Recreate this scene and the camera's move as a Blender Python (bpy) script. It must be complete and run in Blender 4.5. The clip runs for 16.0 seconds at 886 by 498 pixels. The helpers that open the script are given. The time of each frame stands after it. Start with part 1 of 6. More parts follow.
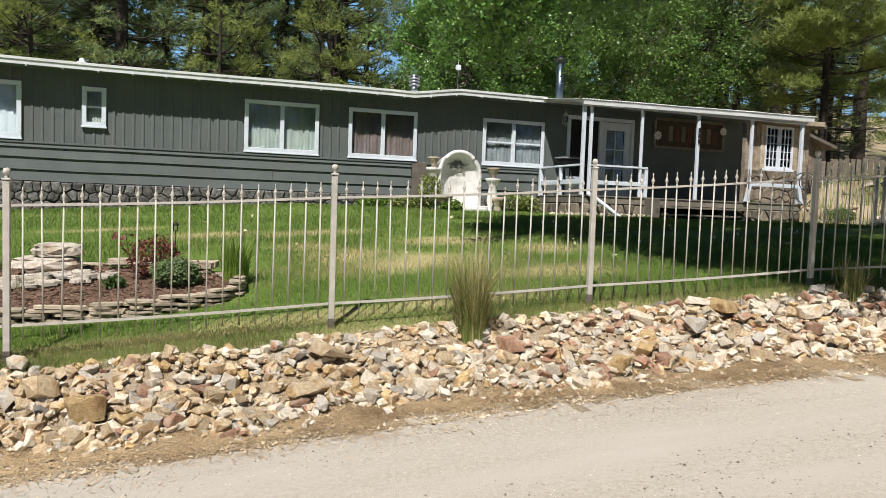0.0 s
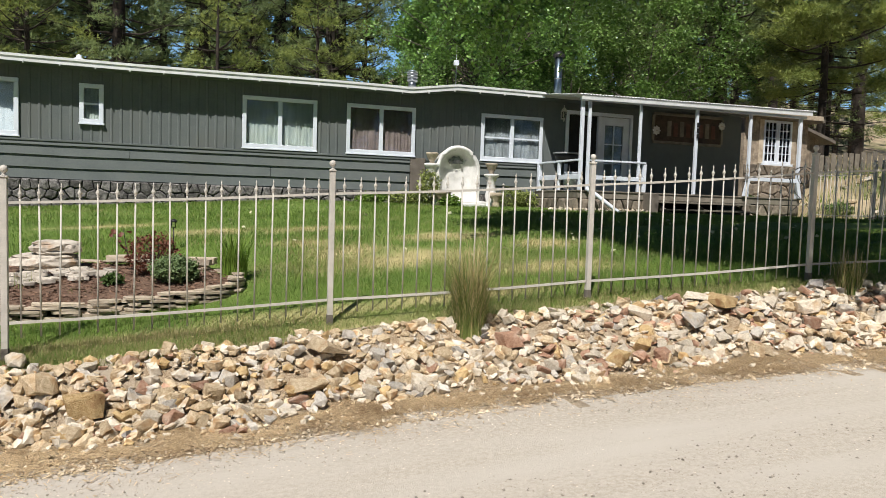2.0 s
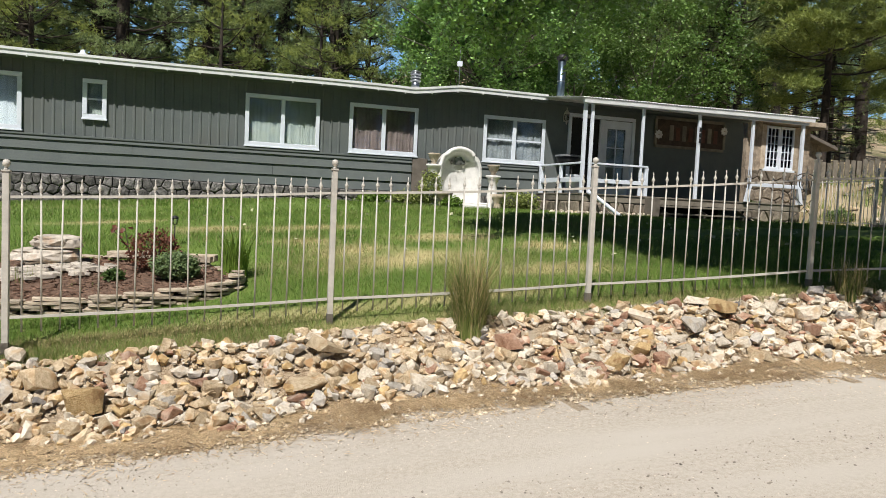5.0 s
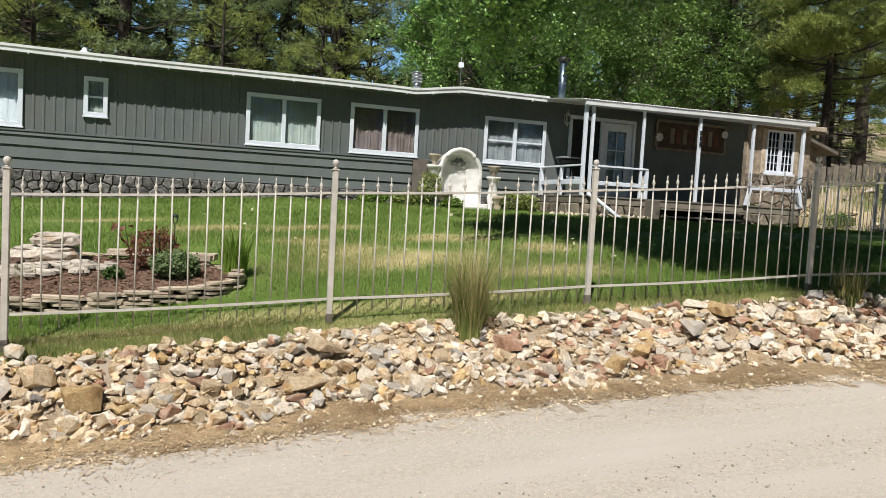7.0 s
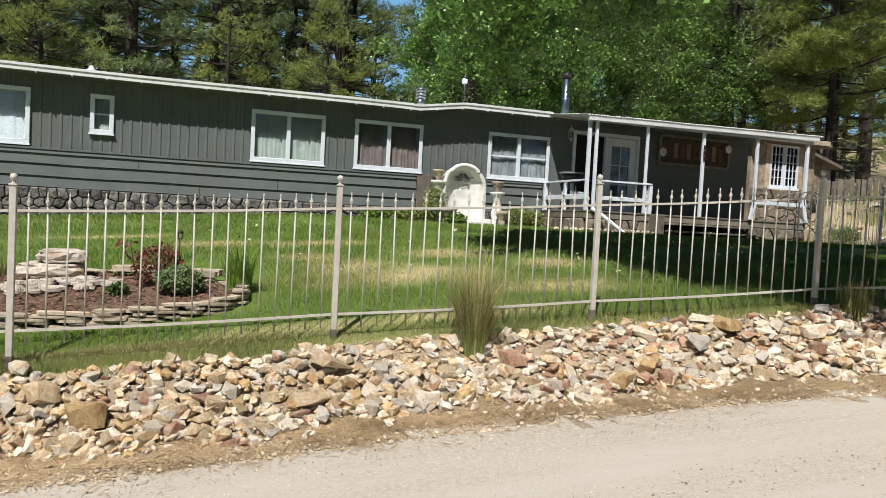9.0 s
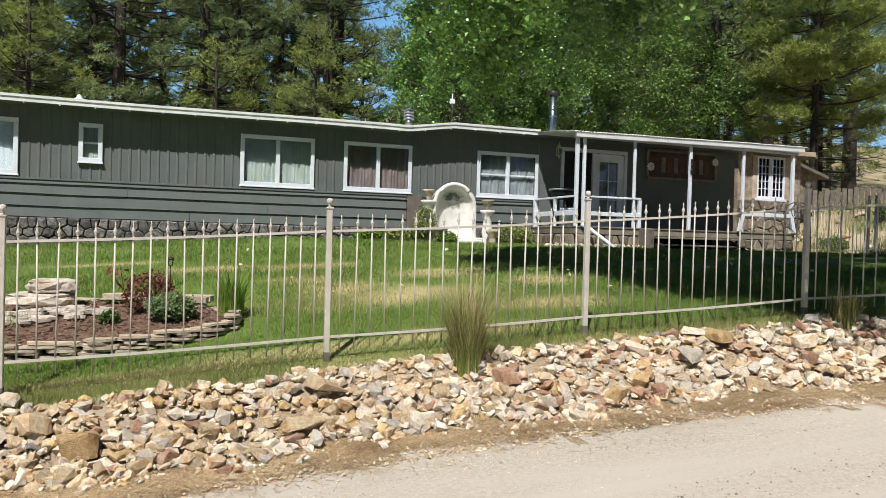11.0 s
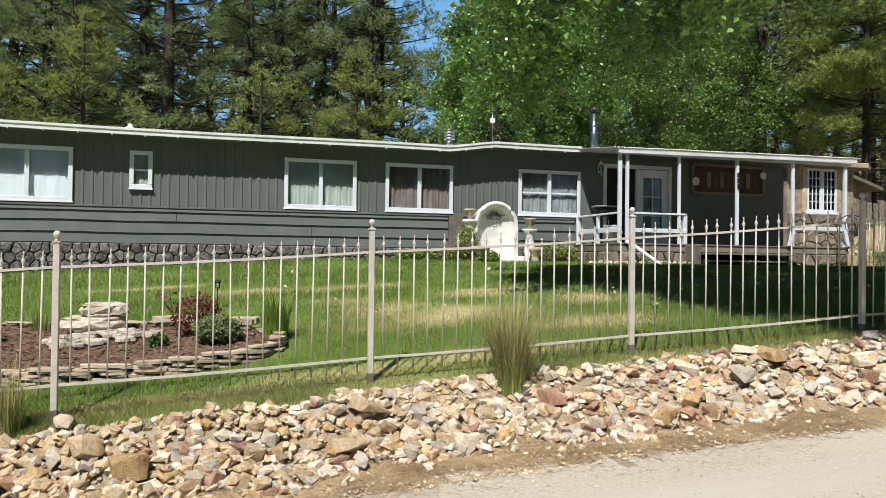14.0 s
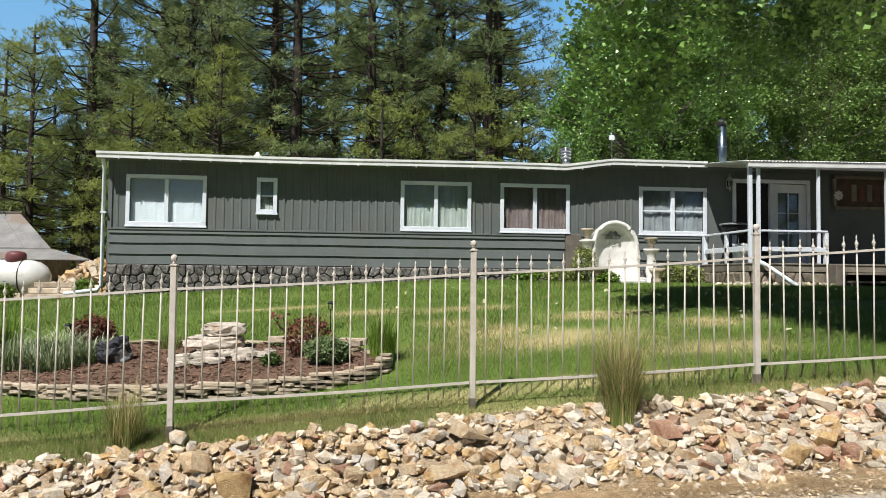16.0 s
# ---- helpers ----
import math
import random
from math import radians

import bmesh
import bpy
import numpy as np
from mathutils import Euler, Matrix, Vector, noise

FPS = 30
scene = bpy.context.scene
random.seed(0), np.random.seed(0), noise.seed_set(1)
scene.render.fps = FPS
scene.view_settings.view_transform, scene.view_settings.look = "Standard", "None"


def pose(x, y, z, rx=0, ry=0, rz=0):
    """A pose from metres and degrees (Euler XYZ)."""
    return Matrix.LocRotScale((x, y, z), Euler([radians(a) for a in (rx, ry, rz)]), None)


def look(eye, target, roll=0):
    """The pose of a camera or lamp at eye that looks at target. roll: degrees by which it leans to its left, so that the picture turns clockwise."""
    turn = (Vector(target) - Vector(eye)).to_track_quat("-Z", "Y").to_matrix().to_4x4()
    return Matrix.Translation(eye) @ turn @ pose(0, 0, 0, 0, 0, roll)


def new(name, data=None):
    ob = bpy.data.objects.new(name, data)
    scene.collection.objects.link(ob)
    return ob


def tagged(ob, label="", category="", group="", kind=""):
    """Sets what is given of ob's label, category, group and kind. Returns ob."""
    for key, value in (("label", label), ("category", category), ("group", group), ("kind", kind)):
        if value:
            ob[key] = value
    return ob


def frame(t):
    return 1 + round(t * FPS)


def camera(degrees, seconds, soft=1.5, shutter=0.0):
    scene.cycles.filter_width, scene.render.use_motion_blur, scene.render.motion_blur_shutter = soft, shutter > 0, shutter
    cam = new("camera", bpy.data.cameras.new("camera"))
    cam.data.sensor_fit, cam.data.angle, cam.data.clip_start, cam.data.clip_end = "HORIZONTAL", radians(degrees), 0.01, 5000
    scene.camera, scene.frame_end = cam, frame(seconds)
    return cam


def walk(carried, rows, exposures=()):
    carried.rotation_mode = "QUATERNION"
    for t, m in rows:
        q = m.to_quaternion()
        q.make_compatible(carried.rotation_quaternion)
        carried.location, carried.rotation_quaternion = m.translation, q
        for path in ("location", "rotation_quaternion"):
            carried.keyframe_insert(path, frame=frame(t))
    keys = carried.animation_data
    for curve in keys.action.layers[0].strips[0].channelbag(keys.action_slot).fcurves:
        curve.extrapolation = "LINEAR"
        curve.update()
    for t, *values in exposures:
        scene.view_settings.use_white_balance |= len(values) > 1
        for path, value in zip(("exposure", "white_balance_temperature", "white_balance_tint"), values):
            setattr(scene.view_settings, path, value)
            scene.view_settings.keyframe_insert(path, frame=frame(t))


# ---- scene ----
cam = camera(63.5, 16.0, soft=0.5)
PATH = [
    (0, (-0.964, -15.97, 1.639), (-0.309, -14.084, 1.523), 2.0),
    (0.5, (-0.961, -15.972, 1.645), (-0.309, -14.085, 1.526), 1.9),
    (1, (-0.961, -15.968, 1.642), (-0.308, -14.082, 1.518), 2.0),
    (1.5, (-0.965, -15.969, 1.645), (-0.305, -14.085, 1.521), 2.0),
    (2, (-0.958, -15.968, 1.641), (-0.3, -14.084, 1.513), 1.8),
    (2.5, (-0.955, -15.963, 1.642), (-0.294, -14.08, 1.512), 1.8),
    (3, (-0.953, -15.965, 1.642), (-0.287, -14.083, 1.511), 1.8),
    (3.5, (-0.95, -15.968, 1.64), (-0.273, -14.09, 1.511), 1.9),
    (4, (-0.954, -15.968, 1.642), (-0.284, -14.087, 1.516), 2.1),
    (6.5, (-0.97, -15.97, 1.644), (-0.315, -14.085, 1.514), 3.2),
    (7, (-0.967, -15.97, 1.644), (-0.309, -14.085, 1.52), 3.2),
    (7.5, (-0.971, -15.976, 1.644), (-0.312, -14.091, 1.527), 3.4),
    (8, (-0.969, -15.969, 1.642), (-0.313, -14.082, 1.536), 3.3),
    (8.5, (-0.971, -15.968, 1.637), (-0.318, -14.08, 1.541), 3.2),
    (9, (-0.967, -15.969, 1.639), (-0.322, -14.078, 1.558), 3.0),
    (11.5, (-0.962, -15.996, 1.646), (-0.302, -14.108, 1.637), 1.1),
    (12, (-0.963, -15.985, 1.646), (-0.329, -14.089, 1.654), 0.9),
    (12.5, (-0.957, -15.98, 1.649), (-0.349, -14.075, 1.659), 0.8),
    (13, (-0.958, -15.975, 1.647), (-0.381, -14.06, 1.666), 0.7),
    (13.5, (-0.964, -15.977, 1.648), (-0.398, -14.06, 1.676), 0.8),
    (14, (-0.955, -15.973, 1.648), (-0.404, -14.051, 1.673), 0.7),
    (14.5, (-0.916, -15.946, 1.645), (-0.403, -14.013, 1.674), 0.5),
    (15, (-0.852, -15.922, 1.638), (-0.402, -13.974, 1.676), 0.4),
    (15.5, (-0.764, -15.894, 1.64), (-0.447, -13.92, 1.706), 0.5),
    (16, (-0.74, -15.852, 1.656), (-0.527, -13.865, 1.736), 0.6),
]
walk(cam, [(t, look(eye, target, roll)) for t, eye, target, roll in PATH], [(0.0, 0.28), (9.2, 0.27), (11.5, 0.32), (16.0, 0.36)])

# ---------------------------------------------------------------- light
SUN = Vector((-0.69, -1.0, 1.8)).normalized()      # towards the sun
world = bpy.data.worlds.new("world")
scene.world = world
world.use_nodes = True
wn = world.node_tree.nodes
sky = wn.new("ShaderNodeTexSky")
sky.sky_type = "NISHITA"
sky.sun_disc = False
sky.sun_elevation = math.asin(SUN.z)
sky.sun_rotation = math.atan2(SUN.x, SUN.y)
sky.altitude = 2100
sky.air_density, sky.dust_density, sky.ozone_density = 0.65, 0.1, 1.8
wn["Background"].inputs["Strength"].default_value = 0.05
world.node_tree.links.new(sky.outputs[0], wn["Background"].inputs["Color"])
lamp = bpy.data.lights.new("sun", "SUN")
lamp.energy, lamp.angle, lamp.color = 5.0, radians(0.53), (1.0, 0.955, 0.905)
sun = new("sun", lamp)
sun.matrix_world = look((0, 0, 40), Vector((0, 0, 40)) - SUN)


# ---------------------------------------------------------------- materials
def mat(name, a, b, scale=6.0, rough=0.85, bump=0.25, fine=60.0, rand=0.0, island=0.0, metal=0.0, spec=0.3, mid=0.5, third=None, tscale=1.0, tpos=(0.5, 0.62), grain=0.5, relief=0.02):
    """Two colours mixed by noise at two scales, with an optional third colour in large patches, fine relief and a spread of value from piece to piece."""
    m = bpy.data.materials.new(name)
    m.use_nodes = True
    nt = m.node_tree
    n, l = nt.nodes, nt.links
    bsdf = n["Principled BSDF"]
    co = n.new("ShaderNodeTexCoord")
    geo = n.new("ShaderNodeNewGeometry")
    vec = geo.outputs["Position"] if not rand else co.outputs["Object"]
    big = n.new("ShaderNodeTexNoise")
    big.inputs["Scale"].default_value, big.inputs["Detail"].default_value, big.inputs["Roughness"].default_value = scale, 6.0, 0.62
    l.new(vec, big.inputs["Vector"])
    small = n.new("ShaderNodeTexNoise")
    small.inputs["Scale"].default_value, small.inputs["Detail"].default_value = fine, 4.0
    l.new(vec, small.inputs["Vector"])
    add = n.new("ShaderNodeMath")
    add.operation = "MULTIPLY_ADD"
    l.new(small.outputs["Fac"], add.inputs[0])
    add.inputs[1].default_value = grain
    l.new(big.outputs["Fac"], add.inputs[2])
    ramp = n.new("ShaderNodeMapRange")
    ramp.inputs["From Min"].default_value, ramp.inputs["From Max"].default_value = mid + 0.5 * grain - 0.2, mid + 0.5 * grain + 0.2
    l.new(add.outputs[0], ramp.inputs["Value"])
    mix = n.new("ShaderNodeMix")
    mix.data_type = "RGBA"
    mix.inputs["A"].default_value, mix.inputs["B"].default_value = (*a, 1), (*b, 1)
    l.new(ramp.outputs[0], mix.inputs["Factor"])
    colour = mix.outputs["Result"]
    if third:
        patch = n.new("ShaderNodeTexNoise")
        patch.name = "patch"
        patch.inputs["Scale"].default_value, patch.inputs["Detail"].default_value = tscale, 5.0
        l.new(geo.outputs["Position"], patch.inputs["Vector"])
        pr = n.new("ShaderNodeMapRange")
        pr.name = "patch_range"
        pr.inputs["From Min"].default_value, pr.inputs["From Max"].default_value = tpos
        l.new(patch.outputs["Fac"], pr.inputs["Value"])
        mix2 = n.new("ShaderNodeMix")
        mix2.data_type = "RGBA"
        l.new(pr.outputs[0], mix2.inputs["Factor"])
        l.new(colour, mix2.inputs["A"])
        mix2.inputs["B"].default_value = (*third, 1)
        colour = mix2.outputs["Result"]
    if rand or island:
        hsv = n.new("ShaderNodeHueSaturation")
        l.new(colour, hsv.inputs["Color"])
        val = n.new("ShaderNodeMapRange")
        amount = rand or island
        val.inputs["To Min"].default_value, val.inputs["To Max"].default_value = 1 - amount, 1 + amount
        if rand:
            info = n.new("ShaderNodeObjectInfo")
            l.new(info.outputs["Random"], val.inputs["Value"])
        else:
            l.new(geo.outputs["Random Per Island"], val.inputs["Value"])
        l.new(val.outputs[0], hsv.inputs["Value"])
        colour = hsv.outputs["Color"]
    l.new(colour, bsdf.inputs["Base Color"])
    bsdf.inputs["Roughness"].default_value, bsdf.inputs["Metallic"].default_value = rough, metal
    bsdf.inputs["Specular IOR Level"].default_value = spec
    if bump:
        bn = n.new("ShaderNodeBump")
        bn.inputs["Strength"].default_value, bn.inputs["Distance"].default_value = bump, relief
        l.new(add.outputs[0], bn.inputs["Height"])
        l.new(bn.outputs[0], bsdf.inputs["Normal"])
    return m


def leafy(name, a, b, through_light=0.35, scale=1.5, rough=0.5, spec=0.3):
    """Leaf colour varied leaf by leaf and in large patches, letting some light through."""
    m = bpy.data.materials.new(name)
    m.use_nodes = True
    nt = m.node_tree
    n, l = nt.nodes, nt.links
    bsdf, out = n["Principled BSDF"], n["Material Output"]
    geo = n.new("ShaderNodeNewGeometry")
    big = n.new("ShaderNodeTexNoise")
    big.inputs["Scale"].default_value = scale
    l.new(geo.outputs["Position"], big.inputs["Vector"])
    add = n.new("ShaderNodeMath")
    add.operation = "MULTIPLY_ADD"
    l.new(geo.outputs["Random Per Island"], add.inputs[0])
    add.inputs[1].default_value = 0.6
    l.new(big.outputs["Fac"], add.inputs[2])
    r = n.new("ShaderNodeMapRange")
    r.inputs["From Min"].default_value, r.inputs["From Max"].default_value = 0.35, 1.1
    l.new(add.outputs[0], r.inputs["Value"])
    mix = n.new("ShaderNodeMix")
    mix.data_type = "RGBA"
    mix.inputs["A"].default_value, mix.inputs["B"].default_value = (*a, 1), (*b, 1)
    l.new(r.outputs[0], mix.inputs["Factor"])
    l.new(mix.outputs["Result"], bsdf.inputs["Base Color"])
    bsdf.inputs["Roughness"].default_value = rough
    bsdf.inputs["Specular IOR Level"].default_value = spec
    tr = n.new("ShaderNodeBsdfTranslucent")
    l.new(mix.outputs["Result"], tr.inputs["Color"])
    ms = n.new("ShaderNodeMixShader")
    ms.inputs[0].default_value = through_light
    l.new(bsdf.outputs[0], ms.inputs[1])
    l.new(tr.outputs[0], ms.inputs[2])
    l.new(ms.outputs[0], out.inputs["Surface"])
    return m


def glassy(name, tint=(0.9, 0.95, 0.95), rough=0.02):
    m = bpy.data.materials.new(name)
    m.use_nodes = True
    n, l = m.node_tree.nodes, m.node_tree.links
    out = n["Material Output"]
    gl, tr, ms, fr = n.new("ShaderNodeBsdfGlossy"), n.new("ShaderNodeBsdfTransparent"), n.new("ShaderNodeMixShader"), n.new("ShaderNodeFresnel")
    gl.inputs["Roughness"].default_value = rough
    tr.inputs["Color"].default_value = (*tint, 1)
    fr.inputs["IOR"].default_value = 1.6
    l.new(fr.outputs[0], ms.inputs[0])
    l.new(tr.outputs[0], ms.inputs[1])
    l.new(gl.outputs[0], ms.inputs[2])
    l.new(ms.outputs[0], out.inputs["Surface"])
    return m


M_ROAD = mat("road_gravel", (0.36, 0.318, 0.262), (0.50, 0.452, 0.388), 34.0, 0.95, 0.35, 150, grain=1.0, third=(0.47, 0.43, 0.375), tscale=1.0, tpos=(0.42, 0.66))
way = M_ROAD.node_tree.nodes.new("ShaderNodeAttribute")
way.attribute_name = "way"          # along and across the road, so that streaks follow the wheel tracks
M_ROAD.node_tree.links.new(way.outputs["Vector"], M_ROAD.node_tree.nodes["patch"].inputs["Vector"])
M_VERGE = mat("needle_litter", (0.29, 0.20, 0.115), (0.62, 0.50, 0.355), 30, 0.95, 1.0, 110, grain=1.6, third=(0.50, 0.42, 0.32), tscale=2.2, tpos=(0.48, 0.62))
M_SOIL = mat("lawn_ground", (0.075, 0.135, 0.022), (0.15, 0.215, 0.045), 3.0, 0.95, 0.5, 90, third=(0.44, 0.38, 0.19), tscale=0.9, tpos=(0.25, 0.95))
attr = M_SOIL.node_tree.nodes.new("ShaderNodeAttribute")
attr.attribute_name = "dry"
M_SOIL.node_tree.links.new(attr.outputs["Fac"], M_SOIL.node_tree.nodes["patch_range"].inputs["Value"])
M_DRY = mat("dry_ground", (0.21, 0.16, 0.10), (0.45, 0.37, 0.24), 0.5, 0.95, 0.5, 9, third=(0.13, 0.13, 0.055), tscale=0.35, tpos=(0.48, 0.62))
M_WALL = mat("grey_green_paint", (0.114, 0.131, 0.129), (0.152, 0.170, 0.167), 1.6, 0.85, 0.12, 40, spec=0.12, third=(0.132, 0.144, 0.137), tscale=0.8)
M_WHITE = mat("white_paint", (0.63, 0.68, 0.75), (0.74, 0.79, 0.86), 4, 0.5, 0.08, 50)
M_FASCIA = mat("white_metal_edge", (0.60, 0.62, 0.62), (0.76, 0.78, 0.78), 3, 0.45, 0.08, 40)
M_FENCE = mat("cream_painted_iron", (0.43, 0.405, 0.36), (0.56, 0.53, 0.475), 9, 0.5, 0.12, 90, third=(0.42, 0.33, 0.24), tscale=6, tpos=(0.68, 0.76))
M_STONE = mat("dark_fieldstone", (0.05, 0.048, 0.046), (0.23, 0.22, 0.21), 14, 0.9, 0.8, 45, rand=0.4)
M_TANSTONE = mat("brown_fieldstone", (0.11, 0.09, 0.07), (0.27, 0.23, 0.18), 9, 0.9, 0.5, 45, rand=0.35)
# mortar bed behind stones; also the painted shade under the porch deck
M_MORTAR_SHADE = mat("dark_mortar_and_deck_shade", (0.018, 0.017, 0.016), (0.04, 0.038, 0.035), 12, 0.95, 0.4, 60)
M_ROOF = mat("pale_roof_sheet", (0.50, 0.49, 0.46), (0.66, 0.65, 0.62), 2, 0.6, 0.1, 30)
M_DECK = mat("weathered_deck_wood", (0.13, 0.115, 0.09), (0.24, 0.215, 0.175), 5, 0.85, 0.3, 60, rand=0.15)

# colours of the loose rocks
def rock_paints(spread_by):
    by = {"object": "rand", "island": "island"}[spread_by]

    def paint(name, a, b, stain, amount):
        return mat(name, a, b, 8, 0.92, 0.7, 40, third=stain, tscale=9, tpos=(0.53, 0.68), grain=0.9, mid=0.45, relief=0.022, **{by: amount})

    return [
        paint("rock_tan", (0.335, 0.237, 0.130), (0.623, 0.507, 0.349), (0.419, 0.260, 0.130), 0.22),
        paint("rock_cream", (0.437, 0.363, 0.265), (0.702, 0.632, 0.521), (0.530, 0.400, 0.260), 0.16),
        paint("rock_grey", (0.363, 0.330, 0.284), (0.632, 0.586, 0.516), (0.484, 0.400, 0.298), 0.2),
        paint("rock_rust", (0.251, 0.121, 0.074), (0.465, 0.298, 0.205), (0.558, 0.428, 0.335), 0.2),
        paint("rock_ochre", (0.344, 0.223, 0.093), (0.567, 0.419, 0.223), (0.316, 0.177, 0.079), 0.2),
        paint("rock_dark", (0.121, 0.112, 0.107), (0.270, 0.251, 0.233), (0.372, 0.335, 0.288), 0.25),
    ]


ROCKS, ROCKS_JOINED = rock_paints("object"), rock_paints("island")


# ---------------------------------------------------------------- mesh helpers
def part(name, bm, material, parent=None, label=""):
    me = bpy.data.meshes.new(name)
    bm.to_mesh(me)
    bm.free()
    me.materials.append(material)
    ob = new(name, me)
    ob.parent = parent
    if label:
        ob["label"] = label
    return ob


def thing(name, label, category, place=(0, 0, 0), group="", kind=""):
    return tagged(place_at(new(name), place), label, category, group, kind)


def place_at(ob, place):
    ob.location = place
    return ob


def raw(name, verts, faces, material, parent=None, smooth=False):
    """A mesh object from whole arrays of points and faces."""
    me = bpy.data.meshes.new(name)
    verts = np.asarray(verts, dtype=np.float32)
    faces = np.asarray(faces, dtype=np.int32)
    k = faces.shape[1]
    me.vertices.add(len(verts))
    me.vertices.foreach_set("co", verts.ravel())
    me.loops.add(faces.size)
    me.loops.foreach_set("vertex_index", faces.ravel())
    me.polygons.add(len(faces))
    me.polygons.foreach_set("loop_start", np.arange(0, faces.size, k, dtype=np.int32))
    me.polygons.foreach_set("use_smooth", np.full(len(faces), bool(smooth)))
    me.update(calc_edges=True)
    me.validate()
    me.materials.append(material)
    ob = new(name, me)
    ob.parent = parent
    return ob


def box(bm, x0, x1, y0, y1, z0, z1):
    v = [bm.verts.new(p) for p in ((x0, y0, z0), (x1, y0, z0), (x1, y1, z0), (x0, y1, z0), (x0, y0, z1), (x1, y0, z1), (x1, y1, z1), (x0, y1, z1))]
    for f in ((3, 2, 1, 0), (4, 5, 6, 7), (0, 1, 5, 4), (1, 2, 6, 5), (2, 3, 7, 6), (3, 0, 4, 7)):
        bm.faces.new([v[i] for i in f])
    return v


def bbox(x0, x1, y0, y1, z0, z1, bevel=0.0):
    bm = bmesh.new()
    box(bm, min(x0, x1), max(x0, x1), min(y0, y1), max(y0, y1), min(z0, z1), max(z0, z1))
    if bevel:
        bmesh.ops.bevel(bm, geom=bm.edges[:], offset=bevel, segments=1, affect="EDGES")
    return bm


def tube(bm, points, radii, n=8, cap=True):
    """A round tapered tube through points."""
    rings = []
    for i, p in enumerate(points):
        a = Vector(points[max(i - 1, 0)])
        b = Vector(points[min(i + 1, len(points) - 1)])
        d = (b - a).normalized()
        u = d.orthogonal().normalized() if abs(d.z) < 0.9 else d.cross(Vector((1, 0, 0))).normalized()
        w = d.cross(u)
        rings.append([bm.verts.new(Vector(p) + float(radii[i]) * (u * math.cos(2 * math.pi * k / n) + w * math.sin(2 * math.pi * k / n))) for k in range(n)])
    for r, s in zip(rings, rings[1:]):
        for k in range(n):
            bm.faces.new((r[k], r[(k + 1) % n], s[(k + 1) % n], s[k])).smooth = True
    if cap:
        bm.faces.new(rings[0][::-1])
        bm.faces.new(rings[-1])
    return bm


def lathe(bm, profile, centre=(0, 0), n=16):
    """A turned solid from (radius, height) pairs round a vertical axis."""
    rings = [[bm.verts.new((centre[0] + r * math.cos(2 * math.pi * k / n), centre[1] + r * math.sin(2 * math.pi * k / n), z)) for k in range(n)] for r, z in profile]
    for r, s in zip(rings, rings[1:]):
        for k in range(n):
            bm.faces.new((r[k], r[(k + 1) % n], s[(k + 1) % n], s[k])).smooth = True
    bm.faces.new(rings[0][::-1])
    bm.faces.new(rings[-1])
    return bm


# ---------------------------------------------------------------- the lie of the land
def bend(x):
    """How far the fence and road swing towards the camera."""
    x = np.asarray(x, dtype=float)
    c = np.clip(x, 0, 12)
    return -0.0225 * c * c - np.clip(x - 12, 0, None) * 0.54


def fence_z(x):
    x = np.clip(np.asarray(x, dtype=float), -30, 16)
    return 0.49 + 0.088 * x


def road_z(x):
    x = np.clip(np.asarray(x, dtype=float), -30, 20)
    return 0.055 + 0.08 * x


def house_z(x):
    x = np.clip(np.asarray(x, dtype=float), -20, 40)
    return 1.52 + 0.058 * np.minimum(x, 1.0) - 0.004 * np.clip(x - 1, 0, 14)


def smooth(a, b, x):
    t = np.clip((x - a) / (b - a), 0, 1)
    return t * t * (3 - 2 * t)


def land(x, y):
    x, y = np.asarray(x, dtype=float), np.asarray(y, dtype=float)
    v = y - bend(x)
    zr, zf, zh = road_z(x), fence_z(x), house_z(x)
    u = np.clip((v + 9.75) / 8.6, 0, 1)
    lawn = zf + (zh - zf) * (u + 0.12 * np.sin(np.pi * u))
    bank = smooth(-10.75, -9.75, v)
    z = np.where(v < -9.75, zr + (zf - zr) * bank + 0.006 * np.clip(v + 10.75, -8, 0), lawn)
    back = np.clip(y - 6, 0, None)
    hill = 0.02 * back + smooth(8, 22, x) * (0.20 * np.clip(back - 3, 0, 45) + 0.05 * np.clip(back, 0, 200))
    rise = smooth(14.0, 20.5, x) * smooth(-7.5, -2.5, y) * 1.55
    return z + hill + rise


def land_at(x, y):
    return float(land(x, y))


def spread(fine_from, fine_to, step, far):
    mid = list(np.arange(fine_from, fine_to + 1e-6, step))
    lo, hi, d = [], [], step
    a, b = mid[0], mid[-1]
    while a > -far:
        d *= 1.35
        a, b = a - d, b + d
        lo.append(a), hi.append(b)
    return np.array(lo[::-1] + mid + hi)


xs = spread(-12, 16, 0.1, 900)
vs = np.concatenate([spread(-17, -11.2, 0.2, 900)[:-24], np.arange(-11.0, -9.4, 0.05), np.arange(-9.2, 1.1, 0.2)])
vs = np.array(sorted(set(np.round(vs[vs < -9.0], 3)) | set(np.round(np.arange(-9.0, 2.1, 0.2), 3)) | set(np.round(spread(2.2, 10, 0.4, 900)[spread(2.2, 10, 0.4, 900) > 2.15], 3))))
X, V = np.meshgrid(xs, vs)
Y = V + bend(X) * (1 - smooth(-6, 0, V))
Z = land(X, Y)
lumps = np.array([noise.noise((x * 0.6, y * 0.6, 3.0)) for x, y in zip(X.ravel(), Y.ravel())]).reshape(X.shape)
Z = Z + np.where(np.abs(X) < 60, 0.035, 0.3) * lumps * np.where(V < -10.7, 0.5, 1)
grid_points = np.stack([X, Y, Z], -1).reshape(-1, 3)
nx, ny = len(xs), len(vs)
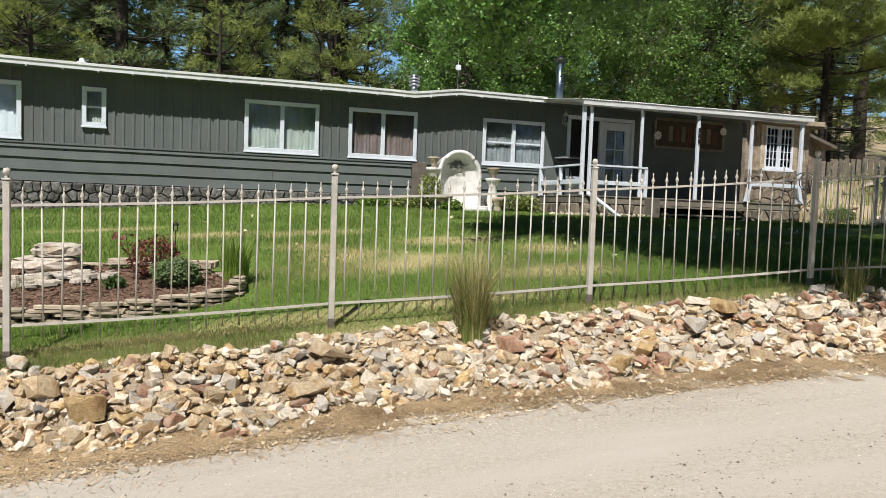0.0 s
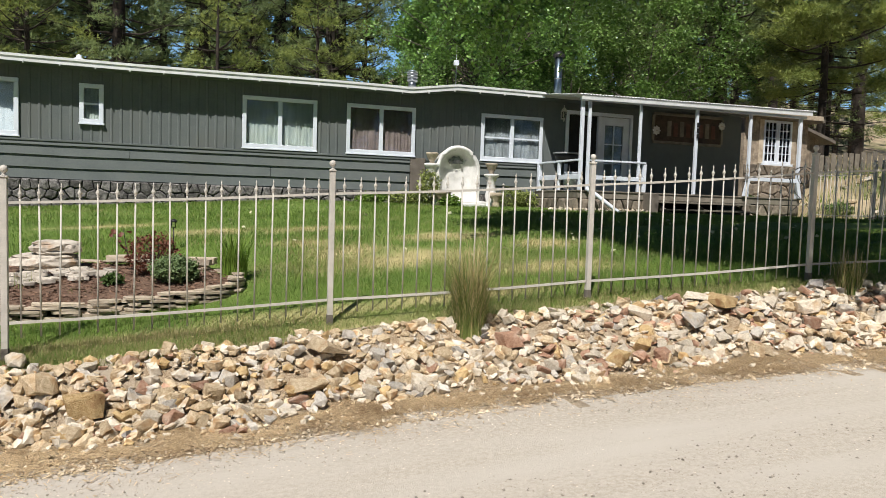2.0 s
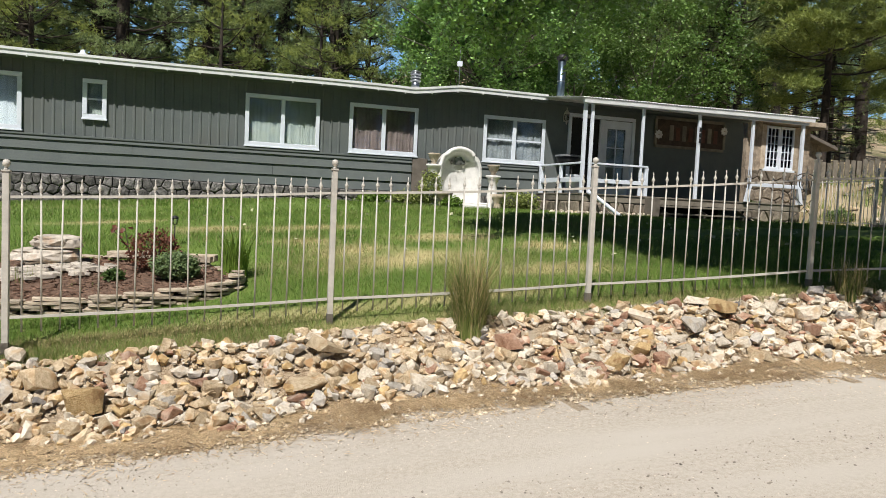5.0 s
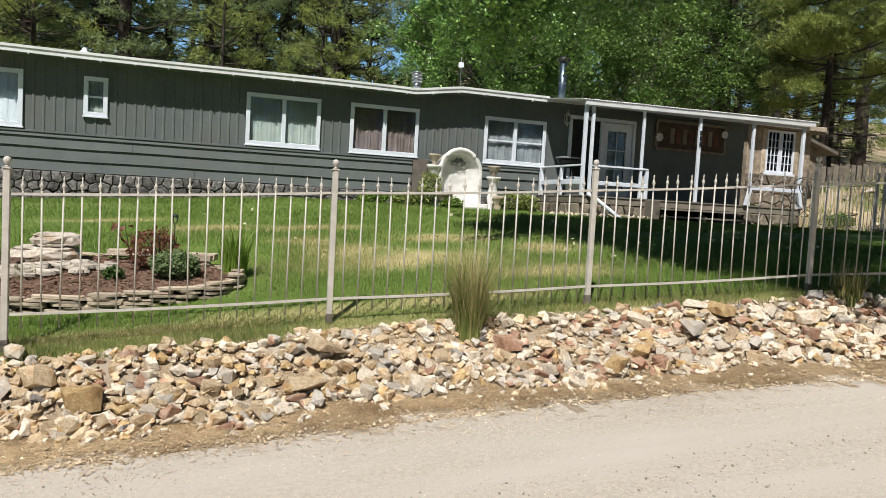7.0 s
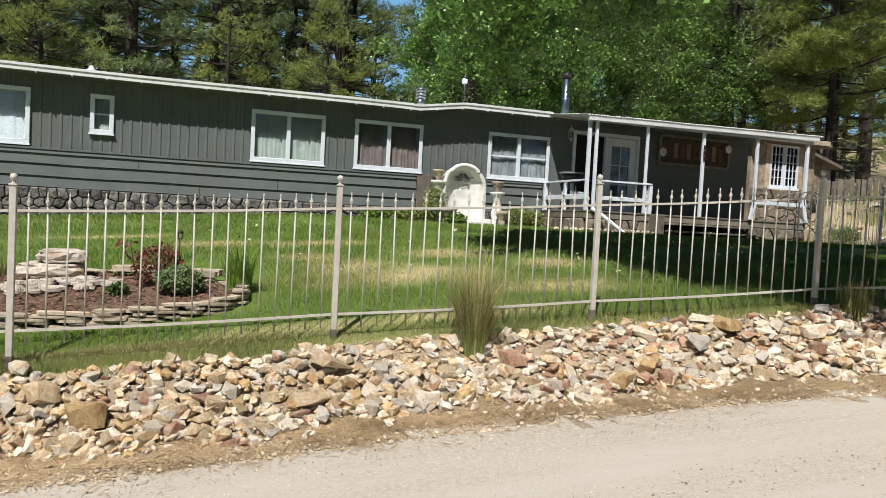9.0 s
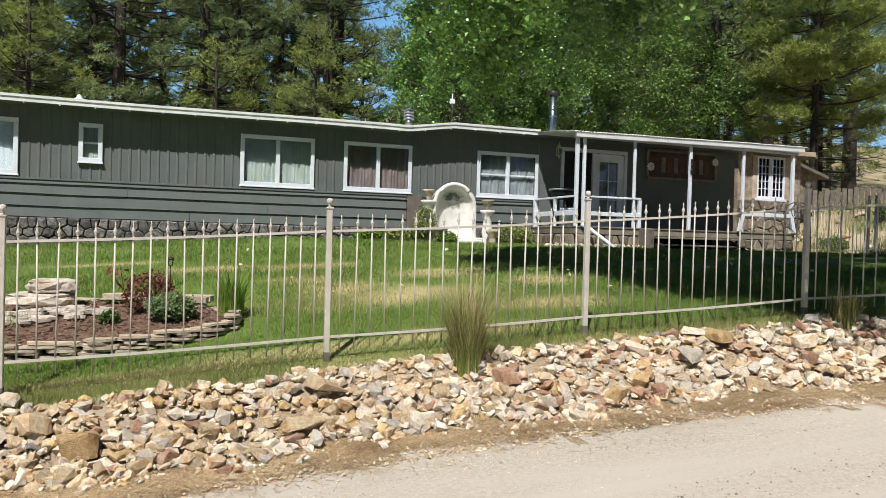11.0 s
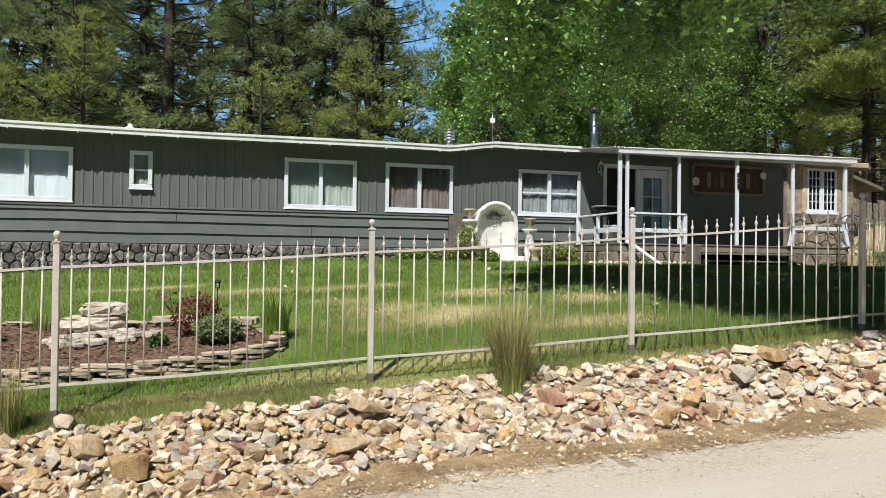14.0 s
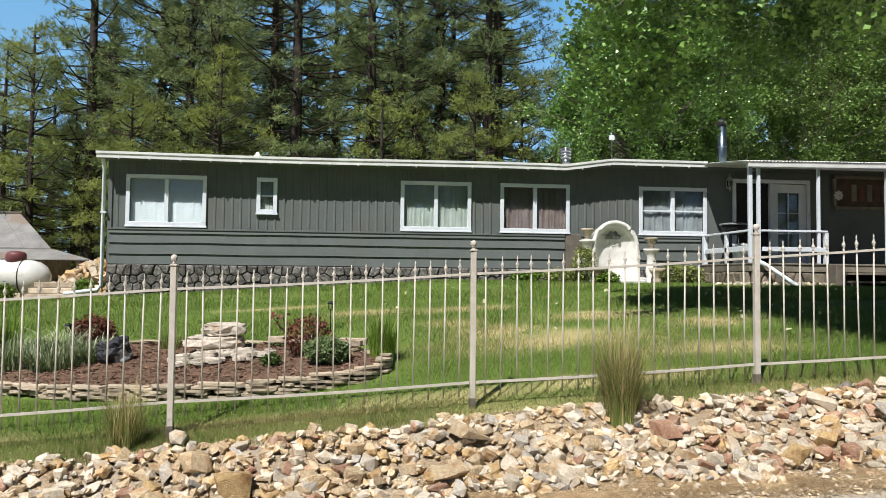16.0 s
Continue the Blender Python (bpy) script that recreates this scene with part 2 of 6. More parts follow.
ii, jj = np.meshgrid(np.arange(nx - 1), np.arange(ny - 1))
quads = np.stack([jj * nx + ii, jj * nx + ii + 1, (jj + 1) * nx + ii + 1, (jj + 1) * nx + ii], -1).reshape(-1, 4)
mx, mv = (0.5 * (xs[:-1] + xs[1:]))[ii].ravel(), (0.5 * (vs[:-1] + vs[1:]))[jj].ravel()
wob = np.array([0.16 * noise.noise((a * 0.7, 0, 0)) + 0.22 * noise.noise((a * 3.5, b * 3.5, 0)) + 0.16 * noise.noise((a * 9, b * 9, 4)) for a, b in zip(mx, mv)])
is_road = (mv < -11.15 + wob) & (mv > -18.5)
is_verge = ((mv >= -11.15 + wob) & (mv < -9.85)) | ((mv <= -18.5) & (mv > -21))
is_lawn = (mv >= -9.85) & (mv < 0.6) & (mx > -11.5) & (mx < 13.2)


def sheet(name, which, material, label, category):
    used, faces = np.unique(quads[which], return_inverse=True)
    ob = raw(name, grid_points[used], faces.reshape(-1, 4), material, smooth=True)
    return tagged(ob, label, category, kind="structure")


# far blue sky behind the woods
bm = bmesh.new()
rim = [(620 * math.sin(a), 620 * math.cos(a)) for a in np.linspace(-1.0, 1.35, 40)]
lo_, hi_ = [bm.verts.new((x, y, -40)) for x, y in rim], [bm.verts.new((x, y, 330)) for x, y in rim]
for i in range(39):
    bm.faces.new((lo_[i], lo_[i + 1], hi_[i + 1], hi_[i]))
me = bpy.data.meshes.new("backdrop")
bm.to_mesh(me)
bm.free()
M_SKY = bpy.data.materials.new("far_sky")
M_SKY.use_nodes = True
nt = M_SKY.node_tree
em = nt.nodes.new("ShaderNodeEmission")
pos = nt.nodes.new("ShaderNodeNewGeometry")
sep = nt.nodes.new("ShaderNodeSeparateXYZ")
hgt = nt.nodes.new("ShaderNodeMapRange")
hgt.inputs["From Min"].default_value, hgt.inputs["From Max"].default_value = 0, 330
grad = nt.nodes.new("ShaderNodeMix")
grad.data_type = "RGBA"
grad.inputs["A"].default_value, grad.inputs["B"].default_value = (0.30, 0.52, 0.72, 1), (0.085, 0.29, 0.58, 1)
nt.links.new(pos.outputs["Position"], sep.inputs[0])
nt.links.new(sep.outputs["Z"], hgt.inputs["Value"])
nt.links.new(hgt.outputs[0], grad.inputs["Factor"])
nt.links.new(grad.outputs["Result"], em.inputs["Color"])
nt.links.new(em.outputs[0], nt.nodes["Material Output"].inputs["Surface"])
me.materials.append(M_SKY)
tagged(new("backdrop", me), "clear blue sky far behind the pines", "sky", kind="structure")

road = sheet("road", is_road, M_ROAD, "pale packed gravel road with worn wheel tracks", "road")
rv = np.array([v_.co[:] for v_ in road.data.vertices])
lane = road.data.attributes.new("way", "FLOAT_VECTOR", "POINT")
lane.data.foreach_set("vector", np.stack([rv[:, 0] * 0.35, (rv[:, 1] - bend(rv[:, 0])) * 2.2, 0 * rv[:, 0]], 1).astype(np.float32).ravel())
verge = sheet("verge", is_verge, M_VERGE, "dry road edge strewn with brown pine needles and grit", "verge")
lawn = sheet("lawn", is_lawn, M_SOIL, "green lawn with dry straw patches sloping up to the house", "lawn")
ground = sheet("ground", ~(is_road | is_verge | is_lawn), M_DRY, "dry brown earth with straw grass under the pines", "ground")

# ---------------------------------------------------------------- the house
M_CURTAIN = mat("white_curtain", (0.76, 0.79, 0.84), (0.86, 0.88, 0.92), 5, 0.9, 0.3, 25)
M_PALE = mat("pale_green_curtain", (0.40, 0.44, 0.41), (0.54, 0.57, 0.52), 5, 0.9, 0.3, 25)
M_RED = mat("dull_rose_curtain", (0.20, 0.15, 0.14), (0.29, 0.22, 0.21), 5, 0.9, 0.3, 25)
M_GREY = mat("grey_curtain", (0.22, 0.23, 0.25), (0.42, 0.43, 0.45), 4, 0.9, 0.3, 25)
# near-black for the door screen, and for room shade put into the colour
M_DARK = mat("dark_screen_and_room_shade", (0.02, 0.02, 0.02), (0.035, 0.034, 0.032), 3, 0.9, 0.0, 25)
M_GLASS = glassy("window_glass")
M_BLACK = mat("black_metal", (0.012, 0.012, 0.013), (0.03, 0.03, 0.03), 8, 0.45, 0.1, 60)
M_STEEL = mat("galvanised_steel", (0.30, 0.33, 0.36), (0.46, 0.49, 0.52), 5, 0.28, 0.05, 40, metal=0.9)
M_WOOD = mat("weathered_cabin_wood", (0.15, 0.12, 0.09), (0.40, 0.33, 0.25), 5, 0.85, 0.35, 50, rand=0.25)
M_BROWN = mat("brown_trim_board", (0.12, 0.105, 0.085), (0.19, 0.165, 0.14), 5, 0.8, 0.2, 50)
M_PLASTER = mat("white_cast_stone", (0.62, 0.61, 0.58), (0.80, 0.79, 0.76), 6, 0.75, 0.25, 50)

home = thing("mobile_home", "long low grey-green mobile home with white trim and dark stone skirting", "house")
X0, X1, DEPTH, FLOOR = -6.2, 13.15, 6.5, 2.02
WINDOWS = [  # x from, x to, z from, z to, curtain, panes across, mid rails
    (-5.85, -4.18, 2.70, 3.80, M_CURTAIN, 2, False),
    (-3.125, -2.683, 3.01, 3.79, M_PALE, 1, True),
    (0.0, 1.586, 2.70, 3.80, M_PALE, 2, False),
    (2.245, 3.845, 2.70, 3.80, M_RED, 2, False),
    (5.48, 7.11, 2.70, 3.80, M_GREY, 2, True),
]
DOORWAY = (7.82, 9.60, FLOOR, 3.96)
holes = [(a + 0.07, b - 0.07, c + 0.07, d - 0.07) for a, b, c, d, *_ in WINDOWS] + [DOORWAY]


def pierced(x0, x1, z0, z1, y0, y1, holes):
    """One wall slab with openings cut through it."""
    bm = bmesh.new()
    cx = sorted({x0, x1, *[h[0] for h in holes], *[h[1] for h in holes]})
    cz = sorted({z0, z1, *[h[2] for h in holes], *[h[3] for h in holes]})
    vert = {}

    def at(i, j, y):
        if (i, j, y) not in vert:
            vert[i, j, y] = bm.verts.new((cx[i], y, cz[j]))
        return vert[i, j, y]

    def solid(i, j):
        if not (0 <= i < len(cx) - 1 and 0 <= j < len(cz) - 1):
            return False
        mx_, mz_ = (cx[i] + cx[i + 1]) / 2, (cz[j] + cz[j + 1]) / 2
        return not any(h[0] < mx_ < h[1] and h[2] < mz_ < h[3] for h in holes)

    for i in range(len(cx) - 1):
        for j in range(len(cz) - 1):
            if not solid(i, j):
                continue
            bm.faces.new((at(i, j, y0), at(i + 1, j, y0), at(i + 1, j + 1, y0), at(i, j + 1, y0)))
            bm.faces.new((at(i, j + 1, y1), at(i + 1, j + 1, y1), at(i + 1, j, y1), at(i, j, y1)))
            for di, dj, p, q in ((-1, 0, (i, j + 1), (i, j)), (1, 0, (i + 1, j), (i + 1, j + 1)), (0, -1, (i, j), (i + 1, j)), (0, 1, (i + 1, j + 1), (i, j + 1))):
                if not solid(i + di, j + dj):
                    bm.faces.new((at(*p, y0), at(*p, y1), at(*q, y1), at(*q, y0)))
    bmesh.ops.recalc_face_normals(bm, faces=bm.faces[:])
    return bm


part("front_wall", pierced(X0, X1, 1.0, 4.15, 0.02, 0.14, holes), M_WALL, home)
part("side_wall", bbox(X0, X0 + 0.12, 0.14, DEPTH, 1.0, 4.2), M_WALL, home)
part("side_wall", bbox(X1 - 0.12, X1, 0.14, DEPTH, 1.0, 4.2), M_WALL, home)
part("back_wall", bbox(X0, X1, DEPTH, DEPTH + 0.12, 1.0, 4.2), M_WALL, home)
# added floor and sheet, coloured near-black to give the rooms' shade behind the windows
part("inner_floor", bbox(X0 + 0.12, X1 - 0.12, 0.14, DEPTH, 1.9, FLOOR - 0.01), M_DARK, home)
part("inner_shade_sheet", bbox(X0 + 0.12, X1 - 0.12, 2.6, 2.7, FLOOR, 4.15), M_DARK, home)


def eave(x):
    """Height of the roof edge's top, with a step up where the extension begins."""
    return 4.19 + 0.012 * math.sin(0.7 * x) * (x < 3.6) + 0.155 * min(1.0, max(0.0, (x - 3.65) / 1.05))


bm = bmesh.new()
prev = None
for x in [X0 - 0.12, -4, -2, 0, 2, 3.0, 3.6, 3.9, 4.2, 4.5, 4.8, 5.2, 6, 6.9, 9, 11, 13.25]:
    z = eave(x)
    ring = [bm.verts.new((x, y, zz)) for y, zz in ((-0.37, z - 0.03), (3.2, z + 0.16), (DEPTH + 0.3, z), (DEPTH + 0.3, z - 0.1), (-0.37, z - 0.10))]
    if prev:
        for k in range(5):
            bm.faces.new((prev[k], ring[k], ring[(k + 1) % 5], prev[(k + 1) % 5]))
    else:
        bm.faces.new(ring)
    prev = ring
bm.faces.new(prev[::-1])
part("roof", bm, M_ROOF, home, "pale low-pitched metal roof")


def strip(y0, y1, up, down, x_from, x_to):
    """A band that follows the roof edge."""
    bm = bmesh.new()
    prev = None
    n = 48
    for i in range(n + 1):
        x = x_from + (x_to - x_from) * i / n
        z = eave(x)
        ring = [bm.verts.new((x, y, z + zz)) for y, zz in ((y0, up), (y1, up), (y1, down), (y0, down))]
        if prev:
            for k in range(4):
                bm.faces.new((prev[k], prev[(k + 1) % 4], ring[(k + 1) % 4], ring[k]))
        else:
            bm.faces.new(ring[::-1])
        prev = ring
    bm.faces.new(prev)
    return bm


part("head_wall", strip(0.015, 0.10, -0.09, -0.30, 3.72, 13.1), M_WALL, home)
part("fascia", strip(-0.393, -0.372, 0.0, -0.12, X0 - 0.14, 6.95), M_FASCIA, home, "white metal roof edge")
part("drip_edge", strip(-0.412, -0.395, 0.014, -0.035, X0 - 0.15, 6.95), M_FASCIA, home)
part("soffit", strip(-0.37, 0.018, -0.105, -0.125, X0 - 0.12, 13.1), M_WALL, home)
# gutter clips under the edge
for x in np.arange(X0 + 0.3, 6.8, 0.62):
    part("clip", bbox(x, x + 0.02, -0.41, -0.38, eave(x) - 0.15, eave(x) - 0.10), M_FASCIA, home)

# upright battens on the upper wall
batten_rows = [X0 + 0.176 + 0.183 * k + 0.006 * (k % 2) for k in range(73)]
for x in batten_rows:
    spans = [(2.655, 4.14)]
    for a, b, c, d, *_ in WINDOWS:
        if a - 0.05 < x < b + 0.02:
            spans = [(2.655, c), (d, 4.14)] if c > 2.75 else [(d, 4.14)]
    for z0, z1 in spans:
        bm = bmesh.new()
        ends = [[bm.verts.new((x + dx, y, z)) for dx, y in ((-0.032, 0.0185), (-0.012, 0.006), (0.014, 0.006), (0.030, 0.0185))] for z in (z0, z1)]
        for q in range(4):
            bm.faces.new((ends[0][q], ends[0][(q + 1) % 4], ends[1][(q + 1) % 4], ends[1][q]))
        bm.faces.new(ends[0][::-1])
        bm.faces.new(ends[1])
        bmesh.ops.recalc_face_normals(bm, faces=bm.faces[:])
        part("batten", bm, M_WALL, home)

# lapped boards below
courses = [1.885, 2.10, 2.34, 2.54, 2.64]
for k, (z0, z1) in enumerate(zip(courses, courses[1:])):
    cuts = [X0 + 0.02, (-1.0, 0.6, -2.2, 0.1)[k], 3.74]
    for a, b in list(zip(cuts, cuts[1:])) + [(4.12, 6.97)]:
        bm = bmesh.new()
        prev = None
        n = max(2, int((b - a) / 0.35))
        for i in range(n + 1):
            x = a + 0.004 + (b - a - 0.008) * i / n
            sag = 0.012 * noise.noise((x * 0.8, k * 3.1, 0))
            ring = [bm.verts.new(p) for p in ((x, 0.018, z0 + sag), (x, -0.030, z0 + sag), (x, -0.026, z0 + 0.02 + sag), (x, 0.004, z1 + 0.012), (x, 0.018, z1 + 0.012))]
            if prev:
                for q in range(5):
                    bm.faces.new((prev[q], ring[q], ring[(q + 1) % 5], prev[(q + 1) % 5]))
            else:
                bm.faces.new(ring)
            prev = ring
        bm.faces.new(prev[::-1])
        bmesh.ops.recalc_face_normals(bm, faces=bm.faces[:])
        part("lap_board", bm, M_WALL, home)
part("belt_board", bbox(X0, 3.74, -0.034, 0.018, 2.612, 2.652, 0.004), M_WALL, home)
part("belt_board", bbox(4.12, 6.97, -0.034, 0.018, 2.612, 2.652, 0.004), M_WALL, home)
part("trim_board", bbox(3.75, 4.11, -0.03, 0.018, 1.70, 2.665, 0.005), M_BROWN, home, "weathered grey-brown upright board")
part("corner_board", bbox(X0 - 0.02, X0 + 0.07, -0.012, 0.018, 1.9, 4.12, 0.004), M_WALL, home)
# white downspout on the corner
bm = bmesh.new()
tube(bm, [(X0 - 0.06, -0.26, 4.14), (X0 - 0.06, -0.20, 4.02), (X0 - 0.09, -0.05, 3.9), (X0 - 0.09, -0.05, 1.42), (X0 - 0.15, -0.12, 1.33), (X0 - 0.75, -0.3, 1.24)], [0.04] * 6, 8)
part("downspout", bm, M_WHITE, home, "white metal downspout")
part("strap", bbox(X0 - 0.14, X0 - 0.02, -0.10, 0.0, 2.95, 2.98), M_WHITE, home)


def window(a, b, c, d, cloth, panes, rails):
    win = part("window", bbox(a + 0.01, b - 0.01, -0.014, 0.02, c - 0.005, c + 0.06, 0.004), M_WHITE, home, "white-framed window with curtains")
    t = 0.085
    for name, r in (("frame", (a, b, -0.036, -0.002, d - t, d)), ("frame", (a, b, -0.036, -0.002, c, c + t)), ("frame", (a, a + t, -0.033, -0.002, c + t, d - t)), ("frame", (b - t, b, -0.033, -0.002, c + t, d - t))):
        part(name, bbox(*r, 0.006), M_WHITE, win)
    part("sill", bbox(a - 0.015, b + 0.015, -0.05, -0.004, c - 0.028, c + 0.004, 0.004), M_WHITE, win)
    if panes == 2:
        m = (a + b) / 2
        part("mullion", bbox(m - 0.042, m + 0.042, -0.02, 0.05, c + t, d - t, 0.004), M_WHITE, win)
        sides = [(a + t, m - 0.042), (m + 0.042, b - t)]
    else:
        sides = [(a + t, b - t)]
    for p, q in sides:
        pane = part("pane", bbox(p, q, 0.040, 0.044, c + t, d - t), M_GLASS, win)
        pane.visible_shadow = False
        if rails:
            part("sash_rail", bbox(p, q, 0.018, 0.052, (c + d) / 2 - 0.018, (c + d) / 2 + 0.018), M_WHITE, win)
        # cloth hanging in soft folds
        bm = bmesh.new()
        n = 40
        soft_ = {M_CURTAIN: 0.002, M_PALE: 0.007}.get(cloth, 0.012)
        lo, hi = [], []
        low = c + t - 0.03
        for i in range(n + 1):
            x = p - 0.05 + (q - p + 0.10) * i / n
            fold = soft_ * math.sin(i * (0.9 + 0.5 * noise.noise((p, i * 0.1, 0))) + p) + 0.010 * noise.noise((x * 9, c, 2))
            lo.append(bm.verts.new((x, 0.085 + 1.4 * fold, low)))
            hi.append(bm.verts.new((x, 0.085 + 0.6 * fold, d - t + 0.03)))
        for i in range(n):
            bm.faces.new((lo[i], lo[i + 1], hi[i + 1], hi[i])).smooth = True
        part("curtain", bm, cloth, win)
    return win


for w in WINDOWS:
    window(*w)


# ---------------------------------------------------------------- stone skirting
def clip(poly, px, py, nx_, ny_):
    """Keeps the part of a flat polygon behind a line."""
    out = []
    for i, (x, y) in enumerate(poly):
        x2, y2 = poly[(i + 1) % len(poly)]
        d1, d2 = (x - px) * nx_ + (y - py) * ny_, (x2 - px) * nx_ + (y2 - py) * ny_
        if d1 <= 0:
            out.append((x, y))
        if d1 * d2 < 0:
            t = d1 / (d1 - d2)
            out.append((x + t * (x2 - x), y + t * (y2 - y)))
    return out


def cells(width, low, high, size, rng):
    """Irregular stone outlines that fill a strip; low(u) and high give its edges."""
    seeds = []
    rows = max(2, round((high - min(low(0), low(width))) / size))
    base = min(low(0), low(width)) - 0.1
    dz = (high - base) / rows
    for r in range(rows):
        n = int(width / (size * 1.15))
        for i in range(n + 1):
            seeds.append(((i + 0.5 * (r % 2) + rng.uniform(-0.33, 0.33)) * size * 1.15, base + (r + 0.5 + rng.uniform(-0.3, 0.3)) * dz))
    for i, (sx, sz) in enumerate(seeds):
        poly = [(max(0, sx - size * 1.6), base), (min(width, sx + size * 1.6), base), (min(width, sx + size * 1.6), high), (max(0, sx - size * 1.6), high)]
        for j, (tx, tz) in enumerate(seeds):
            if i != j and abs(tx - sx) < size * 3 and abs(tz - sz) < size * 3:
                poly = clip(poly, (sx + tx) / 2, (sz + tz) / 2, tx - sx, tz - sz)
                if len(poly) < 3:
                    break
        if len(poly) >= 3 and sz > low(sx) - 0.12:
            yield poly


def stone_face(parent, origin, along, out, width, low, high, size, material, seed):
    """Single fieldstones proud of a dark mortar bed."""
    rng = random.Random(seed)
    along, out = Vector(along), Vector(out)
    for poly in cells(width, low, high, size, rng):
        cx, cz = sum(p[0] for p in poly) / len(poly), sum(p[1] for p in poly) / len(poly)
        depth = rng.uniform(0.045, 0.085)
        bm = bmesh.new()
        loops = []
        for k, d in ((0.95, 0.0), (0.91, depth * 0.7), (0.74, depth * 0.95), (0.30, depth * rng.uniform(0.8, 1.15))):
            loops.append([bm.verts.new(Vector(origin) + along * (cx + (u - cx) * k + rng.uniform(-0.006, 0.006)) + Vector((0, 0, cz + (z - cz) * k + rng.uniform(-0.006, 0.006))) + out * (d + rng.uniform(-0.006, 0.006) * (d > 0))) for u, z in poly])
        n = len(poly)
        for r, s in zip(loops, loops[1:]):
            for i in range(n):
                bm.faces.new((r[i], r[(i + 1) % n], s[(i + 1) % n], s[i]))
        bm.faces.new(loops[-1])
        for f in bm.faces:
            f.smooth = False
        bmesh.ops.recalc_face_normals(bm, faces=bm.faces[:])
        part("stone", bm, material, parent)


skirt = thing("stone_skirting", "dark grey fieldstone skirting along the foot of the mobile home", "stone wall", kind="structure")
part("mortar", bbox(X0 + 0.01, 6.95, -0.03, 0.016, 0.9, 1.872), M_MORTAR_SHADE, skirt)
stone_face(skirt, (X0 + 0.01, -0.031, 0), (1, 0, 0), (0, -1, 0), 13.1, lambda u: land_at(X0 + u, -0.1), 1.872, 0.160, M_STONE, 5)

# ---------------------------------------------------------------- the porch
porch = thing("porch", "raised wooden porch with white posts and a pale corrugated roof", "porch")
PX0, PX1, PY = 6.98, 13.12, -2.10
for i, y in enumerate(np.arange(PY - 0.05, -0.08, 0.145)):
    part("deck_board", bbox(PX0 - 0.03, PX1 + 0.03, y, y + 0.138, FLOOR - 0.03, FLOOR + random.uniform(-0.002, 0.002), 0.004), M_DECK, porch)
part("rim_board", bbox(PX0 - 0.02, PX1 + 0.02, PY - 0.03, PY + 0.01, FLOOR - 0.17, FLOOR - 0.034, 0.004), M_DECK, porch)
part("rim_board", bbox(PX0 - 0.02, PX0 + 0.02, PY + 0.012, -0.04, FLOOR - 0.17, FLOOR - 0.034, 0.004), M_DECK, porch)
part("under_wall", bbox(PX0 + 0.03, 8.70, PY + 0.03, PY + 0.08, 1.2, FLOOR - 0.04), M_MORTAR_SHADE, porch)
part("under_wall", bbox(11.45, PX1, PY + 0.03, PY + 0.08, 1.2, FLOOR - 0.04), M_MORTAR_SHADE, porch)
part("under_wall", bbox(PX0 + 0.02, PX0 + 0.06, PY + 0.085, -0.05, 1.2, FLOOR - 0.04), M_MORTAR_SHADE, porch)
# added near-black sheet: stands in for the shade under the deck behind the steps
part("under_deck_shade", bbox(8.71, 11.44, PY + 0.9, PY + 0.95, 1.2, FLOOR - 0.04), M_MORTAR_SHADE, porch)
porch_stone = thing("porch_stonework", "brown fieldstone facing under the porch deck", "stone wall", kind="structure")
stone_face(porch_stone, (PX0 + 0.03, PY + 0.029, 0), (1, 0, 0), (0, -1, 0), 1.66, lambda u: 1.42, FLOOR - 0.175, 0.2, M_TANSTONE, 7)
stone_face(porch_stone, (11.46, PY + 0.029, 0), (1, 0, 0), (0, -1, 0), 1.66, lambda u: 1.42, FLOOR - 0.175, 0.2, M_TANSTONE, 8)
stone_face(porch_stone, (PX0 + 0.019, -0.03, 0), (0, -1, 0), (-1, 0, 0), 2.05, lambda u: 1.42, FLOOR - 0.175, 0.2, M_TANSTONE, 9)

for x, y, w in ((7.0, PY, 0.075), (7.18, PY, 0.065), (8.48, PY, 0.058), (10.0, PY, 0.068), (11.54, PY, 0.065), (13.06, PY, 0.075)):
    part("post", bbox(x - w / 2, x + w / 2, y - w / 2, y + w / 2, FLOOR, 4.0, 0.006), M_WHITE, porch)
part("beam", bbox(6.93, 13.2, PY - 0.05, PY + 0.03, 3.97, 4.03, 0.004), M_WHITE, porch)
bm = bmesh.new()
for q in box(bm, 6.90, 13.30, PY - 0.125, PY - 0.10, 3.965, 4.055):
    q.co.z += 0.012 * (q.co.x - 6.9)
part("edge_board", bm, M_FASCIA, porch, "white metal edge under the corrugated sheets")
# corrugated sheets
xs_w = np.arange(6.86, 13.42, 0.0125)
ys_w = np.linspace(PY - 0.145, -0.30, 6)
pv = [(x, y, 4.078 + 0.012 * (x - 6.9) + 0.125 * (y - ys_w[0]) + 0.014 * math.sin(2 * math.pi * x / 0.075) + 0.006 * noise.noise((x, y, 1))) for y in ys_w for x in xs_w]
pv += [(x, y, z - 0.004) for x, y, z in pv]
nw, half_n = len(xs_w), len(xs_w) * 6
pf = [(r * nw + i, r * nw + i + 1, (r + 1) * nw + i + 1, (r + 1) * nw + i) for r in range(5) for i in range(nw - 1)]
pf += [(half_n + a, half_n + d, half_n + c, half_n + b) for a, b, c, d in pf]
pf += [(i, half_n + i, half_n + i + 1, i + 1) for i in range(nw - 1)]
raw("corrugated_roof", pv, pf, M_FASCIA, porch, True)

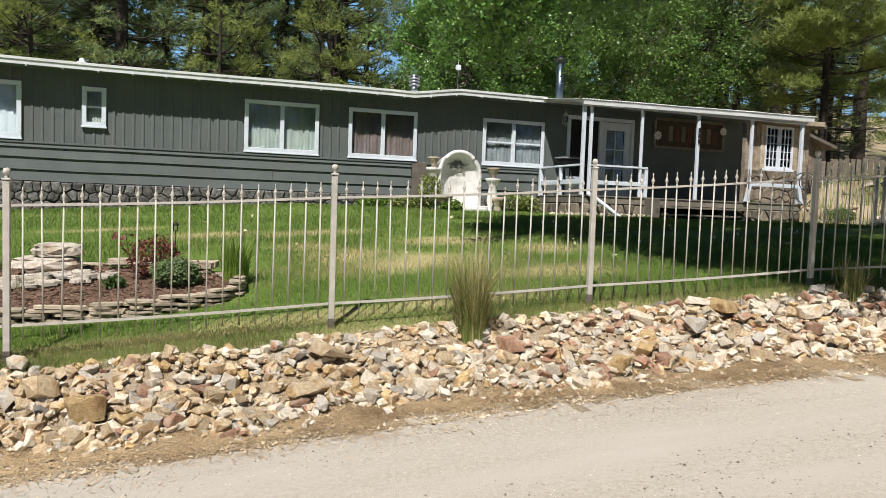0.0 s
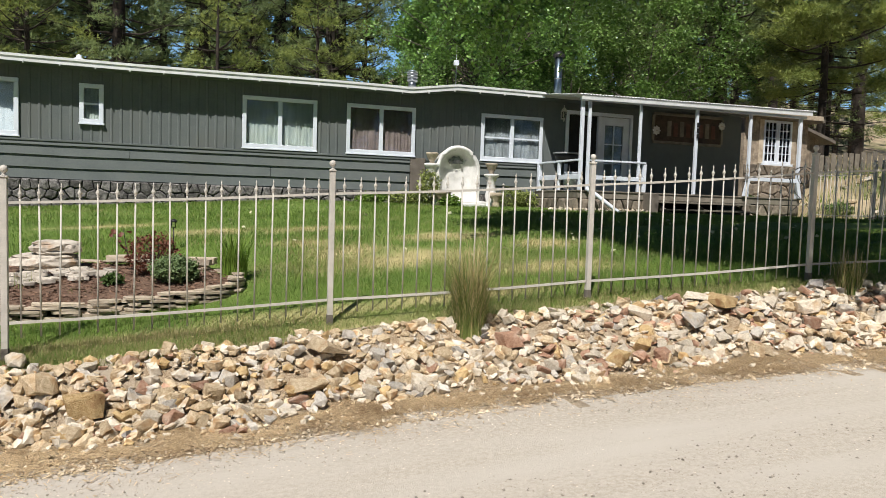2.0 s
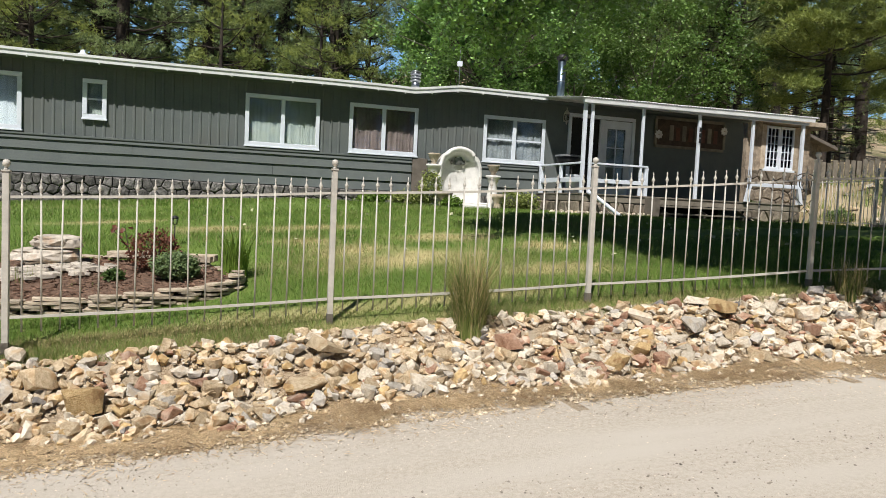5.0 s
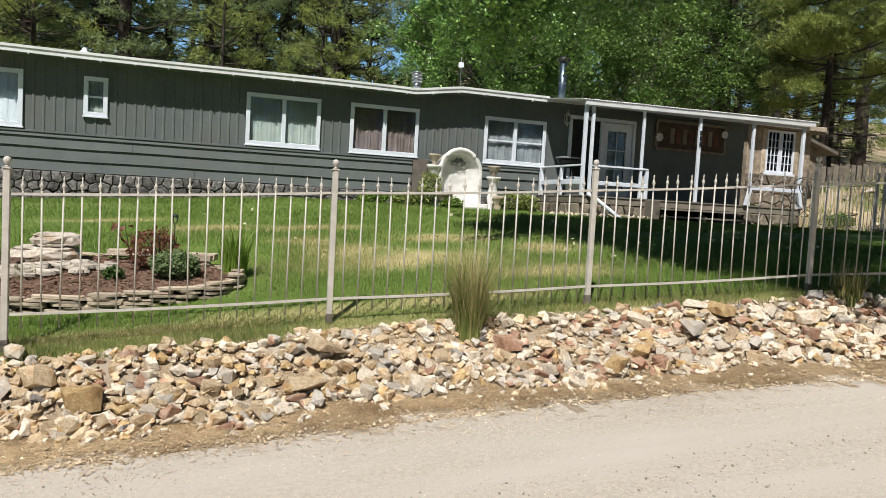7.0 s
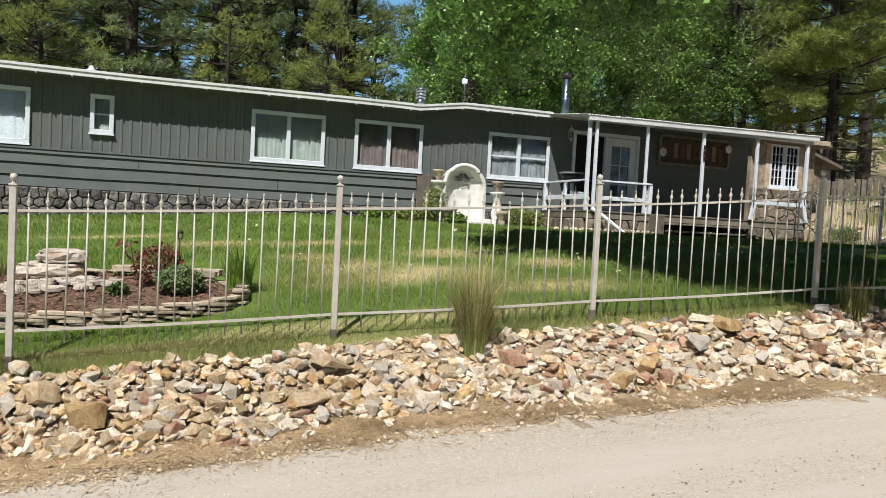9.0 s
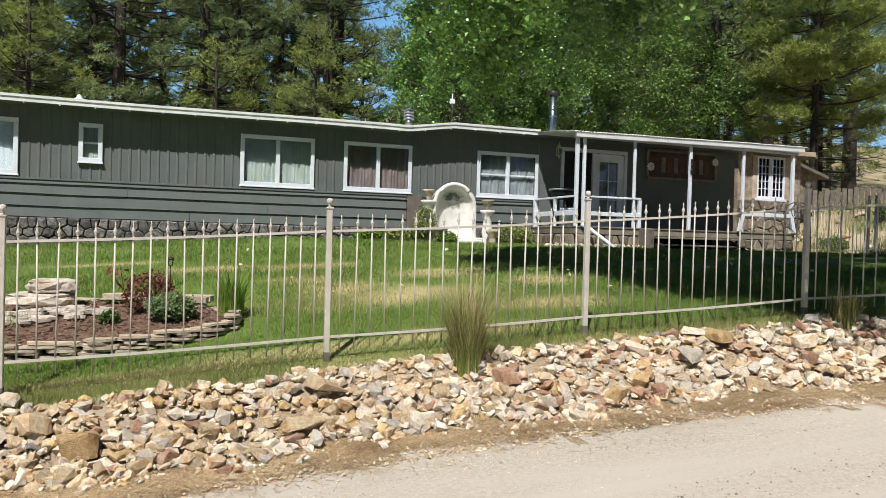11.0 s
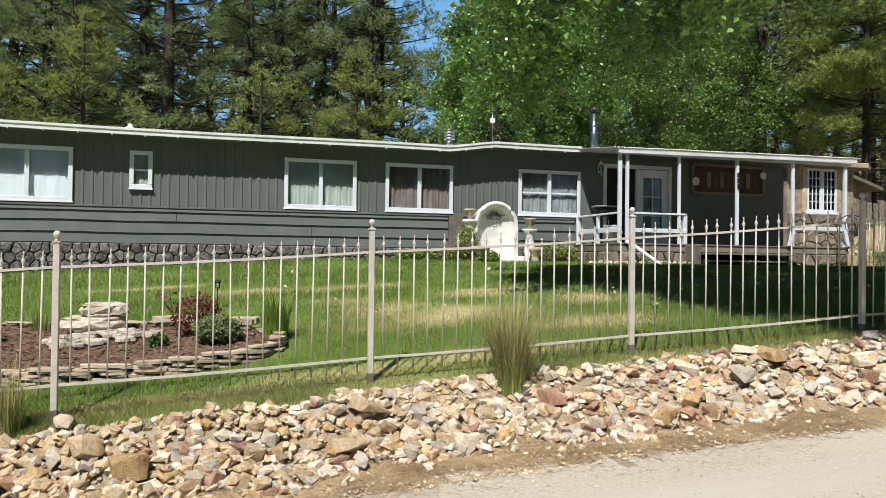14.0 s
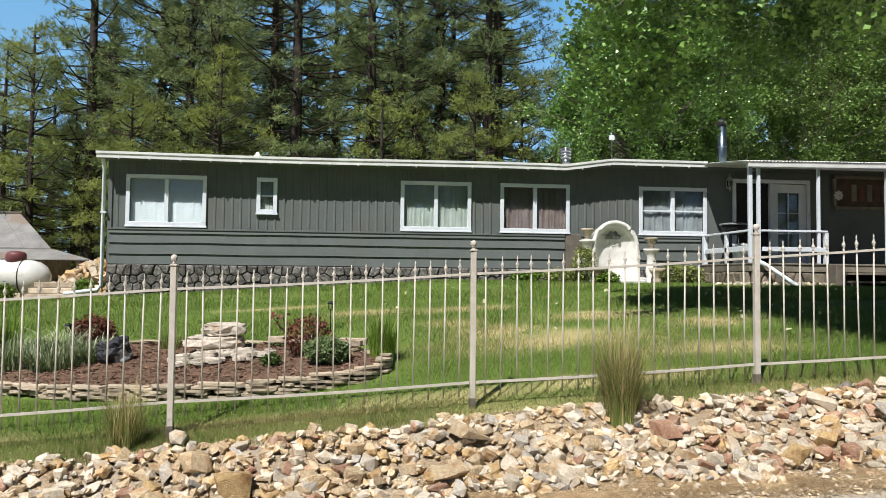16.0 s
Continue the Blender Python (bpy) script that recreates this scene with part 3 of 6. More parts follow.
# rails
part("top_rail", bbox(PX0 - 0.03, PX0 + 0.05, PY, -0.12, 2.66, 2.70, 0.005), M_WHITE, porch)
part("mid_rail", bbox(PX0 - 0.02, PX0 + 0.02, PY, -0.12, 2.26, 2.37, 0.005), M_WHITE, porch)
part("rail_post", bbox(PX0 - 0.04, PX0 + 0.05, -0.22, -0.13, FLOOR - 0.02, 2.655, 0.005), M_WHITE, porch)
part("rail_post", bbox(PX0 - 0.02, PX0 + 0.04, -1.20, -1.12, FLOOR, 2.655, 0.005), M_WHITE, porch)
part("top_rail", bbox(7.24, 8.66, PY - 0.04, PY + 0.04, 2.66, 2.70, 0.005), M_WHITE, porch)
part("mid_rail", bbox(7.24, 8.66, PY - 0.045, PY - 0.005, 2.26, 2.35, 0.005), M_WHITE, porch)
part("rail_post", bbox(8.60, 8.68, PY - 0.03, PY + 0.05, FLOOR, 2.655, 0.005), M_WHITE, porch)
part("mid_rail", bbox(11.50, 13.10, PY - 0.09, PY - 0.05, 2.40, 2.49, 0.005), M_WHITE, porch)
for x, lean in ((11.50, -0.10), (12.98, 0.10)):
    bm = bmesh.new()
    v = box(bm, x - 0.05, x + 0.05, PY - 0.10, PY - 0.05, FLOOR + 0.01, 2.44)
    for q in v[:4]:
        q.co.x += lean
    part("brace", bm, M_WHITE, porch)
# steps
for k in range(3):
    z = FLOOR - 0.02 - 0.165 * (k + 1)
    part("tread", bbox(8.86, 11.36, PY - 0.36 - 0.27 * k, PY - 0.06 - 0.27 * k, z - 0.04, z, 0.005), M_DECK, porch)
part("step_box", bbox(8.62, 8.82, PY - 0.34, PY - 0.035, 1.36, FLOOR - 0.02, 0.006), M_BROWN, porch)
for x in (9.0, 10.1, 11.2):
    bm = bmesh.new()
    v = box(bm, x, x + 0.04, PY - 0.88, PY - 0.035, 1.36, FLOOR - 0.23)
    for q in v:
        if q.co.y < PY - 0.5 and q.co.z > 1.7:
            q.co.z = 1.44
    part("stringer", bm, M_BROWN, porch)
bm = bmesh.new()
tube(bm, [(7.12, PY - 0.06, 2.06), (7.25, PY - 0.14, 1.98), (7.78, PY - 0.5, 1.5), (7.9, PY - 0.55, 1.47)], [0.045] * 4, 8)
part("downspout", bm, M_WHITE, porch, "white slanting downspout")

# doors in the porch wall
door = part("door", bbox(7.75, 9.67, -0.03, 0.018, 3.95, 4.04, 0.005), M_WHITE, home, "white glazed double door")
for a, b in ((7.75, 7.83), (8.66, 8.74), (9.59, 9.67)):
    part("jamb", bbox(a, b, -0.03, 0.10, FLOOR, 3.945, 0.004), M_WHITE, door)
part("screen", bbox(7.835, 8.655, 0.05, 0.07, FLOOR, 3.94), M_DARK, door)
leaf = bmesh.new()
for r in ((8.745, 8.88), (9.42, 9.585)):
    box(leaf, r[0], r[1], 0.02, 0.06, FLOOR, 3.94)
box(leaf, 8.881, 9.419, 0.02, 0.06, 3.74, 3.94)
box(leaf, 8.881, 9.419, 0.02, 0.06, FLOOR, 2.3)
part("leaf", leaf, M_WHITE, door)
for k in (1, 2):
    part("glazing_bar", bbox(8.881, 9.419, 0.028, 0.05, 2.3 + 0.48 * k - 0.012, 2.3 + 0.48 * k + 0.012), M_WHITE, door)
part("glazing_bar", bbox(9.138, 9.162, 0.024, 0.054, 2.3, 3.74), M_WHITE, door)
pane = part("pane", bbox(8.881, 9.419, 0.064, 0.068, 2.3, 3.74), M_GLASS, door)
pane.visible_shadow = False
part("curtain", bbox(8.87, 9.43, 0.105, 0.11, 2.28, 3.76), M_GREY, door)

# ---------------------------------------------------------------- the fence
def finial_mesh():
    bm = lathe(bmesh.new(), [(0.008, 0.0), (0.012, 0.006), (0.007, 0.014), (0.0165, 0.028), (0.017, 0.039), (0.0085, 0.055), (0.0045, 0.078), (0.0075, 0.087), (0.006, 0.094), (0.0012, 0.114)], n=8)
    me = bpy.data.meshes.new("finial")
    bm.to_mesh(me)
    bm.free()
    me.materials.append(M_FENCE)
    return me


FINIAL = finial_mesh()
bm = bmesh.new()
tube(bm, [(0, 0, -0.12), (0, 0, 0.94 + 0.04)], [0.0074, 0.0074], 6)
PICKET = bpy.data.meshes.new("picket")
bm.to_mesh(PICKET)
bm.free()
PICKET.materials.append(M_FENCE)


def fence_post(parent, x, y, top, base):
    h = top - base - 0.07
    p = part("post", bbox(-0.0245, 0.0245, -0.0245, 0.0245, -0.15, h, 0.004), M_FENCE, parent)
    p.location = (x, y, base)
    part("base_sleeve", bbox(-0.027, 0.027, -0.027, 0.027, -0.1, 0.12, 0.003), M_BROWN, p, "rust-brown foot")
    part("collar", bbox(-0.031, 0.031, -0.031, 0.031, h, h + 0.016, 0.004), M_FENCE, p)
    part("ball_cap", lathe(bmesh.new(), [(0.026, h + 0.016), (0.014, h + 0.028), (0.012, h + 0.036), (0.025, h + 0.05), (0.030, h + 0.068), (0.023, h + 0.09), (0.006, h + 0.098)], n=12), M_FENCE, p)
    return p


def fence_panel(parent, a, b, za, zb, n, seed=0):
    """A racked panel between two posts: two rails and n pickets with spear tips. za, zb: height of the top rail at its ends."""
    rng = random.Random(seed)
    a, b = Vector((*a, za)), Vector((*b, zb))
    d = (b - a)
    a, b = a + d * (0.03 / d.length), b - d * (0.03 / d.length)
    d = b - a
    side = Vector((-d.y, d.x, 0)).normalized() * 0.0105
    for name, z in (("top_rail", 0.0), ("bottom_rail", -0.94)):
        bm = bmesh.new()
        k = 6
        prev = None
        for i in range(k + 1):
            p = a + d * (i / k) + Vector((0, 0, z - 0.012 * math.sin(math.pi * i / k)))
            ring = [bm.verts.new(p + s * side + Vector((0, 0, u))) for s, u in ((-1, -0.0105), (1, -0.0105), (1, 0.0105), (-1, 0.0105))]
            if prev:
                for q in range(4):
                    bm.faces.new((prev[q], prev[(q + 1) % 4], ring[(q + 1) % 4], ring[q]))
            else:
                bm.faces.new(ring[::-1])
            prev = ring
        bm.faces.new(prev)
        part(name, bm, M_FENCE, parent)
    for i in range(n):
        f = (i + 0.62) / (n + 0.24)
        pk = new("picket", PICKET)
        pk.parent = parent
        sag = -0.012 * math.sin(math.pi * f)
        pk.location = a + d * f + Vector((rng.uniform(-0.004, 0.004), 0, -0.94 + sag))
        pk.rotation_euler = (rng.uniform(-0.008, 0.008), rng.uniform(-0.012, 0.012), 0)
        tip = new("finial", FINIAL)
        tip.parent = pk
        tip.location = (0, 0, 0.94 + 0.03)
        if rng.random() < 0.06:
            tip.scale = (1, 1, 0.25)


front_fence = thing("iron_fence", "cream-painted iron picket fence with spear tips along the road", "fence")
POSTS = [(-9.95, 1.06, 1.30), (-7.41, 1.22, 1.46), (-4.87, 1.375, 1.62), (-2.34, 1.538, 1.80), (0.192, 1.692, 1.958), (2.702, 1.862, 2.134), (5.052, 2.069, 2.325), (7.38, 2.27, 2.52), (9.6, 2.47, 2.72), (11.6, 2.64, 2.88), (13.2, 2.74, 2.98)]
line = [(x, -9.67 + float(bend(x)) + (0.03 if x < -1 else 0), rail, top) for x, rail, top in POSTS]
for x, y, rail, top in line:
    fence_post(front_fence, x, y, top, land_at(x, y) - 0.02)
for k, (p, q) in enumerate(zip(line, line[1:])):
    fence_panel(front_fence, p[:2], q[:2], p[2], q[2], 18 if p[0] < 9 else 15, k)
# the fence beside the porch
side_fence = thing("iron_fence", "cream-painted iron picket fence closing the yard beside the porch", "fence")
side_posts = [(13.30, -2.30), (13.22, -4.12), (13.22, -4.30), (13.2, -6.7), (13.2, -9.1), (13.2, -11.5)]
sides = [(x, y, land_at(x, y) + 1.06, land_at(x, y) + 1.32) for x, y in side_posts]
for x, y, rail, top in sides:
    fence_post(side_fence, x, y, top, land_at(x, y) - 0.02)
for k, (p, q) in enumerate(zip(sides, sides[1:])):
    if abs(p[1] - q[1]) > 0.5:
        fence_panel(side_fence, p[:2], q[:2], p[2], q[2], 17, 40 + k)

# ---------------------------------------------------------------- rocks on the bank
rng = random.Random(11)


def rock_mesh(seed, flat, points=16):
    """An angular broken stone, about one across."""
    r = random.Random(seed)
    bm = bmesh.new()
    k = r.uniform(0.32, 0.62)
    for _ in range(points):
        v = Vector((r.gauss(0, 1), r.gauss(0, 1), r.gauss(0, 1))).normalized()
        v = Vector([math.copysign(abs(c) ** k, c) for c in v]) * r.uniform(0.32, 0.50)
        v.x += 0.22 * v.z * r.uniform(0.2, 1)
        bm.verts.new((v.x, v.y * 0.82, v.z * flat))
    res = bmesh.ops.convex_hull(bm, input=bm.verts[:])
    bmesh.ops.delete(bm, geom=[g for g in res["geom_interior"] if isinstance(g, bmesh.types.BMVert)], context="VERTS")
    bmesh.ops.dissolve_limit(bm, angle_limit=0.22, verts=bm.verts[:], edges=bm.edges[:])
    bmesh.ops.triangulate(bm, faces=bm.faces[:])
    me = bpy.data.meshes.new("rock")
    bm.to_mesh(me)
    bm.free()
    return me


SHAPES, OUTLINES = [], []
for s in range(18):
    base = rock_mesh(100 + s, (0.88, 0.66, 0.50, 0.78, 0.58)[s % 5], 13 + s % 6)
    OUTLINES.append((np.array([v.co[:] for v in base.vertices]), np.array([p.vertices[:] for p in base.polygons])))
    row = []
    for m in ROCKS:
        me = base.copy()
        me.materials.append(m)
        row.append(me)
    SHAPES.append(row)

bank = thing("rock_bank", "bank of loose broken tan, cream and rust rocks below the fence", "rock bank", kind="structure")
CELL = 0.04
pile_h = np.zeros((400, 40))


def settle(x, v, size, flat):
    """Height at which a rock comes to rest on those already laid; raises the heap there."""
    i, j = int((x + 6.5) / CELL), int((v + 11.0) / CELL)
    k = max(1, int(0.36 * size / CELL))
    i0, i1, j0, j1 = max(0, i - k), min(400, i + k + 1), max(0, j - k), min(40, j + k + 1)
    if i0 >= i1 or j0 >= j1:
        return 0.0
    spot = pile_h[i0:i1, j0:j1]
    rest = 0.55 * float(np.percentile(spot, 40))
    half_z = 0.40 * size * flat
    gi, gj = np.meshgrid(np.arange(i0, i1) - i, np.arange(j0, j1) - j, indexing="ij")
    dome = np.clip(1 - (gi ** 2 + gj ** 2) / (k + 0.6) ** 2, 0, 1) ** 0.5
    pile_h[i0:i1, j0:j1] = np.maximum(spot, rest + half_z * (0.35 + 0.9 * dome) * (dome > 0))
    return rest + half_z * 0.58


def tone(x):
    w = [0.40, 0.36, 0.10, 0.04, 0.09, 0.01] if x < 1.6 else [0.22, 0.52, 0.09, 0.13, 0.03, 0.01]
    return rng.choices(range(6), w)[0]


heap = []   # x, v, size, height, colour, shape, turn, squash
CHOSEN = [(0.15, -10.12, 0.42, 0, 0.62, 2), (3.86, -10.04, 0.46, 4, 0.6, 6), (3.66, -9.90, 0.38, 1, 0.5, 2), (-2.24, -9.80, 0.26, 1, 1.0, 4), (1.64, -10.28, 0.24, 3, 0.9, 0), (-0.08, -10.5, 0.46, 0, 0.45, 6),
          (-1.66, -10.42, 0.34, 4, 0.95, 8), (-1.25, -10.58, 0.25, 1, 0.45, 2), (2.48, -10.6, 0.24, 4, 0.8, 0), (3.42, -10.25, 0.30, 2, 0.9, 9), (2.95, -10.15, 0.34, 1, 0.6, 10), (0.75, -10.3, 0.27, 0, 0.9, 4), (-2.0, -10.2, 0.30, 0, 0.9, 5), (4.9, -9.9, 0.30, 5, 0.7, 3), (4.6, -10.2, 0.36, 1, 0.55, 10)]
for layer, (count, lo, hi) in enumerate(((900, 0.09, 0.19), (1500, 0.075, 0.165), (0, 0, 0), (2600, 0.035, 0.085))):
    if layer == 2:
        for x, v, size, colour, flat_, sh in CHOSEN:
            heap.append((x, v, size, settle(x, v, size, 0.55 * flat_) + (0.0 if x > 3.6 and v > -10.05 else 0.02), colour, sh, (0.12, 0.08, x * 2.0), flat_))
        continue
    for _ in range(count):
        x = rng.uniform(-6.2, 9.0)
        edge = -10.70 + 0.08 * math.sin(2.1 * x) + 0.07 * math.sin(5.3 * x + 1) + 0.05 * math.sin(11 * x)
        v = rng.uniform(edge, -9.9) if layer < 3 or rng.random() < 0.6 else edge + rng.gauss(0, 0.10)
        if layer == 3 and v < -10.6 and rng.random() < 0.5:
            continue
        size = rng.uniform(lo, hi) * (1.12 if v < -10.3 else 0.95)
        sh = rng.randrange(18)
        sq = rng.uniform(0.75, 1.0)
        h = settle(x, v, size, (0.88, 0.66, 0.50, 0.78, 0.58)[sh % 5] * sq)
        heap.append((x, v, size, h, tone(x), sh, (rng.uniform(-0.6, 0.6), rng.uniform(-0.6, 0.6), rng.uniform(0, 6.28)), sq))
# the larger ones in the middle stretch stand singly, the others are joined
order = sorted(range(len(heap)), key=lambda i: (-2.8 < heap[i][0] < 4.6) * heap[i][2], reverse=True)
single = set(order[:300])
joined_v, joined_f, joined_m, base_n = [], [], [], 0
for i, (x, v, size, h, colour, sh, turn, sq) in enumerate(heap):
    y = v + float(bend(x))
    place, stretch = (x, y, land_at(x, y) + h), (size, size * 0.95, size * sq)
    if i in single:
        ob = new("rock", SHAPES[sh][colour])
        ob.parent = bank
        ob.location, ob.rotation_euler, ob.scale = place, turn, stretch
    else:
        m = np.array(Matrix.LocRotScale(place, Euler(turn), stretch))
        pts, fcs = OUTLINES[sh]
        joined_v.append(pts @ m[:3, :3].T + m[:3, 3])
        joined_f.append(fcs + base_n)
        joined_m += [colour] * len(fcs)
        base_n += len(pts)
rest_rocks = raw("rock_rest", np.concatenate(joined_v), np.concatenate(joined_f), ROCKS_JOINED[0], bank)
for m in ROCKS_JOINED[1:]:
    rest_rocks.data.materials.append(m)
rest_rocks.data.polygons.foreach_set("material_index", np.array(joined_m, dtype=np.int32))
tagged(rest_rocks, kind="stuff")

# ---------------------------------------------------------------- trees
M_BARK = mat("pine_bark", (0.022, 0.019, 0.016), (0.066, 0.052, 0.041), 4, 0.95, 0.8, 18)
M_GREYBARK = mat("grey_bark", (0.07, 0.06, 0.05), (0.16, 0.14, 0.115), 5, 0.95, 0.6, 22)
M_NEEDLE = leafy("pine_needles", (0.036, 0.078, 0.032), (0.29, 0.365, 0.140), 0.10, 0.6)
M_NEEDLE2 = leafy("young_pine_needles", (0.075, 0.120, 0.028), (0.34, 0.395, 0.100), 0.15, 0.6)
M_LEAF = leafy("cottonwood_leaves", (0.032, 0.095, 0.016), (0.235, 0.41, 0.09), 0.12, 0.9, 0.3, 0.7)
M_FARLEAF = leafy("aspen_leaves", (0.042, 0.100, 0.017), (0.19, 0.31, 0.072), 0.18, 0.6, 0.4, 0.4)
gen = np.random.default_rng(4)


def unit(n):
    v = gen.normal(size=(n, 3))
    return v / np.linalg.norm(v, axis=1, keepdims=True)


def tufts(centres, dirs, blades, length, width):
    """Star-like bunches of narrow needles at each centre, leaning along dirs."""
    n = len(centres)
    c = np.repeat(centres, blades, 0)
    d = np.repeat(dirs, blades, 0) * 0.55 + unit(n * blades)
    d /= np.linalg.norm(d, axis=1, keepdims=True)
    s = np.cross(d, unit(n * blades))
    s /= np.linalg.norm(s, axis=1, keepdims=True) + 1e-9
    ln = (length * gen.uniform(0.7, 1.15, (n * blades, 1)))
    base = c + d * ln * 0.05
    v = np.stack([base - s * width * 0.6, base + s * width * 0.6, c + d * ln], 1).reshape(-1, 3)
    k = np.arange(n * blades)[:, None] * 3
    return v, np.concatenate([k, k + 1, k + 2], 1)


def pine_meshes(height, spread_, bare, seed, needle, dense=1.0, blades=9, tuft=0.18, thin=0.0165, sides=4, twigs=26):
    """Trunk with boughs, and the needle crown, of one pine."""
    r = random.Random(seed)
    bm = bmesh.new()
    lean = [(0.25 * noise.noise((seed, z * 0.12, 0)) * z / height, 0.25 * noise.noise((seed, z * 0.12, 9)) * z / height, z) for z in np.linspace(-0.3, height, 12)]
    rad = [max(0.03, (0.013 * height) * (1 - z / height) ** 0.8 + 0.02) for *_, z in lean]
    tube(bm, lean, rad, 8)
    cs, ds = [], []
    z = bare
    while z < height - 0.3:
        f = (z - bare) / (height - bare)
        reach = spread_ * (math.sin(math.pi * min(1, 0.22 + 0.8 * f)) ** 0.8) * (1 - 0.25 * f)
        a0 = r.uniform(0, 6.28)
        for k in range(r.choice((3, 4, 4, 5))):
            if r.random() < 0.12:
                continue
            a = a0 + k * 1.5 + r.uniform(-0.5, 0.5)
            ln = reach * r.uniform(0.55, 1.12)
            rise = r.uniform(-0.18, 0.22) + 0.35 * f
            d = Vector((math.cos(a), math.sin(a), 0))
            tip = [d * (ln * t) + Vector((0, 0, z + ln * (rise * t - 0.22 * t * (1 - t) + 0.12 * t * t))) for t in (0, 0.35, 0.7, 1)]
            tube(bm, tip, [0.024 + 0.008 * ln, 0.02 + 0.004 * ln, 0.015, 0.006], sides, False)
            sidev = Vector((-d.y, d.x, 0))
            for _ in range(max(1, int((0.7 + 0.6 * ln) * dense * (1.0 if z < 14.5 else 0.55) + r.random()))):
                t = 0.40 + 0.62 * r.random() ** 0.6
                off = r.gauss(0, 0.17 * ln + 0.06)
                hub = tip[0].lerp(tip[3], min(t, 1.0)) + sidev * off + Vector((0, 0, r.gauss(0.08, 0.08)))
                wide = r.uniform(0.13, 0.25)
                for _ in range(r.choice((14, 22, 30))):
                    cs.append(hub + Vector((r.gauss(0, wide), r.gauss(0, wide), r.gauss(0, 0.5 * wide))))
                    ds.append((d * 0.6 + sidev * (0.4 if off > 0 else -0.4) + Vector((0, 0, 0.8))).normalized())
            if r.random() < 0.5:
                p = tip[1]
                q = p + Vector((-d.y, d.x, 0)) * ln * r.uniform(-0.5, 0.5) + d * ln * 0.2
                tube(bm, [p, q], [0.018, 0.006], 3, False)
        z += r.uniform(0.32, 0.62)
    # dead twigs under the crown
    for _ in range(twigs):
        zz = r.uniform(1.2, bare + 2.5)
        a = r.uniform(0, 6.28)
        ln = r.uniform(0.5, 1.8)
        tube(bm, [(0, 0, zz), (math.cos(a) * ln * 0.6, math.sin(a) * ln * 0.6, zz - 0.05), (math.cos(a + 0.25) * ln, math.sin(a + 0.25) * ln, zz - 0.25 * r.random())], [0.022, 0.014, 0.005], 3, False)
    trunk = bpy.data.meshes.new("trunk")
    bm.to_mesh(trunk)
    bm.free()
    trunk.materials.append(M_BARK)
    v, f = tufts(np.array(cs), np.array(ds), blades, tuft, thin)
    tmp = raw("crown", v, f, needle)
    crown = tmp.data
    bpy.data.objects.remove(tmp)
    return trunk, crown


def tree(meshes, x, y, turn, scale, name, label, category, group, sink=0.1):
    t = thing(name, label, category, (x, y, land_at(x, y) - sink), group)
    t.rotation_euler = (0, 0, turn)
    t.scale = (scale,) * 3
    for part_name, me in zip(("trunk", "crown"), meshes):
        ob = new(part_name, me)
        ob.parent = t
    return t


PINES = [pine_meshes(19, 3.7, 3.6, 1, M_NEEDLE, 1.15), pine_meshes(21, 3.0, 5.5, 2, M_NEEDLE, 1.2), pine_meshes(17, 3.9, 1.6, 3, M_NEEDLE, 1.15), pine_meshes(20, 2.8, 6.5, 5, M_NEEDLE, 1.1)]
FAR_PINES = [pine_meshes(19, 3.6, 4.0, 11, M_NEEDLE, 0.5, 4, 0.30, 0.06, 3, 12), pine_meshes(20, 3.2, 3.0, 12, M_NEEDLE, 0.5, 4, 0.30, 0.06, 3, 12)]
OPPOSITE = [pine_meshes(18, 3.6, 1.5, 14, M_NEEDLE, 0.3, 3, 0.50, 0.16, 3, 4), pine_meshes(19, 3.8, 2.0, 15, M_NEEDLE, 0.3, 3, 0.50, 0.16, 3, 4)]
YOUNG = [pine_meshes(6.5, 1.9, 0.7, 7, M_NEEDLE2, 1.2, 8, 0.15), pine_meshes(8.5, 2.2, 1.0, 8, M_NEEDLE2, 1.2, 8, 0.15)]
r = random.Random(21)
spots = [(-11.4, 13.6), (5.2, 14.6), (-6.9, 14.0), (-4.7, 14.6), (-3.3, 13.4), (-1.0, 13.2), (0.65, 15.0), (2.7, 14.6), (4.3, 13.6),
         (-12.4, 19.5), (-8.6, 20.5), (-5.4, 19), (-2.0, 20.4), (1.4, 21), (3.6, 19.4), (17.8, 20), (14.6, 23), (21, 24), (25, 21), (29, 26),
         (-10.5, 28), (2.4, 29), (20.4, 12.5), (27.5, 14.5), (34, 20), (40, 24), (23.5, 17.5), (12.6, 18.4), (19.6, 9.0), (34.5, 15), (38, 18), (29, 18.5)]
for k, (x, y) in enumerate(spots):
    tree(PINES[k % 4] if y < 16.5 else FAR_PINES[k % 2], x + r.uniform(-0.5, 0.5), y + r.uniform(-0.6, 0.6), r.uniform(0, 6.28), r.uniform(0.86, 1.16), "pine_tree", "tall ponderosa pine with a dark trunk and olive-green needles", "pine tree", "pines behind the house")
tree(PINES[2], -9.4, 15.2, 0.4, 1.1, "pine_tree", "tall ponderosa pine with a dark trunk and olive-green needles", "pine tree", "pines behind the house")
tree(FAR_PINES[1], -16.5, 22.0, 0.4, 0.60, "pine_tree", "tall ponderosa pine with a dark trunk and olive-green needles", "pine tree", "pines behind the house")
tree(PINES[2], -8.2, 15.0, 2.2, 1.05, "pine_tree", "tall ponderosa pine with a dark trunk and olive-green needles", "pine tree", "pines behind the house")
tree(PINES[2], 22.9, 6.4, 1.0, 0.9, "pine_tree", "tall ponderosa pine with a dark trunk and olive-green needles", "pine tree", "pines behind the house")
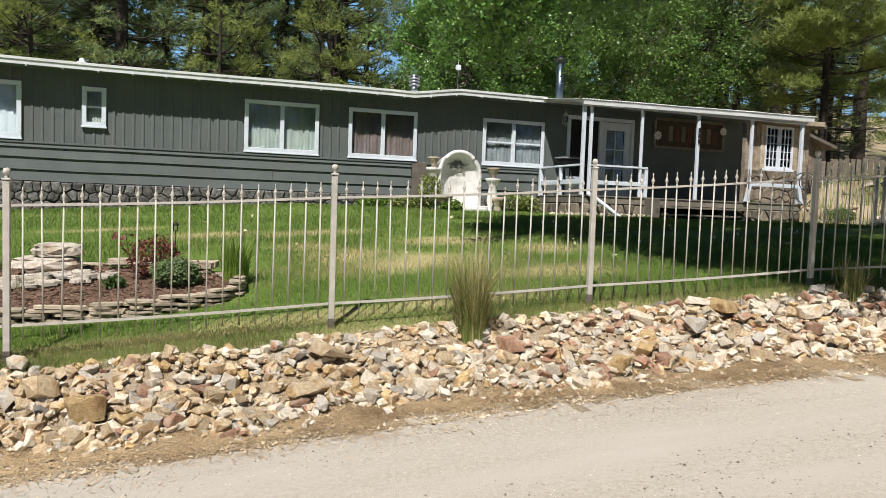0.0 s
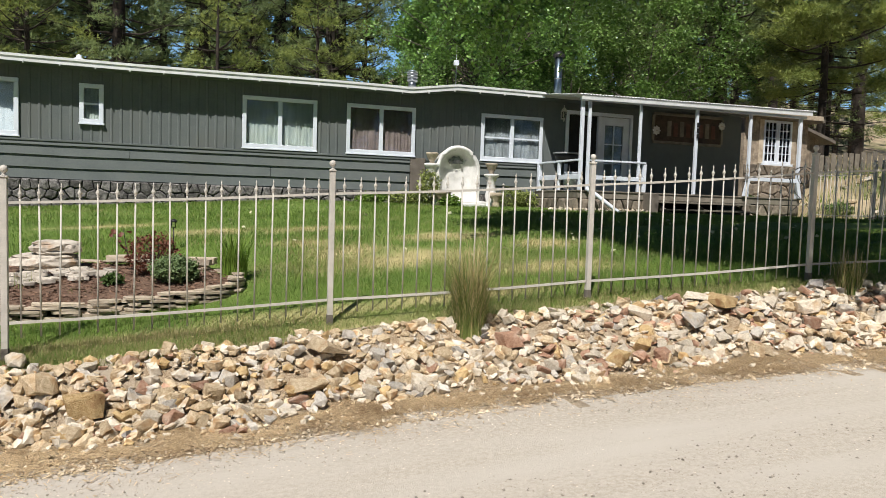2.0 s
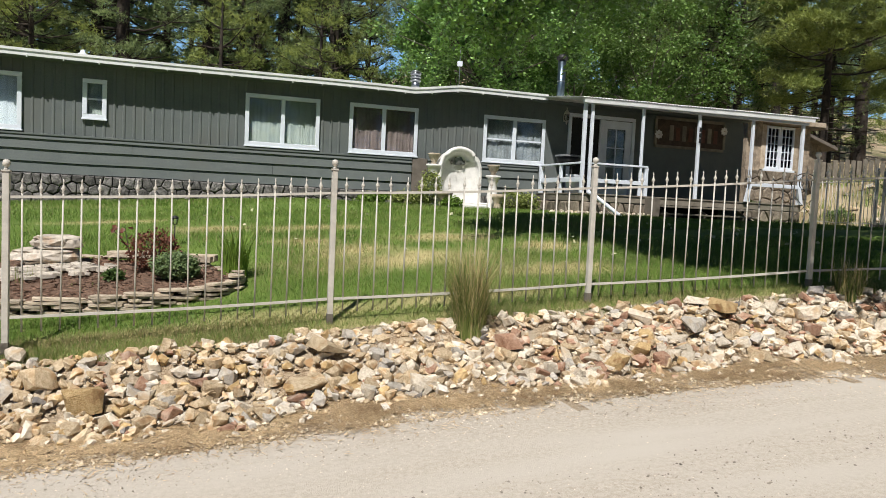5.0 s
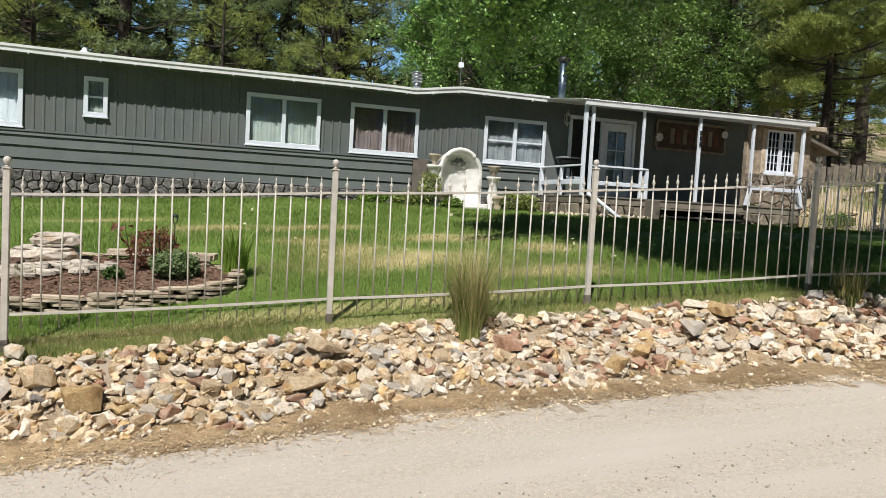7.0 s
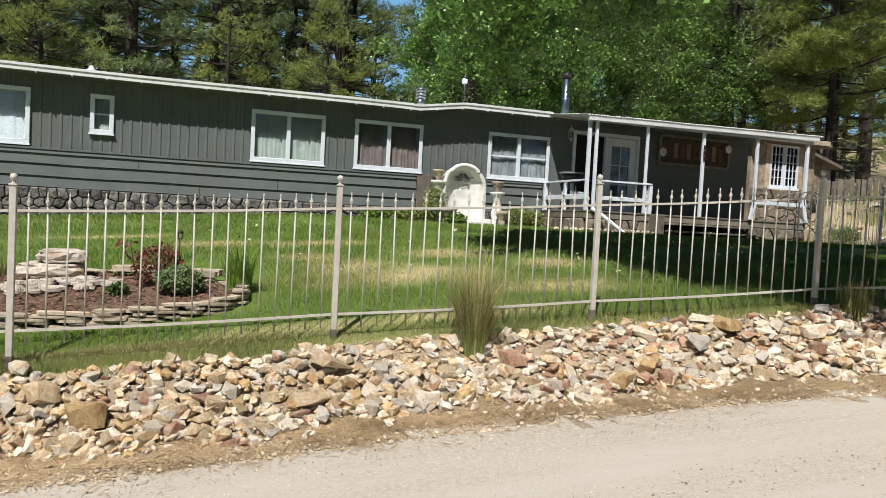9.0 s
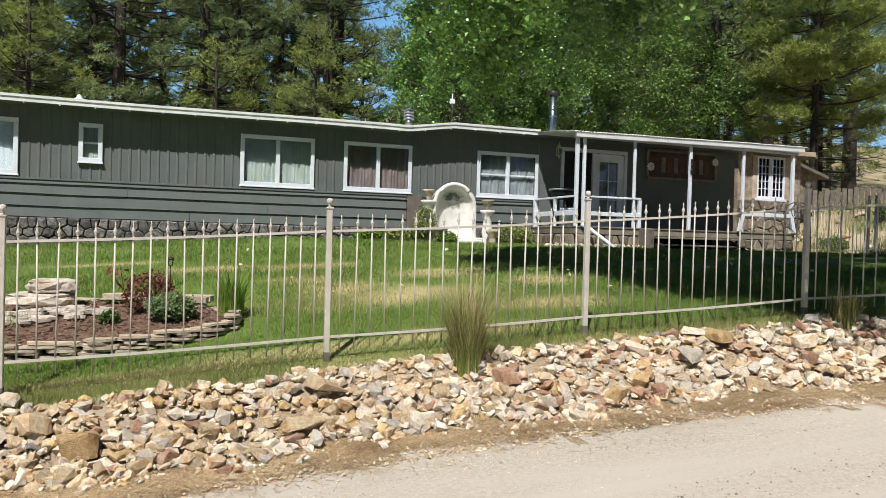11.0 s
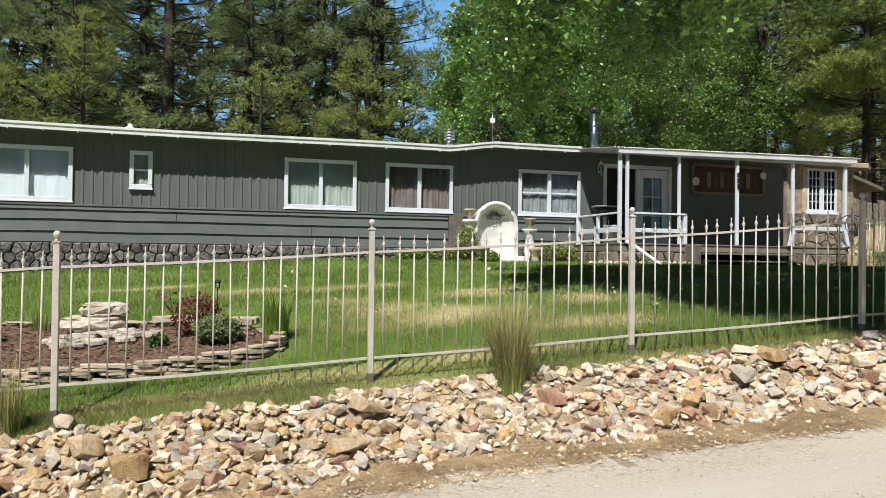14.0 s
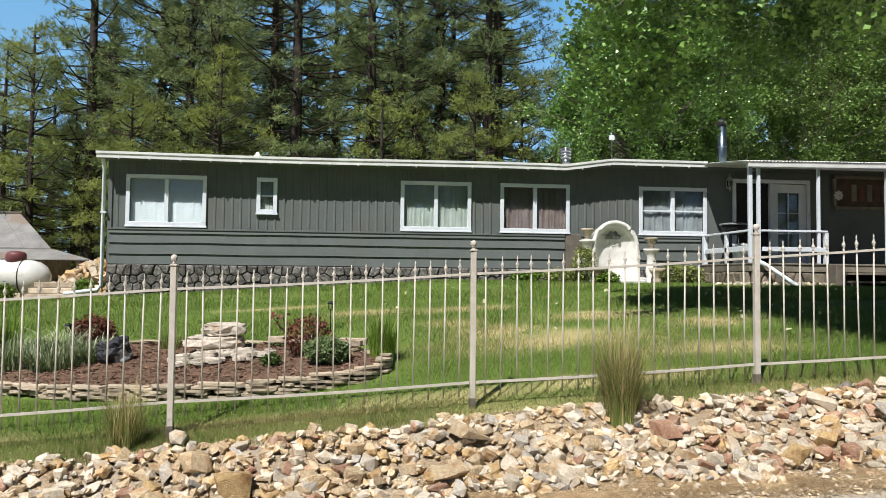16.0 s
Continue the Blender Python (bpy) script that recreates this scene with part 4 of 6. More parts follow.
tree(PINES[3], 27.0, 8.4, 2.6, 0.95, "pine_tree", "tall ponderosa pine with a dark trunk and olive-green needles", "pine tree", "pines behind the house")
tree(pine_meshes(11.5, 3.1, 3.3, 9, M_NEEDLE2, 5.0, 8, 0.24, 0.022), 20.9, 4.7, 0.8, 1.0, "young_pine_tree", "bushy pine with yellow-green needles beyond the cabin", "pine tree", "young pines behind the house")
for x, y, turn_ in ((-15.4, 14.8, 0.3), (-17.6, 17.0, 2.0), (-13.4, 12.6, 1.1), (30, 18, 0.5), (34, 16, 1.5), (27, 20, 2.5), (24, 19, 3.5), (37.5, 14, 4.2), (21.5, 16, 0.2)):
    tree(YOUNG[1], x, y, turn_, 1.22, "young_pine_tree", "bushy young pine with yellow-green needles", "pine tree", "young pines behind the house")
for k, (x, y) in enumerate(((-12.4, 16.2), (-8.8, 9.6), (-13.8, 18.2), (-6.0, 10.4), (-0.2, 10.6), (3.2, 10.4), (1.2, 13.4), (18.6, 10.4), (-19.5, 24), (5.6, 13), (-8.6, 11.2), (29.2, 14.4), (-10.4, 13.8), (-12.6, 14.6))):
    tree(YOUNG[k % 2], x, y, r.uniform(0, 6.28), r.uniform(0.85, 1.15), "young_pine_tree", "bushy young pine with yellow-green needles", "pine tree", "young pines behind the house")

# dark woods farther back
for k in range(34):
    x = -34 + 2.7 * k
    if 10.5 < x < 19:
        continue
    tree(OPPOSITE[k % 2], x + r.uniform(-0.8, 0.8), 33 + 5 * (k % 3) + r.uniform(-1, 1), r.uniform(0, 6.28), r.uniform(0.85, 1.1) * (0.75 if x < -18 else 1), "pine_tree", "distant pine in the dark woods behind the house", "pine tree", "pines in the far woods")
# unseen woods added on the other side of the road, reflected dark in windows
for k in range(18):
    tree(OPPOSITE[k % 2], -32 + 4.3 * k + r.uniform(-1, 1), -37.5 - 5 * (k % 2) + 0.012 * (k - 8) ** 2 + r.uniform(-1, 1), r.uniform(0, 6.28), r.uniform(0.9, 1.1), "pine_tree", "unseen tall ponderosa pine added across the road for dark window reflections", "pine tree", "pines across the road")


def leaves(centres, size, spread_, count):
    """Loose sprays of folded pointed leaves round each centre."""
    n = len(centres) * count
    c = np.repeat(centres, count, 0) + gen.normal(size=(n, 3)) * spread_
    d = unit(n)
    d[:, 2] = d[:, 2] * 0.6 - 0.35
    d /= np.linalg.norm(d, axis=1, keepdims=True)
    s = np.cross(d, unit(n) + np.array([0, 0, 1.2]))
    s /= np.linalg.norm(s, axis=1, keepdims=True) + 1e-9
    up = np.cross(s, d)
    sz = size * gen.uniform(0.65, 1.2, (n, 1))
    v = np.stack([c, c + d * sz * 0.4 + s * sz * 0.46 + up * sz * 0.1, c + d * sz, c + d * sz * 0.4 - s * sz * 0.46 + up * sz * 0.1], 1).reshape(-1, 3)
    k = np.arange(n)[:, None] * 4
    return v, np.concatenate([np.concatenate([k, k + 1, k + 2], 1), np.concatenate([k, k + 2, k + 3], 1)], 0)


def limb_tree(seed, height, radii, centre_z, clusters, count, leaf, spread_, material, bark, trunk_r, shift=(0, 0), gap=0.55, hole=0.02, inside=None):
    """Forked trunk and a crown of separate leaves in ragged clumps."""
    rr = random.Random(seed)
    bm = bmesh.new()
    top = Vector((shift[0] * 0.35, shift[1] * 0.35, centre_z * 0.62))
    tube(bm, [(0, 0, -0.3), (0.05, 0.03, top.z * 0.45), top], [trunk_r, trunk_r * 0.85, trunk_r * 0.7], 10)
    pts = []
    boughs = []
    for _ in range(9 if inside else max(9, clusters // 60)):
        a, e, k = rr.uniform(0, 6.28), rr.uniform(-0.75, 1.1), rr.uniform(0.55, 0.95)
        end = Vector((shift[0] + radii[0] * k * math.cos(a) * math.cos(e), shift[1] + radii[1] * k * math.sin(a) * math.cos(e), centre_z + radii[2] * k * math.sin(e)))
        if inside and not inside(end):
            continue
        mid = top.lerp(end, 0.5) + Vector((0, 0, 0.10 * (end - top).length))
        tube(bm, [top, mid, end], [trunk_r * 0.30, trunk_r * 0.18, 0.015], 5, False)
        boughs += [mid, end, mid.lerp(end, 0.5)]
    while len(pts) < clusters:
        v = Vector((rr.gauss(0, 1), rr.gauss(0, 1), rr.gauss(0, 1))).normalized() * rr.uniform(0.3, 1.0) ** 0.5
        if inside:
            v = Vector((rr.uniform(-1, 1), rr.uniform(-1, 1), rr.uniform(-1, 1)))
        p = Vector((shift[0] + v.x * radii[0], shift[1] + v.y * radii[1], centre_z + v.z * radii[2]))
        if noise.noise(p * gap + Vector((seed, 0, 0))) - hole < 0 or (inside and not inside(p)):
            continue
        near = min(boughs + [top], key=lambda q: (q - p).length)
        out = (v + Vector((rr.gauss(0, 0.4), rr.gauss(0, 0.4), -0.45))).normalized()
        long_ = rr.uniform(2.2, 4.6) * spread_
        tip_ = p + out * long_
        for k in range(7):
            pts.append(p.lerp(tip_, k / 6) + Vector((0, 0, -0.25 * long_ * (k / 6) ** 2)) + 0.35 * spread_ * Vector((rr.gauss(0, 1), rr.gauss(0, 1), rr.gauss(0, 1))))
        tube(bm, [p, p.lerp(tip_, 0.55), tip_ - Vector((0, 0, 0.25 * long_))], [0.009, 0.006, 0.003], 3, False)
        if rr.random() < 0.12 and (near - p).length < 2.0:
            tube(bm, [near, near.lerp(p, 0.6) + Vector((0, 0, 0.06)), p], [0.014, 0.011, 0.008], 3, False)
    trunk = bpy.data.meshes.new("trunk")
    bm.to_mesh(trunk)
    bm.free()
    trunk.materials.append(bark)
    v, f = leaves(np.array([tuple(p) for p in pts]), leaf, spread_, count)
    tmp = raw("crown", v, f, material)
    crown = tmp.data
    bpy.data.objects.remove(tmp)
    return trunk, crown


# broad cottonwood whose boughs hang over the yard
bx, by = 10.9, -9.4


def in_boughs(p):
    """The room that the boughs fill, seen from the tree's foot: an upright side towards the road, a top that leans that way
    and an underside that is low over the lawn and lifts towards the trunk."""
    reach_y, reach_x = p.y + 0.55 * p.z, p.x + 0.38 * p.z + 10.9
    low = 2.95 + 0.36 * max(0.0, p.x + 7.6) + 0.4 * noise.noise(p * 1.3)
    ragged = 0.7 * noise.noise(p * 0.9 + Vector((4, 0, 0)))
    road_side = max(-1.6, 2.6 - 1.3 * max(0.0, reach_x - 2.4))
    face = 1.0 - 5.0 * max(0.0, reach_x - 4.3)
    return p.z > low and p.x > -9.45 + 0.29 * p.y and p.y > face + ragged and road_side + ragged < reach_y < 6.3 + ragged and reach_x > 3.0 + ragged


tree(limb_tree(31, 9, (5.8, 4.7, 3.0), 5.6, 13000, 20, 0.074, 0.14, M_LEAF, M_GREYBARK, 0.27, (-4.2, 0.8), 0.9, -0.05, in_boughs), bx, by, 0, 1.0, "cottonwood_tree", "broad cottonwood with glossy bright green leaves over the yard", "tree", "", 0.1)
# tall cottonwood behind the house, leaning over its roof
tree(limb_tree(33, 10, (3.6, 2.3, 3.0), 6.3, 2600, 26, 0.095, 0.15, M_LEAF, M_GREYBARK, 0.13, (-0.3, 0.2), 0.75, -0.06), 8.6, 6.9, 0, 1.0, "cottonwood_tree", "tall cottonwood behind the house with bright leaves over the roof", "tree", "", 0.1)
# lighter trees behind the house
ASPENS = [limb_tree(41, 9, (2.6, 2.4, 3.4), 5.6, 520, 26, 0.11, 0.19, M_FARLEAF, M_GREYBARK, 0.14), limb_tree(42, 10, (3.0, 2.6, 3.8), 6.2, 600, 26, 0.11, 0.19, M_FARLEAF, M_GREYBARK, 0.15)]
for k, (x, y, s) in enumerate(((8.7, 10.6, 0.9), (10.6, 11.6, 1.0), (13.6, 10.8, 0.95), (16.4, 12.4, 1.0), (12.2, 14.8, 1.1), (15.2, 15.5, 1.15), (9.2, 14.2, 1.05), (15.0, 7.4, 0.92), (17.9, 8.6, 1.0), (12.2, 7.8, 0.85))):
    tree(ASPENS[k % 2], x, y, k * 1.7, s, "leafy_tree", "light green leafy tree with small leaves", "tree", "leafy trees behind the house")

# ---------------------------------------------------------------- grass
M_GRASS = leafy("lawn_grass", (0.060, 0.135, 0.018), (0.235, 0.335, 0.072), 0.3, 2.2, 0.5, 0.3)
M_STRAW = leafy("straw_grass", (0.25, 0.225, 0.095), (0.46, 0.41, 0.21), 0.3, 1.2, 0.6, 0.3)
DRY = [(0.2, -9.35, 1.6, 0.2), (-0.6, -5.1, 0.55, 0.28), (0.7, -5.3, 0.9, 0.25), (1.4, -7.6, 1.3, 0.55), (2.4, -6.3, 0.9, 0.4), (0.8, -7.0, 0.7, 0.5), (3.0, -8.5, 0.9, 0.4), (-1.4, -9.5, 2.2, 0.16), (-4.5, -9.4, 1.6, 0.2), (1.7, -9.3, 1.2, 0.28), (0.4, -6.3, 0.5, 0.3), (3.6, -7.2, 0.7, 0.4), (-2.2, -4.2, 0.9, 0.2)]
BED_C, BED_A, BED_B, BED_T = (-3.2, -7.45), 2.80, 1.0, radians(-19)


def in_bed(x, y, grow=0.0):
    dx, dy = x - BED_C[0], y - BED_C[1]
    u, w = dx * math.cos(BED_T) + dy * math.sin(BED_T), -dx * math.sin(BED_T) + dy * math.cos(BED_T)
    return (u / (BED_A + grow)) ** 2 + (w / (BED_B + grow)) ** 2 < 1


def dryness(x, y):
    d = np.zeros_like(x)
    for cx, cy, a, b in DRY:
        d = np.maximum(d, np.exp(-((x - cx) / a) ** 2 - ((y - cy) / b) ** 2))
    outer = 0.62 * (1 - smooth(-9.75, -9.2, y - bend(x)))
    return np.maximum(d, outer)


lv = np.array([v_.co[:] for v_ in lawn.data.vertices])
dry_at = lawn.data.attributes.new("dry", "FLOAT", "POINT")
ragged = np.array([noise.noise((a * 2.1, b * 2.1, 2)) for a, b in lv[:, :2]])
dry_at.data.foreach_set("value", np.clip(dryness(lv[:, 0], lv[:, 1]) + 0.45 * ragged, 0, 1).astype(np.float32))


def grow(name, x, y, h, w, lean, material, label):
    """One pointed grass blade at each place."""
    n = len(x)
    a = gen.uniform(0, 2 * np.pi, n)
    base = np.stack([x, y, land(x, y) - 0.015], 1)
    tip = base + np.stack([gen.normal(size=n) * h * lean, gen.normal(size=n) * h * lean, h + 0.015], 1)
    s = np.stack([np.cos(a) * w, np.sin(a) * w, np.zeros(n)], 1)
    k = np.arange(n)[:, None] * 3
    ob = raw(name, np.stack([base - s, base + s, tip], 1).reshape(-1, 3), np.concatenate([k, k + 1, k + 2], 1), material)
    return tagged(ob, label, "grass", kind="stuff")


def lawn_points(n, x0, x1, v0, v1):
    x, v = gen.uniform(x0, x1, n), gen.uniform(v0, v1, n)
    y = v + bend(x) * (v < -6)
    keep = ~in_bed(x, y, 0.12)
    return x[keep], y[keep]


pieces_x, pieces_y, pieces_h, pieces_w = [], [], [], []
for n, x0, x1, v0, v1, h0, h1, w in ((170000, -6, 7.5, -9.85, -7.4, 0.03, 0.06, 0.0028), (150000, -8, 13, -7.4, -3.5, 0.03, 0.065, 0.004), (80000, -10.5, 13, -3.5, -0.1, 0.035, 0.07, 0.006), (70000, -7, 9, -9.98, -9.4, 0.03, 0.075, 0.0024)):
    x, y = lawn_points(n, x0, x1, v0, v1)
    pieces_x.append(x), pieces_y.append(y), pieces_h.append(gen.uniform(h0, h1, len(x))), pieces_w.append(np.full(len(x), w))
gx, gy, gh, gw = (np.concatenate(p) for p in (pieces_x, pieces_y, pieces_h, pieces_w))
keep = ~((gx > 6.9) & (gy > -2.2)) & ~((gx > 8.6) & (gx < 11.5) & (gy > -3.1))
gx, gy, gh, gw = gx[keep], gy[keep], gh[keep], gw[keep]
rough_n = np.array([noise.noise((a * 0.7, b * 0.7, 5.0)) for a, b in zip(gx, gy)])
is_dry = gen.uniform(0, 1, len(gx)) < np.clip(0.08 + 0.85 * dryness(gx, gy) + 0.5 * np.clip(rough_n - 0.1, 0, 1), 0, 0.93)
grow("grass", gx[~is_dry], gy[~is_dry], gh[~is_dry], gw[~is_dry], 0.6, M_GRASS, "short green lawn grass, longer under the fence")
grow("dry_grass", gx[is_dry], gy[is_dry], gh[is_dry] * 0.8, gw[is_dry], 0.5, M_STRAW, "straw-coloured dry lawn grass in patches")

# dry weeds on the slope beyond the yard
wx, wy = gen.uniform(13.6, 26, 15000), gen.uniform(-5, 9, 15000)
keep = ~((wx < 18.4) & (wy > 1.0) & (wy < 5)) & (np.array([noise.noise((a * 0.9, b * 0.9, 8)) for a, b in zip(wx, wy)]) > -0.12)
wx, wy = wx[keep], wy[keep]
half_ = gen.uniform(0, 1, len(wx)) < 0.62
grow("dry_weeds", wx[half_], wy[half_], gen.uniform(0.1, 0.4, half_.sum()), np.full(half_.sum(), 0.010), 0.4, M_STRAW, "dry straw weeds on the slope beyond the yard")
grow("green_weeds", wx[~half_], wy[~half_], gen.uniform(0.1, 0.35, (~half_).sum()), np.full((~half_).sum(), 0.014), 0.4, M_GRASS, "sparse green weeds on the slope beyond the yard")

# fallen pale leaves on the lawn
lx, ly = gen.uniform(-1, 8, 60), gen.uniform(-8.8, -3, 60)
v, f = leaves(np.stack([lx, ly, land(lx, ly) + 0.07], 1), 0.075, 0.005, 1)
M_PALELEAF = leafy("fallen_leaf", (0.45, 0.47, 0.28), (0.66, 0.64, 0.42), 0.2)
tagged(raw("fallen_leaves", v, f, M_PALELEAF), "pale fallen leaves scattered on the lawn", "leaves", kind="stuff")


def clump(x, y, z, n, height, flare, green, dry, name, label, category, width=0.006, group=""):
    """A tuft of long arching blades."""
    t = thing(name, label, category, (x, y, z), group)
    for part_name, material, share in (("green_grass", green, 0.7), ("dry_grass", dry, 0.3)):
        m = int(n * share)
        a = gen.uniform(0, 2 * np.pi, m)
        r0 = 0.16 * flare * np.sqrt(gen.uniform(0, 1, m)) + 0.01
        base = np.stack([r0 * np.cos(a), r0 * np.sin(a), np.full(m, -0.05)], 1)
        h = height * (0.28 + 0.72 * gen.uniform(0, 1, m) ** 1.3) * (1.12 if share < 0.5 else 0.85)
        out = flare * gen.uniform(0.02, 0.8, m) ** 1.7 * h
        b = a + gen.normal(size=m) * 0.9
        d = np.stack([np.cos(b), np.sin(b), np.zeros(m)], 1)
        s = np.stack([-np.sin(b), np.cos(b), np.zeros(m)], 1) * width * gen.uniform(0.6, 1.2, (m, 1))
        rows_ = []
        for k in range(5):
            f_ = k / 4
            p = base + d * (out * f_ ** 2)[:, None] + np.array([0, 0, 1.0]) * (h * (f_ - 0.18 * flare * f_ ** 3))[:, None]
            taper = 1 - 0.85 * f_
            rows_.append(p - s * taper)
            rows_.append(p + s * taper)
        v = np.stack(rows_, 1).reshape(-1, 3)
        k0 = np.arange(m)[:, None] * 10
        faces = np.concatenate([np.concatenate([k0 + 2 * k, k0 + 2 * k + 1, k0 + 2 * k + 3, k0 + 2 * k + 2], 1) for k in range(4)], 0)
        raw(part_name, v, faces, material, t)
    return t


M_REED = leafy("tall_grass_green", (0.055, 0.095, 0.018), (0.25, 0.29, 0.085), 0.2)
M_REEDDRY = leafy("tall_grass_dry", (0.34, 0.29, 0.13), (0.56, 0.48, 0.25), 0.25)
M_LILY = leafy("lily_leaves", (0.09, 0.17, 0.02), (0.20, 0.31, 0.05), 0.3)
for x, y, n, h in ((1.36, -10.10, 1900, 0.98), (-2.66, -9.74, 900, 0.64), (5.25, -10.55, 600, 0.5)):
    clump(x, y, land_at(x, y), n, h, 0.72, M_REED, M_REEDDRY, "tall_grass_clump", "tall tuft of arching half-dry grass below the fence", "grass clump", 0.0046, "grass clumps by the fence")

# ---------------------------------------------------------------- the flower bed
M_MULCH = mat("red_bark_mulch", (0.07, 0.042, 0.028), (0.235, 0.15, 0.105), 22, 0.95, 1.0, 120)
M_CHIP = mat("bark_chip", (0.09, 0.05, 0.033), (0.30, 0.19, 0.135), 30, 0.95, 0.4, 90, island=0.45)
M_FLAG = mat("buff_flagstone", (0.30, 0.235, 0.165), (0.60, 0.52, 0.41), 5, 0.9, 0.6, 45, rand=0.3)
M_PALEROCK = mat("pale_rust_stained_rock", (0.30, 0.26, 0.21), (0.64, 0.58, 0.50), 6, 0.9, 1.0, 30, third=(0.36, 0.22, 0.12), tscale=4.5, tpos=(0.62, 0.76))
M_BLACKROCK = mat("blue_black_rock", (0.02, 0.022, 0.028), (0.06, 0.065, 0.075), 7, 0.7, 0.7, 30, third=(0.55, 0.58, 0.62), tscale=4.0, tpos=(0.52, 0.6))
M_PEBBLE = mat("white_stone", (0.40, 0.35, 0.285), (0.62, 0.57, 0.50), 6, 0.9, 0.4, 40, rand=0.18)
M_REDLEAF = leafy("barberry_leaves", (0.10, 0.03, 0.022), (0.22, 0.09, 0.055), 0.25)
M_BUSH = leafy("box_leaves", (0.05, 0.10, 0.025), (0.12, 0.19, 0.05), 0.25)
M_ROUND = leafy("round_shrub_leaves", (0.07, 0.125, 0.05), (0.19, 0.26, 0.11), 0.25)
M_SAGE = leafy("grey_green_leaves", (0.07, 0.12, 0.035), (0.24, 0.31, 0.13), 0.25)


def bed_point(a, k=1.0):
    u, w = BED_A * k * math.cos(a), BED_B * k * math.sin(a)
    return BED_C[0] + u * math.cos(BED_T) - w * math.sin(BED_T), BED_C[1] + u * math.sin(BED_T) + w * math.cos(BED_T)


def bed_z(x, y):
    """Top of the mulch: nearly level across, raised at the front."""
    back = bed_point(math.pi / 2)
    return max(land_at(x, y) + 0.03, land_at(x, y) + 0.115 - 0.085 * (y - (BED_C[1] - 1)) / 2)


bed = thing("flower_bed", "oval flower bed of dark red bark mulch edged with stacked flagstones", "flower bed", kind="structure")
bm = bmesh.new()
rings = []
for k in np.linspace(0.05, 0.985, 9):
    rings.append([bm.verts.new((*bed_point(2 * math.pi * i / 72, k), bed_z(*bed_point(2 * math.pi * i / 72, k)) + 0.02 * noise.noise((i * 0.4, k * 7, 0)) - 0.02 * (k > 0.95))) for i in range(72)])
for r_, s_ in zip(rings, rings[1:]):
    for i in range(72):
        bm.faces.new((r_[i], s_[i], s_[(i + 1) % 72], r_[(i + 1) % 72]))
bm.faces.new(rings[0])
bmesh.ops.recalc_face_normals(bm, faces=bm.faces[:])
part("mulch", bm, M_MULCH, bed)
cn = 5200
ca, ck = gen.uniform(0, 2 * np.pi, cn), np.sqrt(gen.uniform(0, 0.95, cn))
cpts = np.array([(*bed_point(a, k), bed_z(*bed_point(a, k)) + 0.012) for a, k in zip(ca, ck)])
d = unit(cn) * np.array([1, 1, 0.35])
s = np.cross(d, unit(cn)) * 0.5
ln = gen.uniform(0.015, 0.045, (cn, 1))
v = np.stack([cpts - d * ln - s * 0.012, cpts - d * ln + s * 0.012, cpts + d * ln + s * 0.012 + [0, 0, 0.006], cpts + d * ln - s * 0.012], 1).reshape(-1, 3)
k = np.arange(cn)[:, None] * 4
chips = raw("bark_chips", v, np.concatenate([k, k + 1, k + 2, k + 3], 1), M_CHIP, bed)
tagged(chips, kind="stuff")


def slab_mesh(seed):
    """A thin split flagstone with broken edges, one long."""
    rr = random.Random(seed)
    bm = bmesh.new()
    n = 9
    lo, hi = [], []
    for i in range(n):
        a = 2 * math.pi * i / n
        kx, ky = 0.5 * (abs(math.cos(a)) ** 0.6) * math.copysign(1, math.cos(a)), 0.5 * (abs(math.sin(a)) ** 0.6) * math.copysign(1, math.sin(a))
        kx, ky = kx * rr.uniform(0.86, 1.04), ky * rr.uniform(0.8, 1.05)
        lo.append(bm.verts.new((kx * rr.uniform(0.95, 1.0), ky, -0.5)))
        hi.append(bm.verts.new((kx, ky * rr.uniform(0.9, 1.0), 0.5 * rr.uniform(0.75, 1.1))))
    for i in range(n):
        bm.faces.new((lo[i], lo[(i + 1) % n], hi[(i + 1) % n], hi[i]))
    bm.faces.new(lo[::-1])
    bm.faces.new(hi)
    me = bpy.data.meshes.new("flagstone")
    bm.to_mesh(me)
    bm.free()
    me.materials.append(M_FLAG)
    return me


SLABS = [slab_mesh(s) for s in range(8)]
PALE_SLABS = [me.copy() for me in SLABS]
for me in PALE_SLABS:
    me.materials[0] = M_PEBBLE
r = random.Random(9)


def flag(parent, x, y, z, turn, length, depth, thick, tilt=0.03):
    ob = new("flagstone", SLABS[r.randrange(8)])
    ob.parent = parent
    ob.location = (x, y, z)
    ob.rotation_euler = (r.uniform(-tilt, tilt), r.uniform(-tilt, tilt), turn)
    ob.scale = (length, depth, thick)
    return ob


for layer in range(6):
    a = r.uniform(0, 0.2)
    while a < 2 * math.pi - 0.03:
        front = math.sin(a) < 0.25
        length = r.uniform(0.12, 0.4) if layer < 5 else r.uniform(0.25, 0.55)
        x, y = bed_point(a)
        x2, y2 = bed_point(a + 0.02)
        speed = math.hypot(x2 - x, y2 - y) / 0.02
        da = length / speed
        xm, ym = bed_point(a + da / 2, 1.0 + 0.008 * r.uniform(-1, 1))
        x3, y3 = bed_point(a + da)
        turn = math.atan2(y3 - y, x3 - x)
        total = max(0.05, bed_z(xm, ym) + 0.02 - land_at(xm, ym))
        t = total / 6
        if (front or layer >= 4) and r.random() > 0.03:
            flag(bed, xm, ym, land_at(xm, ym) + t * (layer + 0.5), turn, math.hypot(x3 - x, y3 - y) * 1.01, r.uniform(0.13, 0.2), t * r.uniform(0.9, 1.08), 0.02)
        a += da

